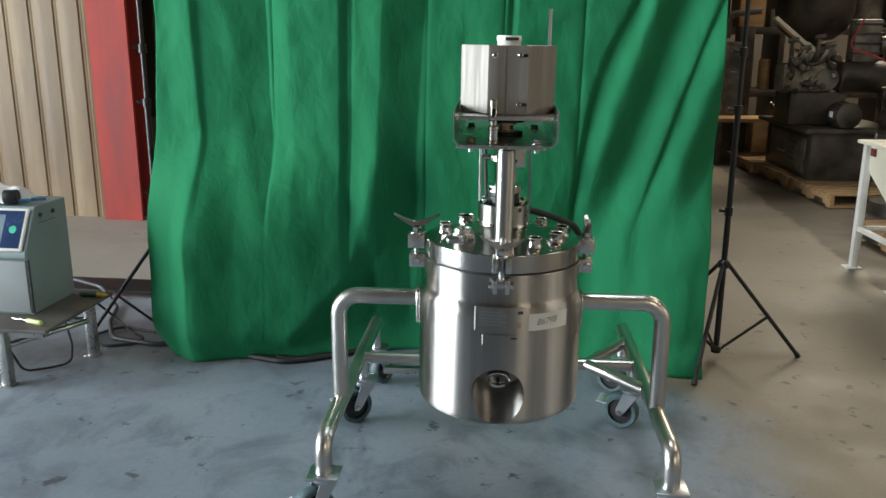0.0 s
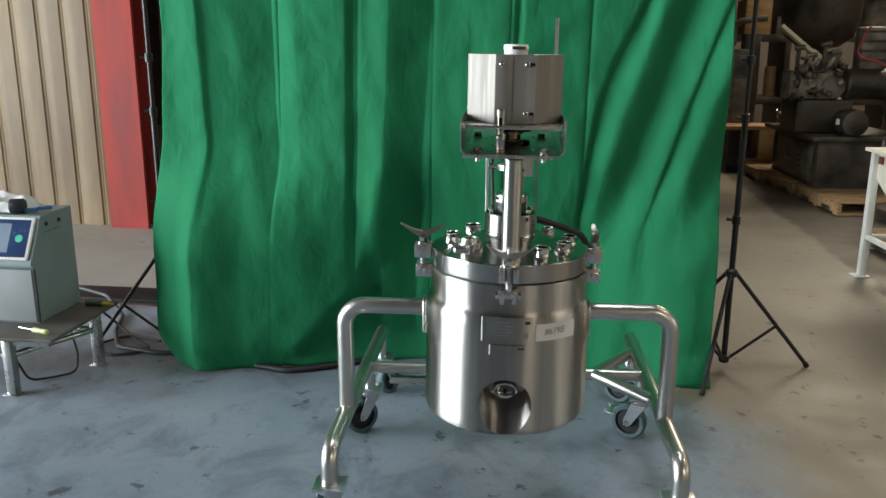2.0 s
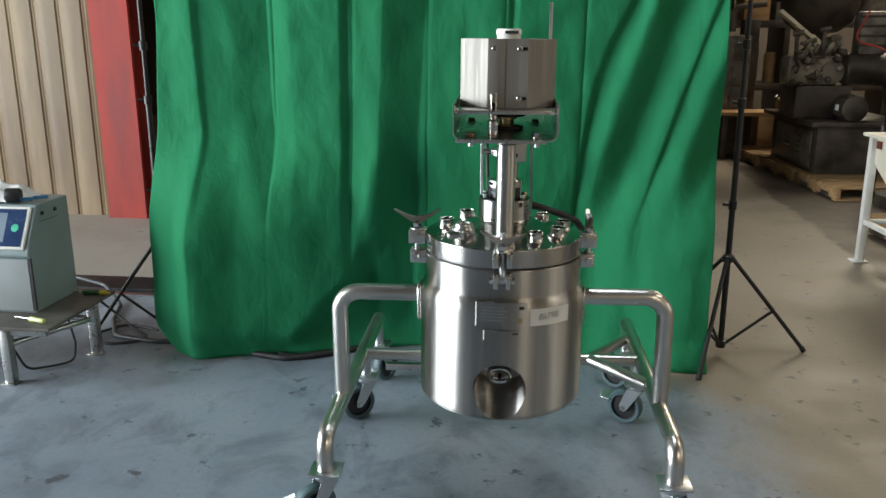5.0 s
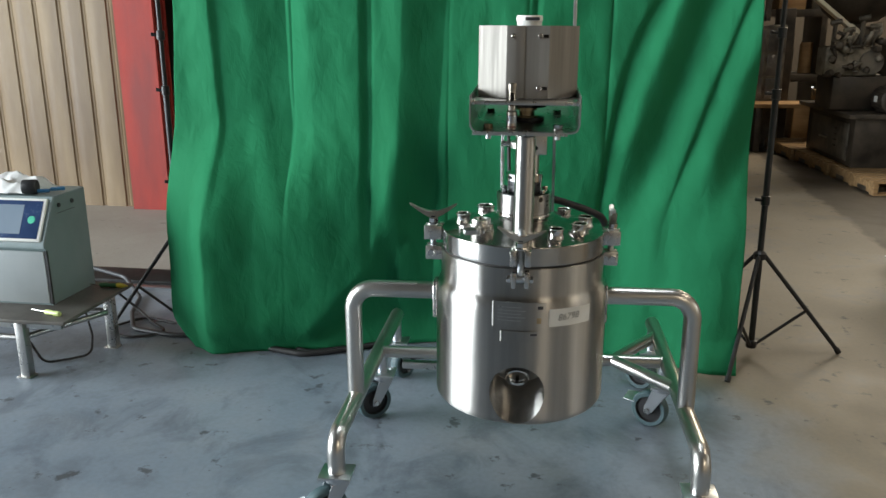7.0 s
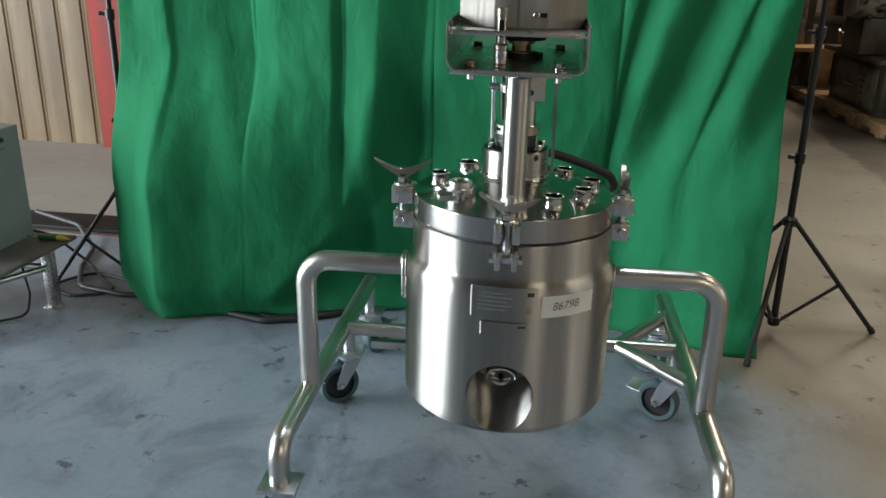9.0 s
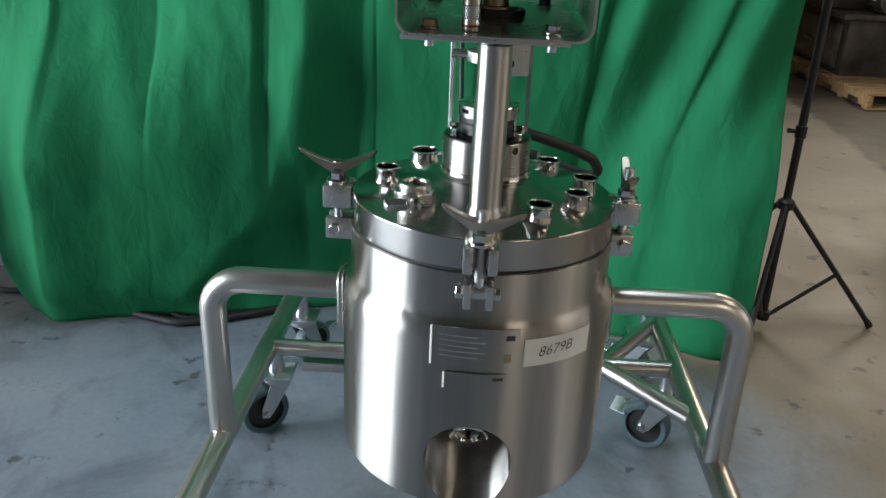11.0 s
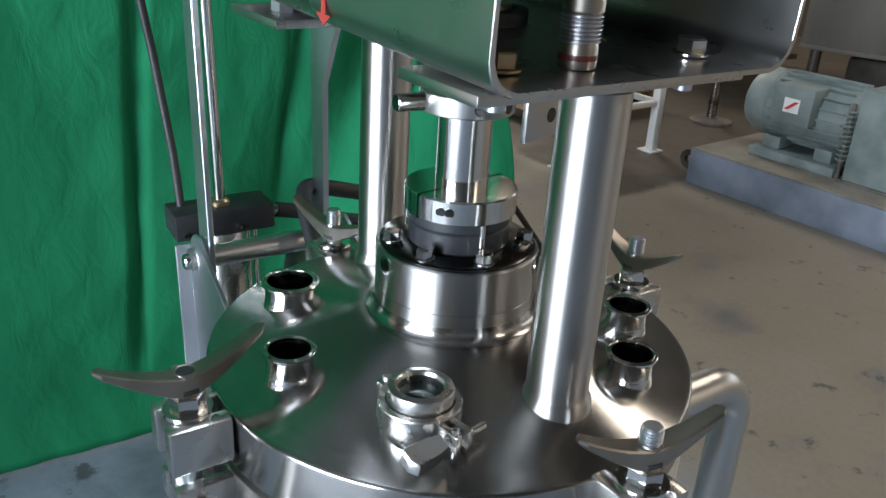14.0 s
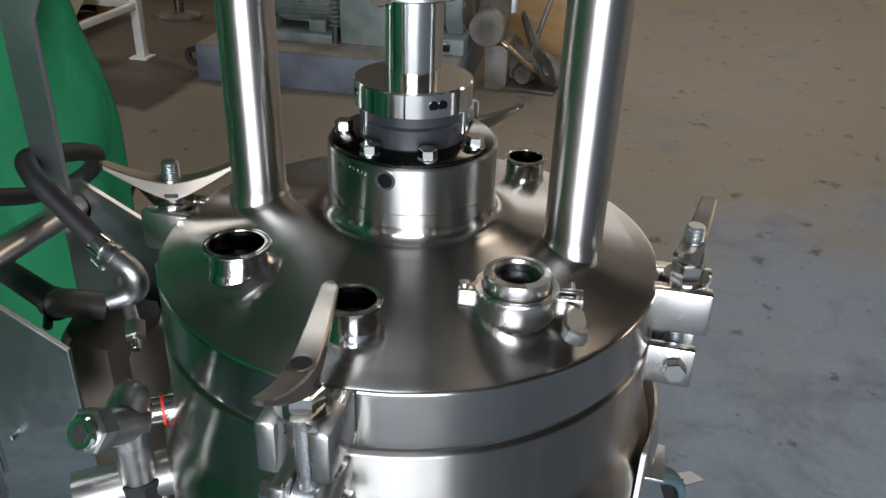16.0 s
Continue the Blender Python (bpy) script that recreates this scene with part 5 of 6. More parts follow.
def controller():
    ct = base("controller", pose(-1.945, 3.003, 0.25), "grey-green industrial controller with a tilted touch screen", "controller")
    prof = [(0.0, 0.0), (0.0, 0.232), (-0.012, 0.240), (-0.012, 0.256), (0.085, 0.432), (0.30, 0.436), (0.30, 0.0)]
    part("case", slab(prof, "x", -0.56, 0.56, 0.004), BOX_PAINT, ct)
    part("front_door", box(-0.55, -0.012, -0.006, 0.002, 0.008, 0.226, 0.002), PANEL_GREY, ct, "light grey front door")
    up = math.degrees(math.atan2(0.432 - 0.256, 0.097))
    m = pose(0, -0.012, 0.256, up, 0, 0)
    part("screen_bezel", box(-0.52, -0.018, 0.010, 0.192, -0.004, 0.010, 0.006, m=m), WHITE_PLASTIC, ct, "white screen bezel")
    sp = part("screen_panel", box(-0.51, -0.030, 0.022, 0.180, 0.0095, 0.0115, 0.001, m=m), SCREEN_BLUE, ct, "dark blue screen surround")
    part("display", box(-0.50, -0.110, 0.040, 0.162, 0.0112, 0.0125, 0.0, m=m), SCREEN_GLASS, sp, "grey display glass")
    part("button", turned([(0.016, 0.0112), (0.016, 0.0135), (0, 0.0140)], 24, m @ Matrix.Translation((-0.068, 0.100, 0))), GREEN_LAMP, sp, "round green button")
    for y in (0.11, 0.20):
        part("hinge_stud", rod((-0.004, y, 0.395), (0.006, y, 0.395), 0.009, seg=16, bevel=0.001), BLACK_PLASTIC, ct)
    part("panel_seam", box(-0.002, 0.0008, 0.095, 0.215, 0.362, 0.364), BLACK_PLASTIC, ct)
    part("door_seam", box(-0.010, 0.0008, -0.004, 0.006, 0.005, 0.23), BLACK_PLASTIC, ct)
    return ct


controller()


def rag():
    bm = bmesh.new()
    n = 28
    rows = []
    for j in range(n + 1):
        row = []
        for i in range(n + 1):
            u, v = i / n, j / n
            h = 0.030 + 0.040 * noise.noise((u * 3.3, v * 3.1, 7.0)) + 0.012 * noise.noise((u * 9, v * 9, 2.0))
            edge = min(u, 1 - u, v, 1 - v)
            h *= min(1, edge * 6)
            row.append(bm.verts.new((-2.36 + 0.31 * u + 0.02 * noise.noise((v * 4, 1, 1)), 3.11 + 0.17 * v + 0.02 * noise.noise((u * 4, 5, 1)), 0.6895 + max(0.0, h))))
        rows.append(row)
    for j in range(n):
        for i in range(n):
            bm.faces.new((rows[j][i], rows[j][i + 1], rows[j + 1][i + 1], rows[j + 1][i]))
    ob = thing("rag", bm, CLOTH_WHITE, "crumpled white rag on top of the controller", "rag", angle=80)
    ob.modifiers.new("thickness", "SOLIDIFY").thickness = 0.003


rag()
b = turned([(0, 0), (0.028, 0.0), (0.030, 0.004), (0.030, 0.05), (0.026, 0.056), (0, 0.056)], 24, pose(-2.09, 3.11, 0.716, 0, 90, 15))
thing("black_cup", b, BLACK_PLASTIC, "short black plastic cup lying on the controller", "cup")
for x, y, a in ((-2.02, 3.13, 20), (-1.985, 3.18, 35)):
    m = pose(x, y, 0.691, 0, 0, a)
    b = box(-0.028, 0.028, -0.009, 0.009, 0.0, 0.014, 0.004, m=m)
    box(-0.045, -0.026, -0.004, 0.004, 0.003, 0.010, 0.002, bm=b, m=m)
    thing("blue_clip", b, BLUE_PLASTIC, "small blue plastic clip on top of the controller", "clip", "blue clips")


def screwdriver(m, handle, label):
    sd = base("screwdriver", m, label, "screwdriver")
    part("handle", turned([(0, 0), (0.008, 0.0), (0.0105, 0.004), (0.0105, 0.03), (0.0085, 0.038), (0.0105, 0.048), (0.0105, 0.075), (0.006, 0.082), (0, 0.082)], 10, pose(0, 0, 0.0105, 0, 90, 0)), handle, sd)
    part("blade", rod((0.08, 0, 0.0105), (0.155, 0, 0.0105), 0.0030, seg=10), STEEL_BRIGHT, sd)


screwdriver(pose(-1.835, 2.880, 0.25, 0, 0, 165), CLEAR_LIME, "screwdriver with a clear lime handle lying on the stand")
screwdriver(pose(-1.815, 3.255, 0.25, 0, 0, 178), GREEN_PLASTIC, "screwdriver with a dark green handle lying on the stand")
thing("glue_tip", turned([(0.011, 0), (0.011, 0.02), (0.003, 0.05), (0, 0.05)], 16, pose(-1.815, 3.26, 0.261, 0, 90, -5)), YELLOW, "small yellow nozzle on the stand", "nozzle")

# cables and hoses on the floor
thing("floor_cable", pipe([(-2.170, 3.325, 0.30), (-2.040, 3.545, 0.16), (-1.940, 3.625, 0.012), (-1.800, 3.485, 0.008), (-1.640, 3.365, 0.008), (-1.820, 3.285, 0.008), (-1.970, 3.375, 0.008), (-1.870, 3.545, 0.010), (-1.680, 3.485, 0.010)], 0.006, 0.07, 10), RUBBER, "thin black cable coiled on the floor behind the stand", "cable")
thing("floor_cable", pipe([(-2.040, 2.945, 0.12), (-2.000, 2.965, 0.01), (-1.920, 3.025, 0.008), (-1.860, 3.085, 0.008), (-1.900, 3.165, 0.06), (-1.970, 3.225, 0.2)], 0.005, 0.05, 10), RUBBER, "thin black cable hanging under the stand", "cable")
thing("grey_hose", pipe([(-2.470, 4.025, 0.10), (-2.220, 3.985, 0.06), (-2.040, 3.805, 0.012), (-1.960, 3.585, 0.012), (-1.840, 3.385, 0.012), (-1.620, 3.335, 0.012), (-1.370, 3.385, 0.012)], 0.011, 0.10, 12), DARK_GREY, "grey hose on the floor running to the curtain", "hose")
thing("floor_hose", pipe([(-1.290, 3.420, 0.014), (-1.140, 3.250, 0.014), (-0.976, 3.208, 0.014), (-0.870, 3.248, 0.014), (-0.766, 3.308, 0.014), (-0.660, 3.380, 0.014), (-0.440, 3.510, 0.014)], 0.013, 0.08, 12), RUBBER, "black hose on the floor at the curtain's foot", "hose")
thing("floor_hose", pipe([(-1.220, 3.470, 0.010), (-1.080, 3.310, 0.010), (-0.960, 3.242, 0.010), (-0.850, 3.292, 0.010), (-0.720, 3.362, 0.010), (-0.500, 3.530, 0.010)], 0.009, 0.08, 12), RUBBER, "thinner black hose on the floor at the curtain's foot", "hose")

# drain strip and the bare floor past it
thing("drain_strip", box(WEST, -1.20, 4.04, 4.26, 0.0, 0.026, 0.006), RUBBER, "black rubber strip laid across the floor", "floor strip", kind="structure")
thing("drain_edge", box(WEST, -1.20, 3.985, 4.038, 0.0, 0.010, 0.002), STEEL_PLATED, "thin grey steel edge strip on the floor", "floor strip", kind="structure")
structure("floor_back", box(WEST, -1.0, 4.262, 5.91, 0.0, 0.004), ROUGH_FLOOR, "bare rough concrete past the strip")

# light stands that hold the curtain
def light_stand(x, y, feet, hub_z, label, clamp_z):
    st = base("light_stand", pose(x, y, 0), label, "light stand", "curtain stands")
    part("pole", rod((0, 0, 0.03), (0, 0, 1.10), 0.0125, seg=16), BLACK_PLASTIC, st)
    part("upper_pole", rod((0, 0, 1.08), (0, 0, 2.55), 0.0095, seg=16), BLACK_PLASTIC, st)
    for z in (hub_z + 0.228, 1.08, clamp_z):
        c = part("collar", turned([(0.012, z - 0.02), (0.017, z - 0.018), (0.017, z + 0.018), (0.012, z + 0.02)], 20), BLACK_PLASTIC, st)
        part("knob", rod((-0.014, 0, z), (-0.040, -0.004, z + 0.004), 0.006, 0.008, seg=12, bevel=0.001), BLACK_PLASTIC, c)
    part("hub", turned([(0.012, hub_z - 0.02), (0.024, hub_z - 0.016), (0.026, hub_z + 0.008), (0.016, hub_z + 0.016), (0.012, hub_z + 0.02)], 20), BLACK_PLASTIC, st)
    part("lower_hub", turned([(0.0, 0.03), (0.020, 0.03), (0.022, 0.036), (0.022, 0.06), (0.012, 0.064)], 20), BLACK_PLASTIC, st)
    for fx, fy in feet:
        d = Vector((fx - x, fy - y, 0))
        n = d.normalized()
        leg = part("leg", rod(n * 0.018 + Vector((0, 0, hub_z)), d + Vector((0, 0, 0.010)), 0.0088, seg=12), BLACK_PLASTIC, st)
        part("rubber_tip", rod(d * 0.97 + Vector((0, 0, 0.024)), d * 1.005 + Vector((0, 0, 0.006)), 0.0115, seg=12, bevel=0.001), RUBBER, leg)
        part("strut", rod(n * 0.018 + Vector((0, 0, 0.045)), d * 0.58 + Vector((0, 0, hub_z * 0.42 + 0.01)), 0.0065, seg=10), BLACK_PLASTIC, st)
    return st


light_stand(0.889, 3.530, [(1.252, 3.58), (0.744, 3.209), (0.62, 3.81)], 0.432, "black folding light stand that holds the curtain's end", 1.31)
light_stand(-1.620, 3.475, [(-1.955, 3.395), (-1.44, 3.76), (-1.384, 3.293)], 0.452, "black folding light stand half behind the curtain", 1.31)
thing("crossbar", rod((-1.70, 3.475, 2.50), (0.96, 3.53, 2.50), 0.011, seg=14), BLACK_PLASTIC, "black crossbar from which the curtain hangs", "bar")

# dark rack past the red column
def rack():
    r = base("storage_rack", pose(-2.30, 6.16, 0), "dark storage rack with red uprights behind the column", "rack")
    for x in (-0.52, 0.50):
        part("upright", box(x - 0.03, x + 0.03, -0.05, 0.05, 0, 3.0, 0.003), MACHINE_DARK if x < 0 else RED_PAINT, r)
    for z in (0.45, 1.05, 1.65, 2.25):
        part("shelf", box(-0.5, 0.5, -0.1, 0.55, z, z + 0.05, 0.003), MACHINE_DARK, r)
    for x, z, w, h in ((-0.35, 0.50, 0.2, 0.3), (0.05, 0.50, 0.3, 0.22), (-0.30, 1.10, 0.28, 0.35), (0.2, 1.10, 0.3, 0.28), (-0.33, 1.70, 0.24, 0.25), (-0.36, 0.0, 0.22, 0.38)):
        part("crate", box(x - w / 2, x + w / 2, -0.06, 0.4, z, z + h, 0.006), PLYWOOD if w > 0.25 else WORN_PALE, r)


rack()
structure("wall_inner", box(-2.9, 1.2, 6.80, 6.95, 0, TOP), WALL_PAINT, "dim inner wall behind the rack")

# ---- right of the vessel: hopper, pump skid, pallets, machines, drums ----
HOPPER = pose(2.073, 4.632, 0, 0, 0, 4)


def hopper():
    x0, x1, y0, y1 = 0.0, 0.62, 0.0, 0.555
    h = base("hopper", HOPPER, "cream painted square hopper on a white steel frame", "hopper")
    for x in (x0, x1):
        for y in (y0, y1):
            leg = part("leg", box(x - 0.022, x + 0.022, y - 0.022, y + 0.022, 0.008, 0.766, 0.003), FRAME_WHITE, h)
            part("foot_plate", box(x - 0.055, x + 0.04, y - 0.045, y + 0.045, 0, 0.008, 0.001), FRAME_WHITE, leg)
    for y in (y0, y1):
        part("tie", box(x0, x1, y - 0.014, y + 0.014, 0.236, 0.264, 0.002), FRAME_WHITE, h)
    for x in (x0, x1):
        part("tie", box(x - 0.014, x + 0.014, y0, y1, 0.236, 0.264, 0.002), FRAME_WHITE, h)
    b = bmesh.new()
    cx, cy = (x0 + x1) / 2, (y0 + y1) / 2
    def ring(hx, hy, z):
        return [b.verts.new((cx + sx * hx, cy + sy * hy, z)) for sx, sy in ((-1, -1), (1, -1), (1, 1), (-1, 1))]
    hx, hy = (x1 - x0) / 2 - 0.006, (y1 - y0) / 2 - 0.006
    loops = [ring(hx, hy, 0.767), ring(hx, hy, 0.615), ring(0.065, 0.065, 0.15), ring(0.062, 0.062, 0.15), ring(hx - 0.004, hy - 0.004, 0.617), ring(hx - 0.004, hy - 0.004, 0.767)]
    for lo, hi in zip(loops, loops[1:]):
        for i in range(4):
            b.faces.new((lo[i], lo[(i + 1) % 4], hi[(i + 1) % 4], hi[i]))
    part("bin", b, HOPPER_CREAM, h, "cream tapered bin")
    b = bmesh.new()
    for args in ((x0 - 0.05, x1 + 0.05, y0 - 0.05, y0 + 0.02), (x0 - 0.05, x1 + 0.05, y1 - 0.02, y1 + 0.05), (x0 - 0.05, x0 + 0.02, y0 + 0.02, y1 - 0.02), (x1 - 0.02, x1 + 0.05, y0 + 0.02, y1 - 0.02)):
        box(*args, 0.766, 0.786, 0.004, bm=b)
    part("rim", b, HOPPER_CREAM, h, "cream flat rim")
    part("outlet", turned([(0.07, 0.155), (0.07, 0.095), (0.056, 0.095), (0.056, 0.155)], 24, Matrix.Translation((cx, cy, 0))), HOPPER_CREAM, h)
    part("sticker", box(x0 - 0.0035, x0 + 0.0, y1 - 0.10, y1 - 0.04, 0.700, 0.745), STICKER_RED, h, "small dark red sticker")
    part("sticker", box(x0 - 0.0005, x0 + 0.0045, y0 + 0.10, y0 + 0.20, 0.680, 0.728), WHITE_PAPER, h, "small white sticker")
    part("text_bar", box(x0 - 0.0012, x0 + 0.0, y0 + 0.12, y0 + 0.185, 0.700, 0.709), INK, h)
    part("maker_mark", box(x0 + 0.21, x0 + 0.45, y0 + 0.0035, y0 + 0.006, 0.716, 0.750), BLUE, h, "dark blue maker's mark")
    part("text_bar", box(x0 + 0.205, x0 + 0.36, y0 + 0.0035, y0 + 0.006, 0.692, 0.698), RED_PAINT, h)
    arch = [(x0 + 0.23 + 0.155 * k / 8, 0.672 - 0.012 * math.sin(math.pi * k / 8) + 0.022 * (k / 8) ** 2) for k in range(9)]
    part("swoosh", slab(arch + [(x, z - 0.005) for x, z in reversed(arch)], "y", y0 + 0.0035, 0.0025), INK, h, "thin dark curved stroke")
    part("cover", box(x0 + 0.022, x1 - 0.022, y0 + 0.022, y1 - 0.022, 0.768, 0.780, 0.002), HOPPER_CREAM, h, "cream flat cover plate")
    return h


hopper()
pf = base("plastic_fitting", HOPPER @ pose(0.25, 0.21, 0.787), "cream plastic pipe tee lying on the hopper", "pipe tee")
part("run", turned([(0, -0.008), (0.05, -0.006), (0.066, 0.004), (0.066, 0.05), (0.055, 0.06), (0.055, 0.27), (0.066, 0.28), (0.066, 0.326), (0.05, 0.338), (0, 0.340)], 32, pose(-0.14, -0.06, 0.085, 0, 80, 20)), HOPPER_CREAM, pf)
part("branch", turned([(0, 0), (0.050, 0), (0.050, 0.15), (0.062, 0.16), (0.062, 0.206), (0.048, 0.218), (0, 0.220)], 28, pose(0.0, 0.0, 0.085, 75, 0, 35)), HOPPER_CREAM, pf)
part("flap", box(-0.12, 0.14, -0.05, 0.16, 0.10, 0.19, 0.03, m=pose(0.0, 0.10, 0.02, 18, -14, 10)), HOPPER_CREAM, pf)
thing("loose_cable", pipe([(0.16, 0.09, 0.786), (0.22, 0.05, 0.786), (0.30, 0.10, 0.786), (0.38, 0.05, 0.786), (0.47, 0.09, 0.786), (0.44, 0.15, 0.786), (0.36, 0.13, 0.792), (0.42, 0.06, 0.795), (0.52, 0.12, 0.786), (0.50, 0.22, 0.786)], 0.006, 0.04, 10), BLACK_PLASTIC, "thin black cable coiled on the hopper's cover", "cable").matrix_basis = HOPPER
thing("cloth", box(-0.055, 0.055, -0.045, 0.045, 0.0, 0.105, 0.028, m=HOPPER @ pose(0.10, 0.34, 0.787, 0, 6, 25)), CLOTH_WHITE, "pale bundle lying on the hopper's cover", "bundle", angle=70)


def pump_skid():
    """A motor, a box and a gear head on a long channel base."""
    sk = base("pump_skid", pose(2.52, 3.80, 0, 0, 0, 5.5), "grey-green motor and pump on a blue-grey steel base", "pump")
    part("base_channel", box(0.0, 0.75, -0.74, 0.44, 0.0, 0.160, 0.006), BASE_BLUE, sk, "blue-grey steel channel base")
    part("top_plate", box(0.004, 0.746, -0.736, 0.436, 0.160, 0.166, 0.002), SKID_TOP, sk, "dusty tan top plate")
    for y, s in ((-0.74, -1), (0.44, 1)):
        part("lifting_lug", turned([(0.022, -0.012), (0.045, -0.012), (0.045, 0.012), (0.022, 0.012), (0.022, -0.012)], 24, pose(0.05, y + s * 0.03, 0.095, 0, 90, 0)), MACHINE_DARK, sk)
    carried = set(sk.children)
    part("motor_foot", box(0.08, 0.40, -0.08, 0.32, 0.165, 0.205, 0.004), PUMP_GREEN, sk)
    part("motor_foot", box(0.12, 0.36, -0.04, 0.04, 0.205, 0.26, 0.004), PUMP_GREEN, sk)
    part("motor_foot", box(0.12, 0.36, 0.20, 0.28, 0.205, 0.26, 0.004), PUMP_GREEN, sk)
    m = pose(0.26, -0.10, 0.375, -90, 0, 0)
    motor = part("motor", turned([(0, 0), (0.10, 0), (0.135, 0.012), (0.14, 0.03), (0.14, 0.40), (0.150, 0.41), (0.150, 0.47), (0.12, 0.52), (0.05, 0.535), (0, 0.535)], 36, m), PUMP_GREEN, sk, "grey-green finned electric motor")
    for k in range(20):
        a = radians(18 * k)
        part("fin", box(0.138, 0.156, -0.003, 0.003, 0.05, 0.39, 0.001, m=m @ pose(0, 0, 0, 0, 0, 18 * k)), PUMP_GREEN, motor)
    part("terminal_box", box(0.06, 0.18, 0.06, 0.24, 0.34, 0.50, 0.008), PUMP_GREEN, motor)
    part("warning_label", box(0.0565, 0.061, 0.115, 0.185, 0.39, 0.45, 0.0), WHITE_PAPER, motor)
    part("label_mark", slab([(0.182, 0.402), (0.162, 0.402), (0.118, 0.438), (0.138, 0.438)], "x", 0.0560, 0.0006), RED, motor)
    part("cabinet", box(0.08, 0.34, -0.36, -0.12, 0.17, 0.545, 0.006), PUMP_GREEN, sk, "plain grey-green guard box")
    part("bolt_strip", box(0.06, 0.36, -0.375, -0.105, 0.165, 0.175, 0.002), MACHINE_GREY, sk)
    for k in range(11):
        part("spring_coil", turned([(0.020, -0.004), (0.026, 0.0), (0.020, 0.004), (0.014, 0.0), (0.020, -0.004)], 16, pose(0.09, -0.095, 0.25 + 0.020 * k)), PUMP_GREEN, sk)
    part("spring_core", rod((0.09, -0.095, 0.165), (0.09, -0.095, 0.48), 0.011, seg=12), MACHINE_GREY, sk)
    head = part("gear_head", turned([(0, 0), (0.16, 0.0), (0.17, 0.015), (0.17, 0.07), (0.12, 0.09), (0.12, 0.16), (0.17, 0.18), (0.17, 0.23), (0.15, 0.25), (0, 0.25)], 36, pose(0.26, -0.66, 0.37, -90, 0, 0)), PUMP_GREEN, sk, "round grey-green gear head")
    part("head_foot", box(0.06, 0.46, -0.68, -0.40, 0.165, 0.235, 0.006), PUMP_GREEN, head)
    part("foot_window", box(0.054, 0.061, -0.62, -0.48, 0.182, 0.222, 0.002), DARK_STEEL, head)
    for k in range(8):
        a = radians(45 * k)
        part("head_bolt", hexagon((0.26 + 0.145 * math.cos(a), -0.672, 0.37 + 0.145 * math.sin(a)), (0.26 + 0.145 * math.cos(a), -0.655, 0.37 + 0.145 * math.sin(a)), 0.011), MACHINE_GREY, head)
    part("pump_body", turned([(0, 0), (0.07, 0.0), (0.11, 0.02), (0.13, 0.07), (0.11, 0.12), (0.07, 0.14), (0, 0.14)], 28, pose(0.28, -0.84, 0.30, -90, 0, 0)), MACHINE_GREY, sk, "worn grey pump body")
    part("pump_flange", rod((0.10, -0.78, 0.30), (0.02, -0.78, 0.30), 0.075, seg=24, bevel=0.004), MACHINE_GREY, sk)
    part("pump_pipe", pipe([(0.28, -0.78, 0.38), (0.28, -0.80, 0.56), (0.40, -0.92, 0.62)], 0.035, 0.08, 18), MACHINE_GREY, sk)
    part("pump_foot", box(0.16, 0.40, -0.86, -0.76, 0.0, 0.20, 0.004), MACHINE_GREY, sk)
    part("copper_line", pipe([(0.12, -0.70, 0.30), (0.04, -0.86, 0.24), (0.10, -0.98, 0.12), (0.3, -1.0, 0.02)], 0.012, 0.06, 10), BRASS, sk)
    for ob in sk.children:
        if ob not in carried:
            ob.matrix_basis = Matrix.Translation((0.085, -0.06, 0.001)) @ ob.matrix_basis
    return sk


pump_skid()


def scrap():
    s = base("valve_scrap", pose(3.05, 2.83, 0), "heap of worn valve parts beside the pump base", "machine parts")
    part("hand_wheel", turned([(0.09, 0), (0.105, 0.012), (0.12, 0), (0.105, -0.012), (0.09, 0)], 28, pose(0.02, 0.02, 0.20, 70, 10, 20)), MACHINE_GREY, s)
    part("valve_body", turned([(0, 0), (0.07, 0.0), (0.07, 0.02), (0.045, 0.04), (0.055, 0.10), (0.045, 0.16), (0.07, 0.18), (0.07, 0.20), (0, 0.20)], 24, pose(-0.05, 0.05, 0.08, 0, 80, 30)), MACHINE_GREY, s)
    part("valve_stem", rod((0.02, 0.02, 0.10), (0.06, -0.05, 0.36), 0.012, seg=12), MACHINE_GREY, s)
    part("flange", turned([(0.03, 0), (0.085, 0.0), (0.085, 0.022), (0.03, 0.022), (0.03, 0)], 28, pose(-0.10, -0.08, 0.085, 75, 0, 40)), MACHINE_GREY, s)
    part("elbow", pipe([(-0.14, 0.02, 0.06), (-0.02, -0.02, 0.06), (0.02, -0.16, 0.05)], 0.04, 0.08, 18), MACHINE_GREY, s)
    part("bracket", box(-0.20, 0.10, -0.14, 0.10, 0.0, 0.018, 0.003), MACHINE_DARK, s)


scrap()
thing("wood_board", box(-0.36, 0.36, -0.012, 0.012, 0.0, 0.40, 0.003, m=pose(3.56, 2.88, 0, -6, 0, 80)), PLYWOOD, "brown wooden board standing on the floor", "board")


FAR = Matrix.Translation((0.256, 1.085, 0)) @ pose(0, 0, 0, 0, 0, 2.5) @ Matrix.Diagonal((0.855, 0.755, 0.87, 1))  # squeezes and shifts the store's things to fit the camera's view


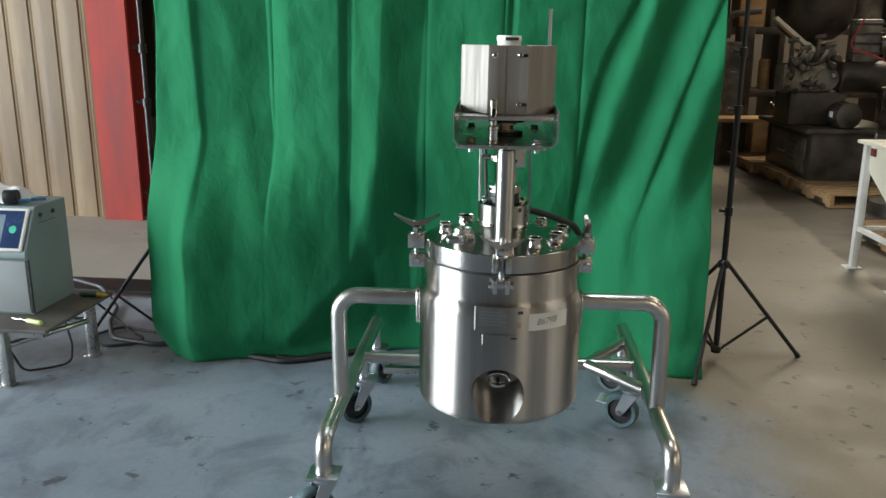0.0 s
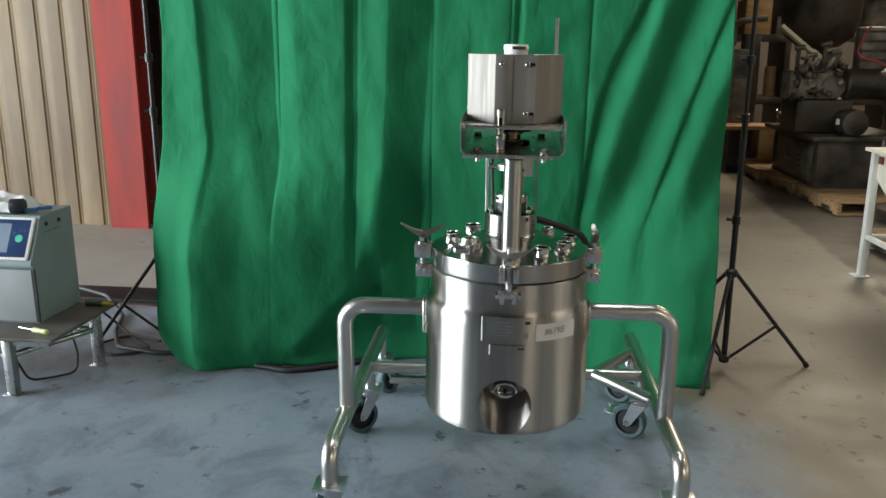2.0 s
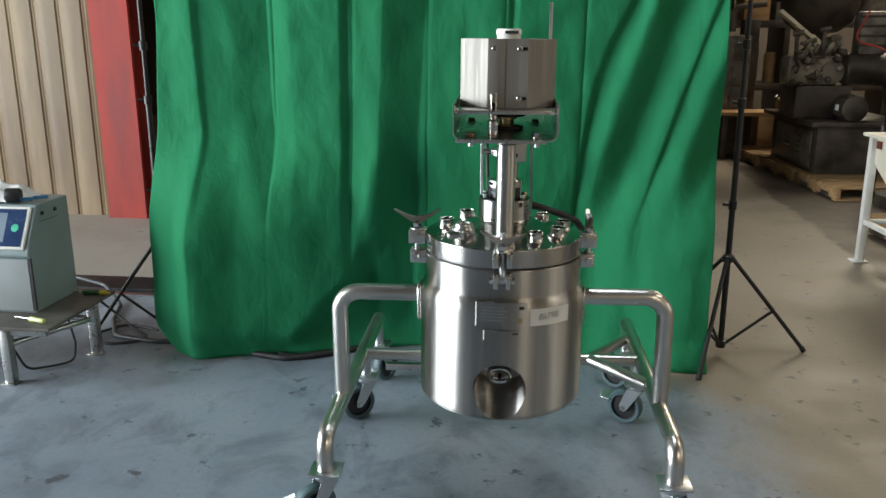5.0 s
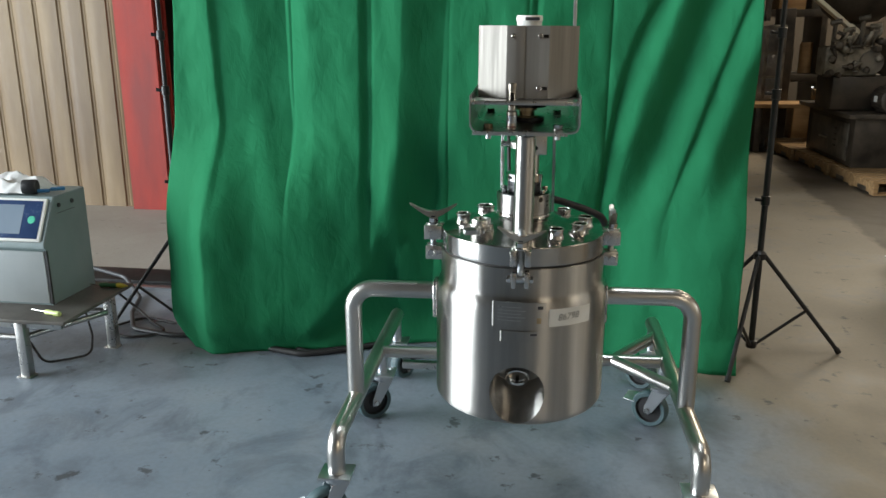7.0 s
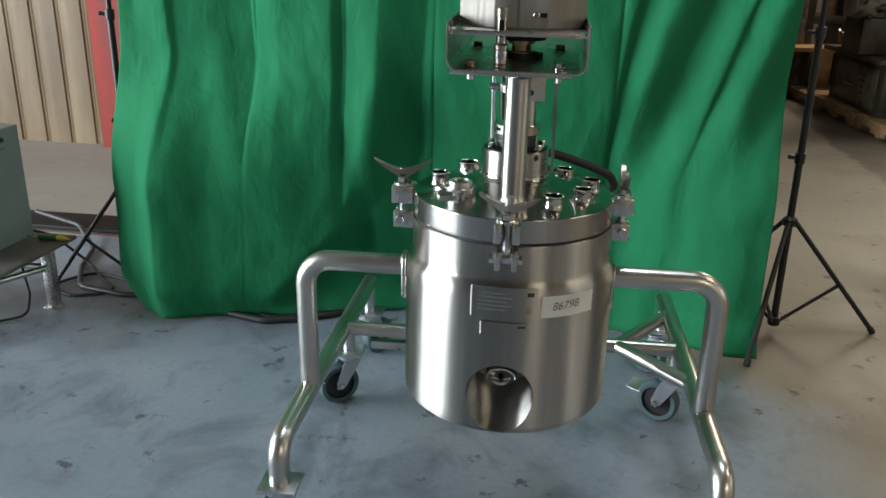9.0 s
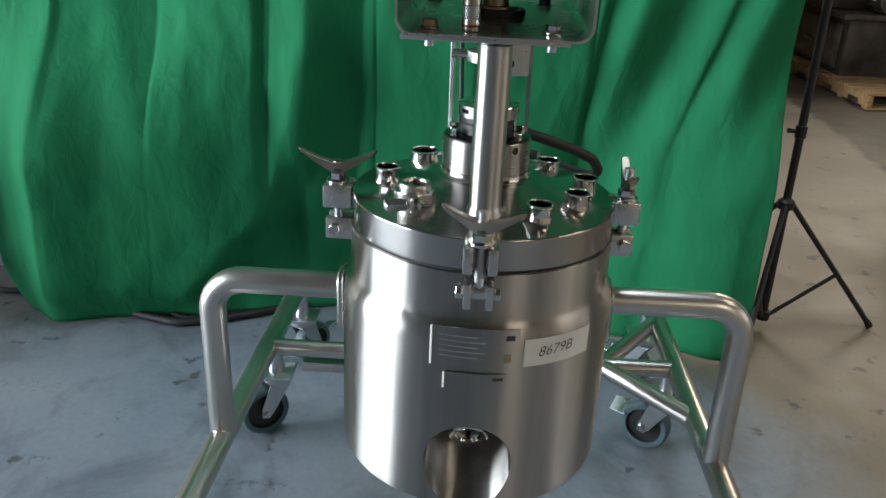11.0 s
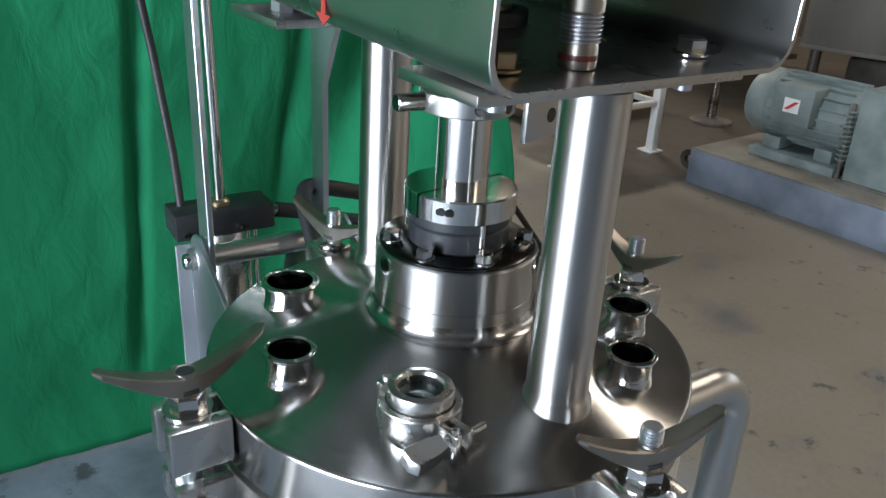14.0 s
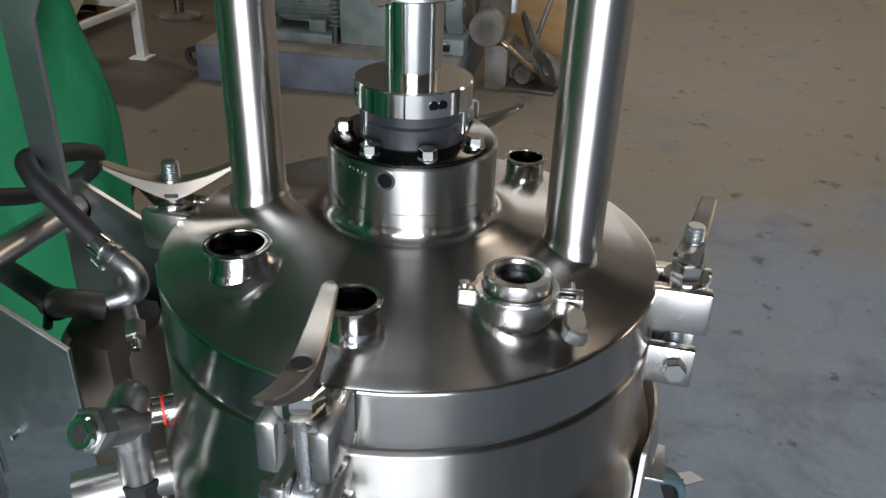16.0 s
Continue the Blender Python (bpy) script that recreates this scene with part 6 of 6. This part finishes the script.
def pallet(m, label, nx=1.0, ny=1.2):
    p = base("pallet", m, label, "pallet", "wooden pallets")
    n = 7
    for i in range(n):
        y = -ny / 2 + ny * (i + 0.5) / n
        part("board", box(-nx / 2, nx / 2, y - 0.062, y + 0.062, 0.112, 0.130, 0.002), PALLET_WOOD, p)
    for x in (-nx / 2 + 0.02, 0, nx / 2 - 0.02):
        part("stringer", box(x - 0.022, x + 0.022, -ny / 2, ny / 2, 0.018, 0.112, 0.002), PALLET_WOOD, p)
        for y in (-ny / 4, ny / 4):
            part("notch", box(x - 0.0235, x + 0.0235, y - 0.11, y + 0.11, 0.016, 0.060, 0.0), MACHINE_DARK, p)
    for y in (-ny / 2 + 0.06, 0, ny / 2 - 0.06):
        part("bottom_board", box(-nx / 2, nx / 2, y - 0.05, y + 0.05, 0.0, 0.018, 0.001), PALLET_WOOD, p)
    return p


pallet(FAR @ pose(3.42, 8.50, 0, 0, 0, 3), "worn wooden pallet under the dark machine")
pallet(FAR @ pose(3.36, 9.75, 0, 0, 0, 2), "worn wooden pallet under the dark machine")
pallet(FAR @ pose(3.28, 10.98, 0, 0, 0, 2), "worn wooden pallet under the dark machine")
pallet(pose(2.86, 5.68, 0, 0, 0, 6), "dark wooden pallet behind the hopper", 0.95, 0.80)


def old_machine():
    m = base("old_machine", FAR @ pose(3.48, 9.75, 0.13), "large dark old processing machine standing on pallets", "machine")
    part("base_cabinet", box(-0.48, 0.46, -0.95, 0.75, 0.0, 0.50, 0.015), MACHINE_DARK, m, "dark steel base cabinet")
    part("door_panel", box(-0.492, -0.478, -0.80, 0.55, 0.05, 0.44, 0.006), MACHINE_GREY, m)
    part("door_pull", pipe([(-0.50, -0.10, 0.22), (-0.53, -0.06, 0.23), (-0.53, 0.08, 0.23), (-0.50, 0.12, 0.22)], 0.010, 0.02, 10), STEEL_DULL, m)
    for z in (0.16, 0.22, 0.28, 0.34):
        part("louvre", box(-0.497, -0.489, -0.42, -0.28, z, z + 0.02, 0.002), MACHINE_DARK, m)
    part("deck", box(-0.56, 0.52, -1.02, 0.95, 0.50, 0.545, 0.006), MACHINE_DARK, m)
    part("motor", turned([(0, 0), (0.10, 0), (0.13, 0.02), (0.13, 0.36), (0.10, 0.40), (0, 0.40)], 30, pose(-0.12, -0.96, 0.68, -90, 0, 0)), MACHINE_DARK, m)
    for k in range(12):
        part("motor_fin", box(0.128, 0.142, -0.004, 0.004, 0.06, 0.33, 0.001, m=pose(-0.12, -0.96, 0.68, -90, 0, 0) @ pose(0, 0, 0, 0, 0, 30 * k)), MACHINE_DARK, m)
    part("motor_tag", box(-0.275, -0.268, -0.87, -0.78, 0.66, 0.72), WHITE_PAPER, m)
    part("gear_case", box(-0.62, -0.02, -0.50, 0.10, 0.545, 0.90, 0.03), MACHINE_DARK, m)
    part("valve_block", box(-0.72, -0.18, -0.50, -0.16, 0.90, 1.20, 0.03), WORN_PALE, m, "pale worn cast valve block")
    part("block_end", turned([(0, 0), (0.10, 0.0), (0.12, 0.02), (0.12, 0.04), (0, 0.04)], 24, pose(-0.26, -0.50, 1.04, 90, 0, 0)), MACHINE_GREY, m)
    part("dark_cylinder", turned([(0, 0), (0.15, 0.0), (0.17, 0.02), (0.17, 0.50), (0.15, 0.54), (0, 0.54)], 30, pose(-0.10, -0.36, 1.06, 0, 90, 0)), MACHINE_DARK, m, "dark round cylinder")
    rng = random.Random(5)
    for k in range(36):
        x, z = rng.uniform(-0.68, -0.18), rng.uniform(0.90, 1.30)
        y = -0.52 - rng.uniform(0.0, 0.10)
        r = rng.uniform(0.018, 0.042)
        mat = (WORN_PALE, MACHINE_GREY, MACHINE_DARK)[k % 3]
        if k % 2:
            part("valve_cap", turned([(0, -0.06), (r * 0.7, -0.06), (r * 0.7, 0), (r, 0.008), (r, r * 1.2), (r * 0.6, r * 1.7), (0, r * 1.7)], 14, pose(x, y + 0.04, z, 90 + rng.uniform(-25, 25), 0, rng.uniform(-40, 40))), mat, m)
        else:
            dx, dz = rng.uniform(-0.12, 0.12), rng.uniform(-0.05, 0.16)
            part("fitting", pipe([(x, y + 0.08, z), (x + dx * 0.3, y - 0.02, z + dz * 0.5), (x + dx, y, z + dz)], r * 0.5, 0.03, 8), mat, m)
    for k, (x, z, h) in enumerate(((-0.62, 1.20, 0.26), (-0.48, 1.20, 0.18), (-0.34, 1.20, 0.30), (-0.22, 1.20, 0.22))):
        part("riser", rod((x, -0.36, z - 0.02), (x + 0.03 * (k % 2), -0.38, z + h), 0.022, seg=10), MACHINE_GREY, m)
        part("riser_cap", rod((x - 0.05, -0.38, z + h - 0.03), (x + 0.06, -0.40, z + h - 0.01), 0.028, seg=10, bevel=0.004), (MACHINE_GREY, WORN_PALE)[k % 2], m)
    part("vat", turned([(0, 0), (0.22, 0.03), (0.36, 0.14), (0.42, 0.32), (0.43, 0.62), (0.46, 0.64), (0.46, 0.68), (0.40, 0.68)], 40, pose(-0.28, 0.10, 1.42)), MACHINE_DARK, m, "large dark round vat with a rolled rim")
    part("vat_leg", box(-0.34, -0.22, 0.04, 0.16, 0.54, 1.50, 0.01), MACHINE_DARK, m)
    part("chute", box(-0.075, 0.075, -0.25, 0.25, -0.02, 0.02, 0.006, m=pose(-0.62, -0.30, 1.52, 0, 0, 0) @ pose(0, 0, 0, 0, 38, 0) @ pose(0, 0, 0, 0, 0, 90)), HOPPER_CREAM, m, "pale tilted chute")
    part("chute_head", box(-0.07, 0.07, -0.05, 0.07, -0.05, 0.05, 0.015, m=pose(-0.42, -0.30, 1.35, 0, 38, 0)), HOPPER_CREAM, m)
    part("valve_tower", box(0.02, 0.30, -0.42, -0.18, 1.22, 1.66, 0.02), MACHINE_GREY, m)
    for z in (1.30, 1.40, 1.50, 1.60):
        part("stack_rib", box(0.0, 0.32, -0.44, -0.41, z, z + 0.025, 0.004), MACHINE_DARK, m)
    part("steel_elbow", pipe([(0.30, -0.46, 1.40), (0.42, -0.50, 1.42), (0.50, -0.52, 1.30), (0.50, -0.52, 1.10)], 0.085, 0.12, 24), DRUM_STEEL, m, "bright steel elbow")
    part("red_line", pipe([(0.30, -0.72, 0.72), (0.31, -0.74, 0.95), (0.34, -0.70, 1.20), (0.14, -0.62, 1.30), (-0.10, -0.56, 1.36), (0.0, -0.54, 1.55), (0.06, -0.5, 1.66)], 0.010, 0.1, 10), RED_PAINT, m, "thin orange-red hose")
    part("control_box", box(-0.52, -0.36, 0.25, 0.62, 0.58, 0.70, 0.01), PLYWOOD, m)
    part("lever", rod((-0.44, 0.70, 0.56), (-0.60, 0.30, 0.74), 0.014, seg=10), STEEL_DULL, m)
    part("flywheel", turned([(0.0, -0.03), (0.06, -0.03), (0.06, -0.012), (0.28, -0.012), (0.28, -0.04), (0.33, -0.04), (0.33, 0.04), (0.28, 0.04), (0.28, 0.012), (0.06, 0.012), (0.06, 0.03), (0, 0.03)], 36, pose(0.48, -0.40, 0.95, 0, 90, 0)), MACHINE_DARK, m)
    return m


old_machine()


def drum(x, y, z, r, h, label, top=True):
    d = base("steel_drum", FAR @ pose(x, y, z), label, "drum", "stainless drums")
    part("shell", turned([(0, 0), (r * 0.5, 0.005), (r * 0.93, 0.05), (r, 0.10), (r, h * 0.34), (r + 0.012, h * 0.35), (r + 0.012, h * 0.36), (r, h * 0.37), (r, h * 0.7), (r + 0.012, h * 0.71), (r + 0.012, h * 0.72), (r, h * 0.73), (r, h), (r + 0.014, h), (r + 0.014, h + 0.02), (r * 0.6, h + 0.05), (0, h + 0.07)], 48), DRUM_STEEL, d)
    part("lid_clamp", box(-r - 0.03, -r + 0.005, -0.03, 0.03, h - 0.03, h + 0.02, 0.004), STEEL_BRIGHT, d)
    part("paper_tag", bent_tag(r, h), WHITE_PAPER, d)
    return d


def bent_tag(r, h):
    bm = bmesh.new()
    cols = []
    for i in range(7):
        a = radians(208 + 4 * i)
        cols.append([bm.verts.new((rr * math.cos(a), rr * math.sin(a), z)) for rr in (r + 0.001, r + 0.003) for z in (h * 0.80, h * 0.90)])
    for a, b in zip(cols, cols[1:]):
        bm.faces.new((a[0], b[0], b[1], a[1]))
        bm.faces.new((a[2], a[3], b[3], b[2]))
        bm.faces.new((a[1], b[1], b[3], a[3]))
        bm.faces.new((a[0], a[2], b[2], b[0]))
    bm.faces.new((cols[0][0], cols[0][1], cols[0][3], cols[0][2]))
    bm.faces.new((cols[-1][0], cols[-1][2], cols[-1][3], cols[-1][1]))
    return bm


def kettle(x, y, r):
    """A round-bottomed steel kettle hung in a dark stand."""
    k = base("steel_kettle", pose(x, y, 0), "round-bottomed stainless kettle with paper tags in a dark stand", "kettle", "stainless drums")
    part("bowl", turned([(0.001, 0.34)] + [(r * math.sin(radians(9 * i)), 0.64 - 0.30 * math.cos(radians(9 * i))) for i in range(1, 10)] + [(r, 0.64), (r + 0.014, 0.645), (r + 0.014, 0.665), (r, 0.67), (r, 0.98), (r + 0.014, 0.985), (r + 0.014, 1.005), (0.1, 1.03), (0, 1.035)], 56), DRUM_STEEL, k, "dull steel bowl")
    for a in (30, 150, 270):
        c, d = math.cos(radians(a)), math.sin(radians(a))
        part("stand_leg", rod((r * c, r * d, 0.66), ((r + 0.04) * c, (r + 0.04) * d, 0.0), 0.022, seg=14), MACHINE_DARK, k)
    part("stand_plate", turned([(0.10, 0.0), (r, 0.0), (r, 0.10), (0.10, 0.12), (0.10, 0.0)], 36), MACHINE_DARK, k, "low dark base")
    for a in (214, 229):
        part("paper_tag", box(r + 0.0005, r + 0.003, -0.03, 0.03, 0.80, 0.86, 0.0, m=pose(0, 0, 0, 0, 0, a)), WHITE_PAPER, k)
    return k


kettle(3.07, 6.95, 0.30)


def tank_on_legs():
    """A big dull tank whose bottom hangs clear of the floor, and a plain case on legs beside it."""
    t = base("raised_tank", pose(4.78, 6.35, 0), "large dark stainless tank raised on legs", "tank", "stainless drums")
    part("shell", turned([(0, 0.36), (0.45, 0.38), (0.58, 0.46), (0.60, 0.52), (0.60, 0.66), (0.615, 0.665), (0.615, 0.70), (0.60, 0.705), (0.60, 1.75), (0.62, 1.76), (0.62, 1.80), (0.2, 1.90), (0, 1.91)], 60), DRUM_STEEL, t)
    for a in (45, 135, 225, 315):
        part("leg", rod((0.50 * math.cos(radians(a)), 0.50 * math.sin(radians(a)), 0.0), (0.50 * math.cos(radians(a)), 0.50 * math.sin(radians(a)), 0.45), 0.03, seg=16), MACHINE_DARK, t)
    part("tray", box(-0.55, 0.55, -0.55, 0.55, 0.10, 0.14, 0.006), MACHINE_DARK, t)
    return t


tank_on_legs()


def steel_case():
    c = base("steel_case", pose(3.90, 4.80, 0, 0, 0, 15), "plain grey-tan sheet metal case on short dark legs", "case")
    part("body", box(0.0, 1.1, -1.7, 0.0, 0.45, 1.55, 0.012), CASE_TAN, c)
    part("bottom_edge", box(-0.006, 0.02, -1.7, 0.0, 0.44, 0.465, 0.003), CASE_TAN, c)
    for x in (0.06, 1.02):
        for y in (-1.6, -0.08):
            part("leg", rod((x, y, 0.0), (x, y, 0.45), 0.032, seg=16), MACHINE_DARK, c)
    # dark block added where only shade lies under the case
    part("shade_block", box(0.25, 1.0, -1.5, -0.2, 0.05, 0.40, 0.03), MACHINE_DARK, c, "dark block added for the shade between the legs")


steel_case()
drum(4.75, 8.4, 0.0, 0.5, 1.5, "large dull stainless tank at the back")
drum(4.6, 9.85, 0.0, 0.55, 1.55, "big domed steel tank behind the dark machine")


def wrapped_machine():
    w = base("panel_machine", FAR @ pose(2.62, 12.0, 0), "grey panelled machine half wrapped in plastic", "machine")
    part("cabinet", box(-0.42, 0.30, -0.40, 0.40, 0.0, 1.55, 0.02), MACHINE_GREY, w)
    for x in (-0.38, -0.15, 0.08):
        for z in (0.62, 0.92, 1.22):
            part("panel", box(x, x + 0.19, -0.415, -0.398, z, z + 0.26, 0.004), WRAP, w, "glossy grey panel")
    part("column", box(0.20, 0.40, -0.36, -0.10, 0.0, 1.75, 0.01), MACHINE_DARK, w)
    part("top_motor", turned([(0, 0), (0.09, 0), (0.11, 0.02), (0.11, 0.26), (0.08, 0.30), (0, 0.30)], 24, pose(-0.05, -0.1, 1.60)), MACHINE_GREY, w)
    part("top_pipe", pipe([(0.1, -0.1, 1.6), (0.1, -0.1, 1.9), (0.5, -0.2, 1.95)], 0.04, 0.1, 14), MACHINE_GREY, w)
    return w


def far_rack():
    r = base("pallet_rack", FAR @ pose(4.3, 12.9, 0), "dark pallet rack full of old machine parts", "rack")
    for x in (-2.2, -0.7, 0.8, 2.3):
        part("upright", box(x - 0.04, x + 0.04, -0.45, 0.45, 0, 3.6, 0.004), MACHINE_DARK, r)
    rng = random.Random(11)
    for z in (0.9, 1.75, 2.6):
        part("beam", box(-2.2, 2.3, -0.47, -0.42, z - 0.10, z, 0.004), MACHINE_DARK, r)
        part("deck", box(-2.16, 2.26, -0.42, 0.42, z - 0.03, z, 0.0), MACHINE_DARK, r)
    for z in (0.0, 0.9, 1.75, 2.6):
        x = -2.05
        while x < 2.0:
            w, h = rng.uniform(0.18, 0.5), rng.uniform(0.2, 0.6)
            mat = rng.choice((MACHINE_GREY, MACHINE_DARK, WORN_PALE, PLYWOOD, MACHINE_GREY))
            if rng.random() < 0.4:
                part("old_drum", turned([(0, 0), (w / 2, 0), (w / 2, h), (w * 0.42, h + 0.03), (0, h + 0.03)], 20, pose(x + w / 2, -0.1, z)), mat, r)
            else:
                part("crate", box(x, x + w, -0.36, 0.2, z, z + h, 0.01), mat, r)
            x += w + rng.uniform(0.02, 0.12)
    return r


wrapped_machine()
far_rack()
post = base("floor_post", pose(3.45, 4.961, 0), "steel floor post with a round base plate", "post")
part("base_plate", turned([(0, 0), (0.12, 0.0), (0.12, 0.015), (0.05, 0.03), (0, 0.03)], 28), MACHINE_GREY, post)
part("tube", rod((0, 0, 0.02), (0, 0, 0.55), 0.028, seg=20), DRUM_STEEL, post)
part("upper_tube", rod((0, 0, 0.53), (0, 0, 0.86), 0.038, seg=20, bevel=0.004), DRUM_STEEL, post)
bench = base("work_bench", FAR @ pose(3.75, 11.35, 0), "wooden work bench near the far wall", "bench")
part("top", box(-1.35, -0.10, -0.30, 0.30, 0.55, 0.60, 0.006), PLYWOOD, bench)
for x in (-1.2, -0.2):
    part("leg", box(x - 0.04, x + 0.04, -0.26, 0.26, 0.0, 0.55, 0.004), MACHINE_DARK, bench)
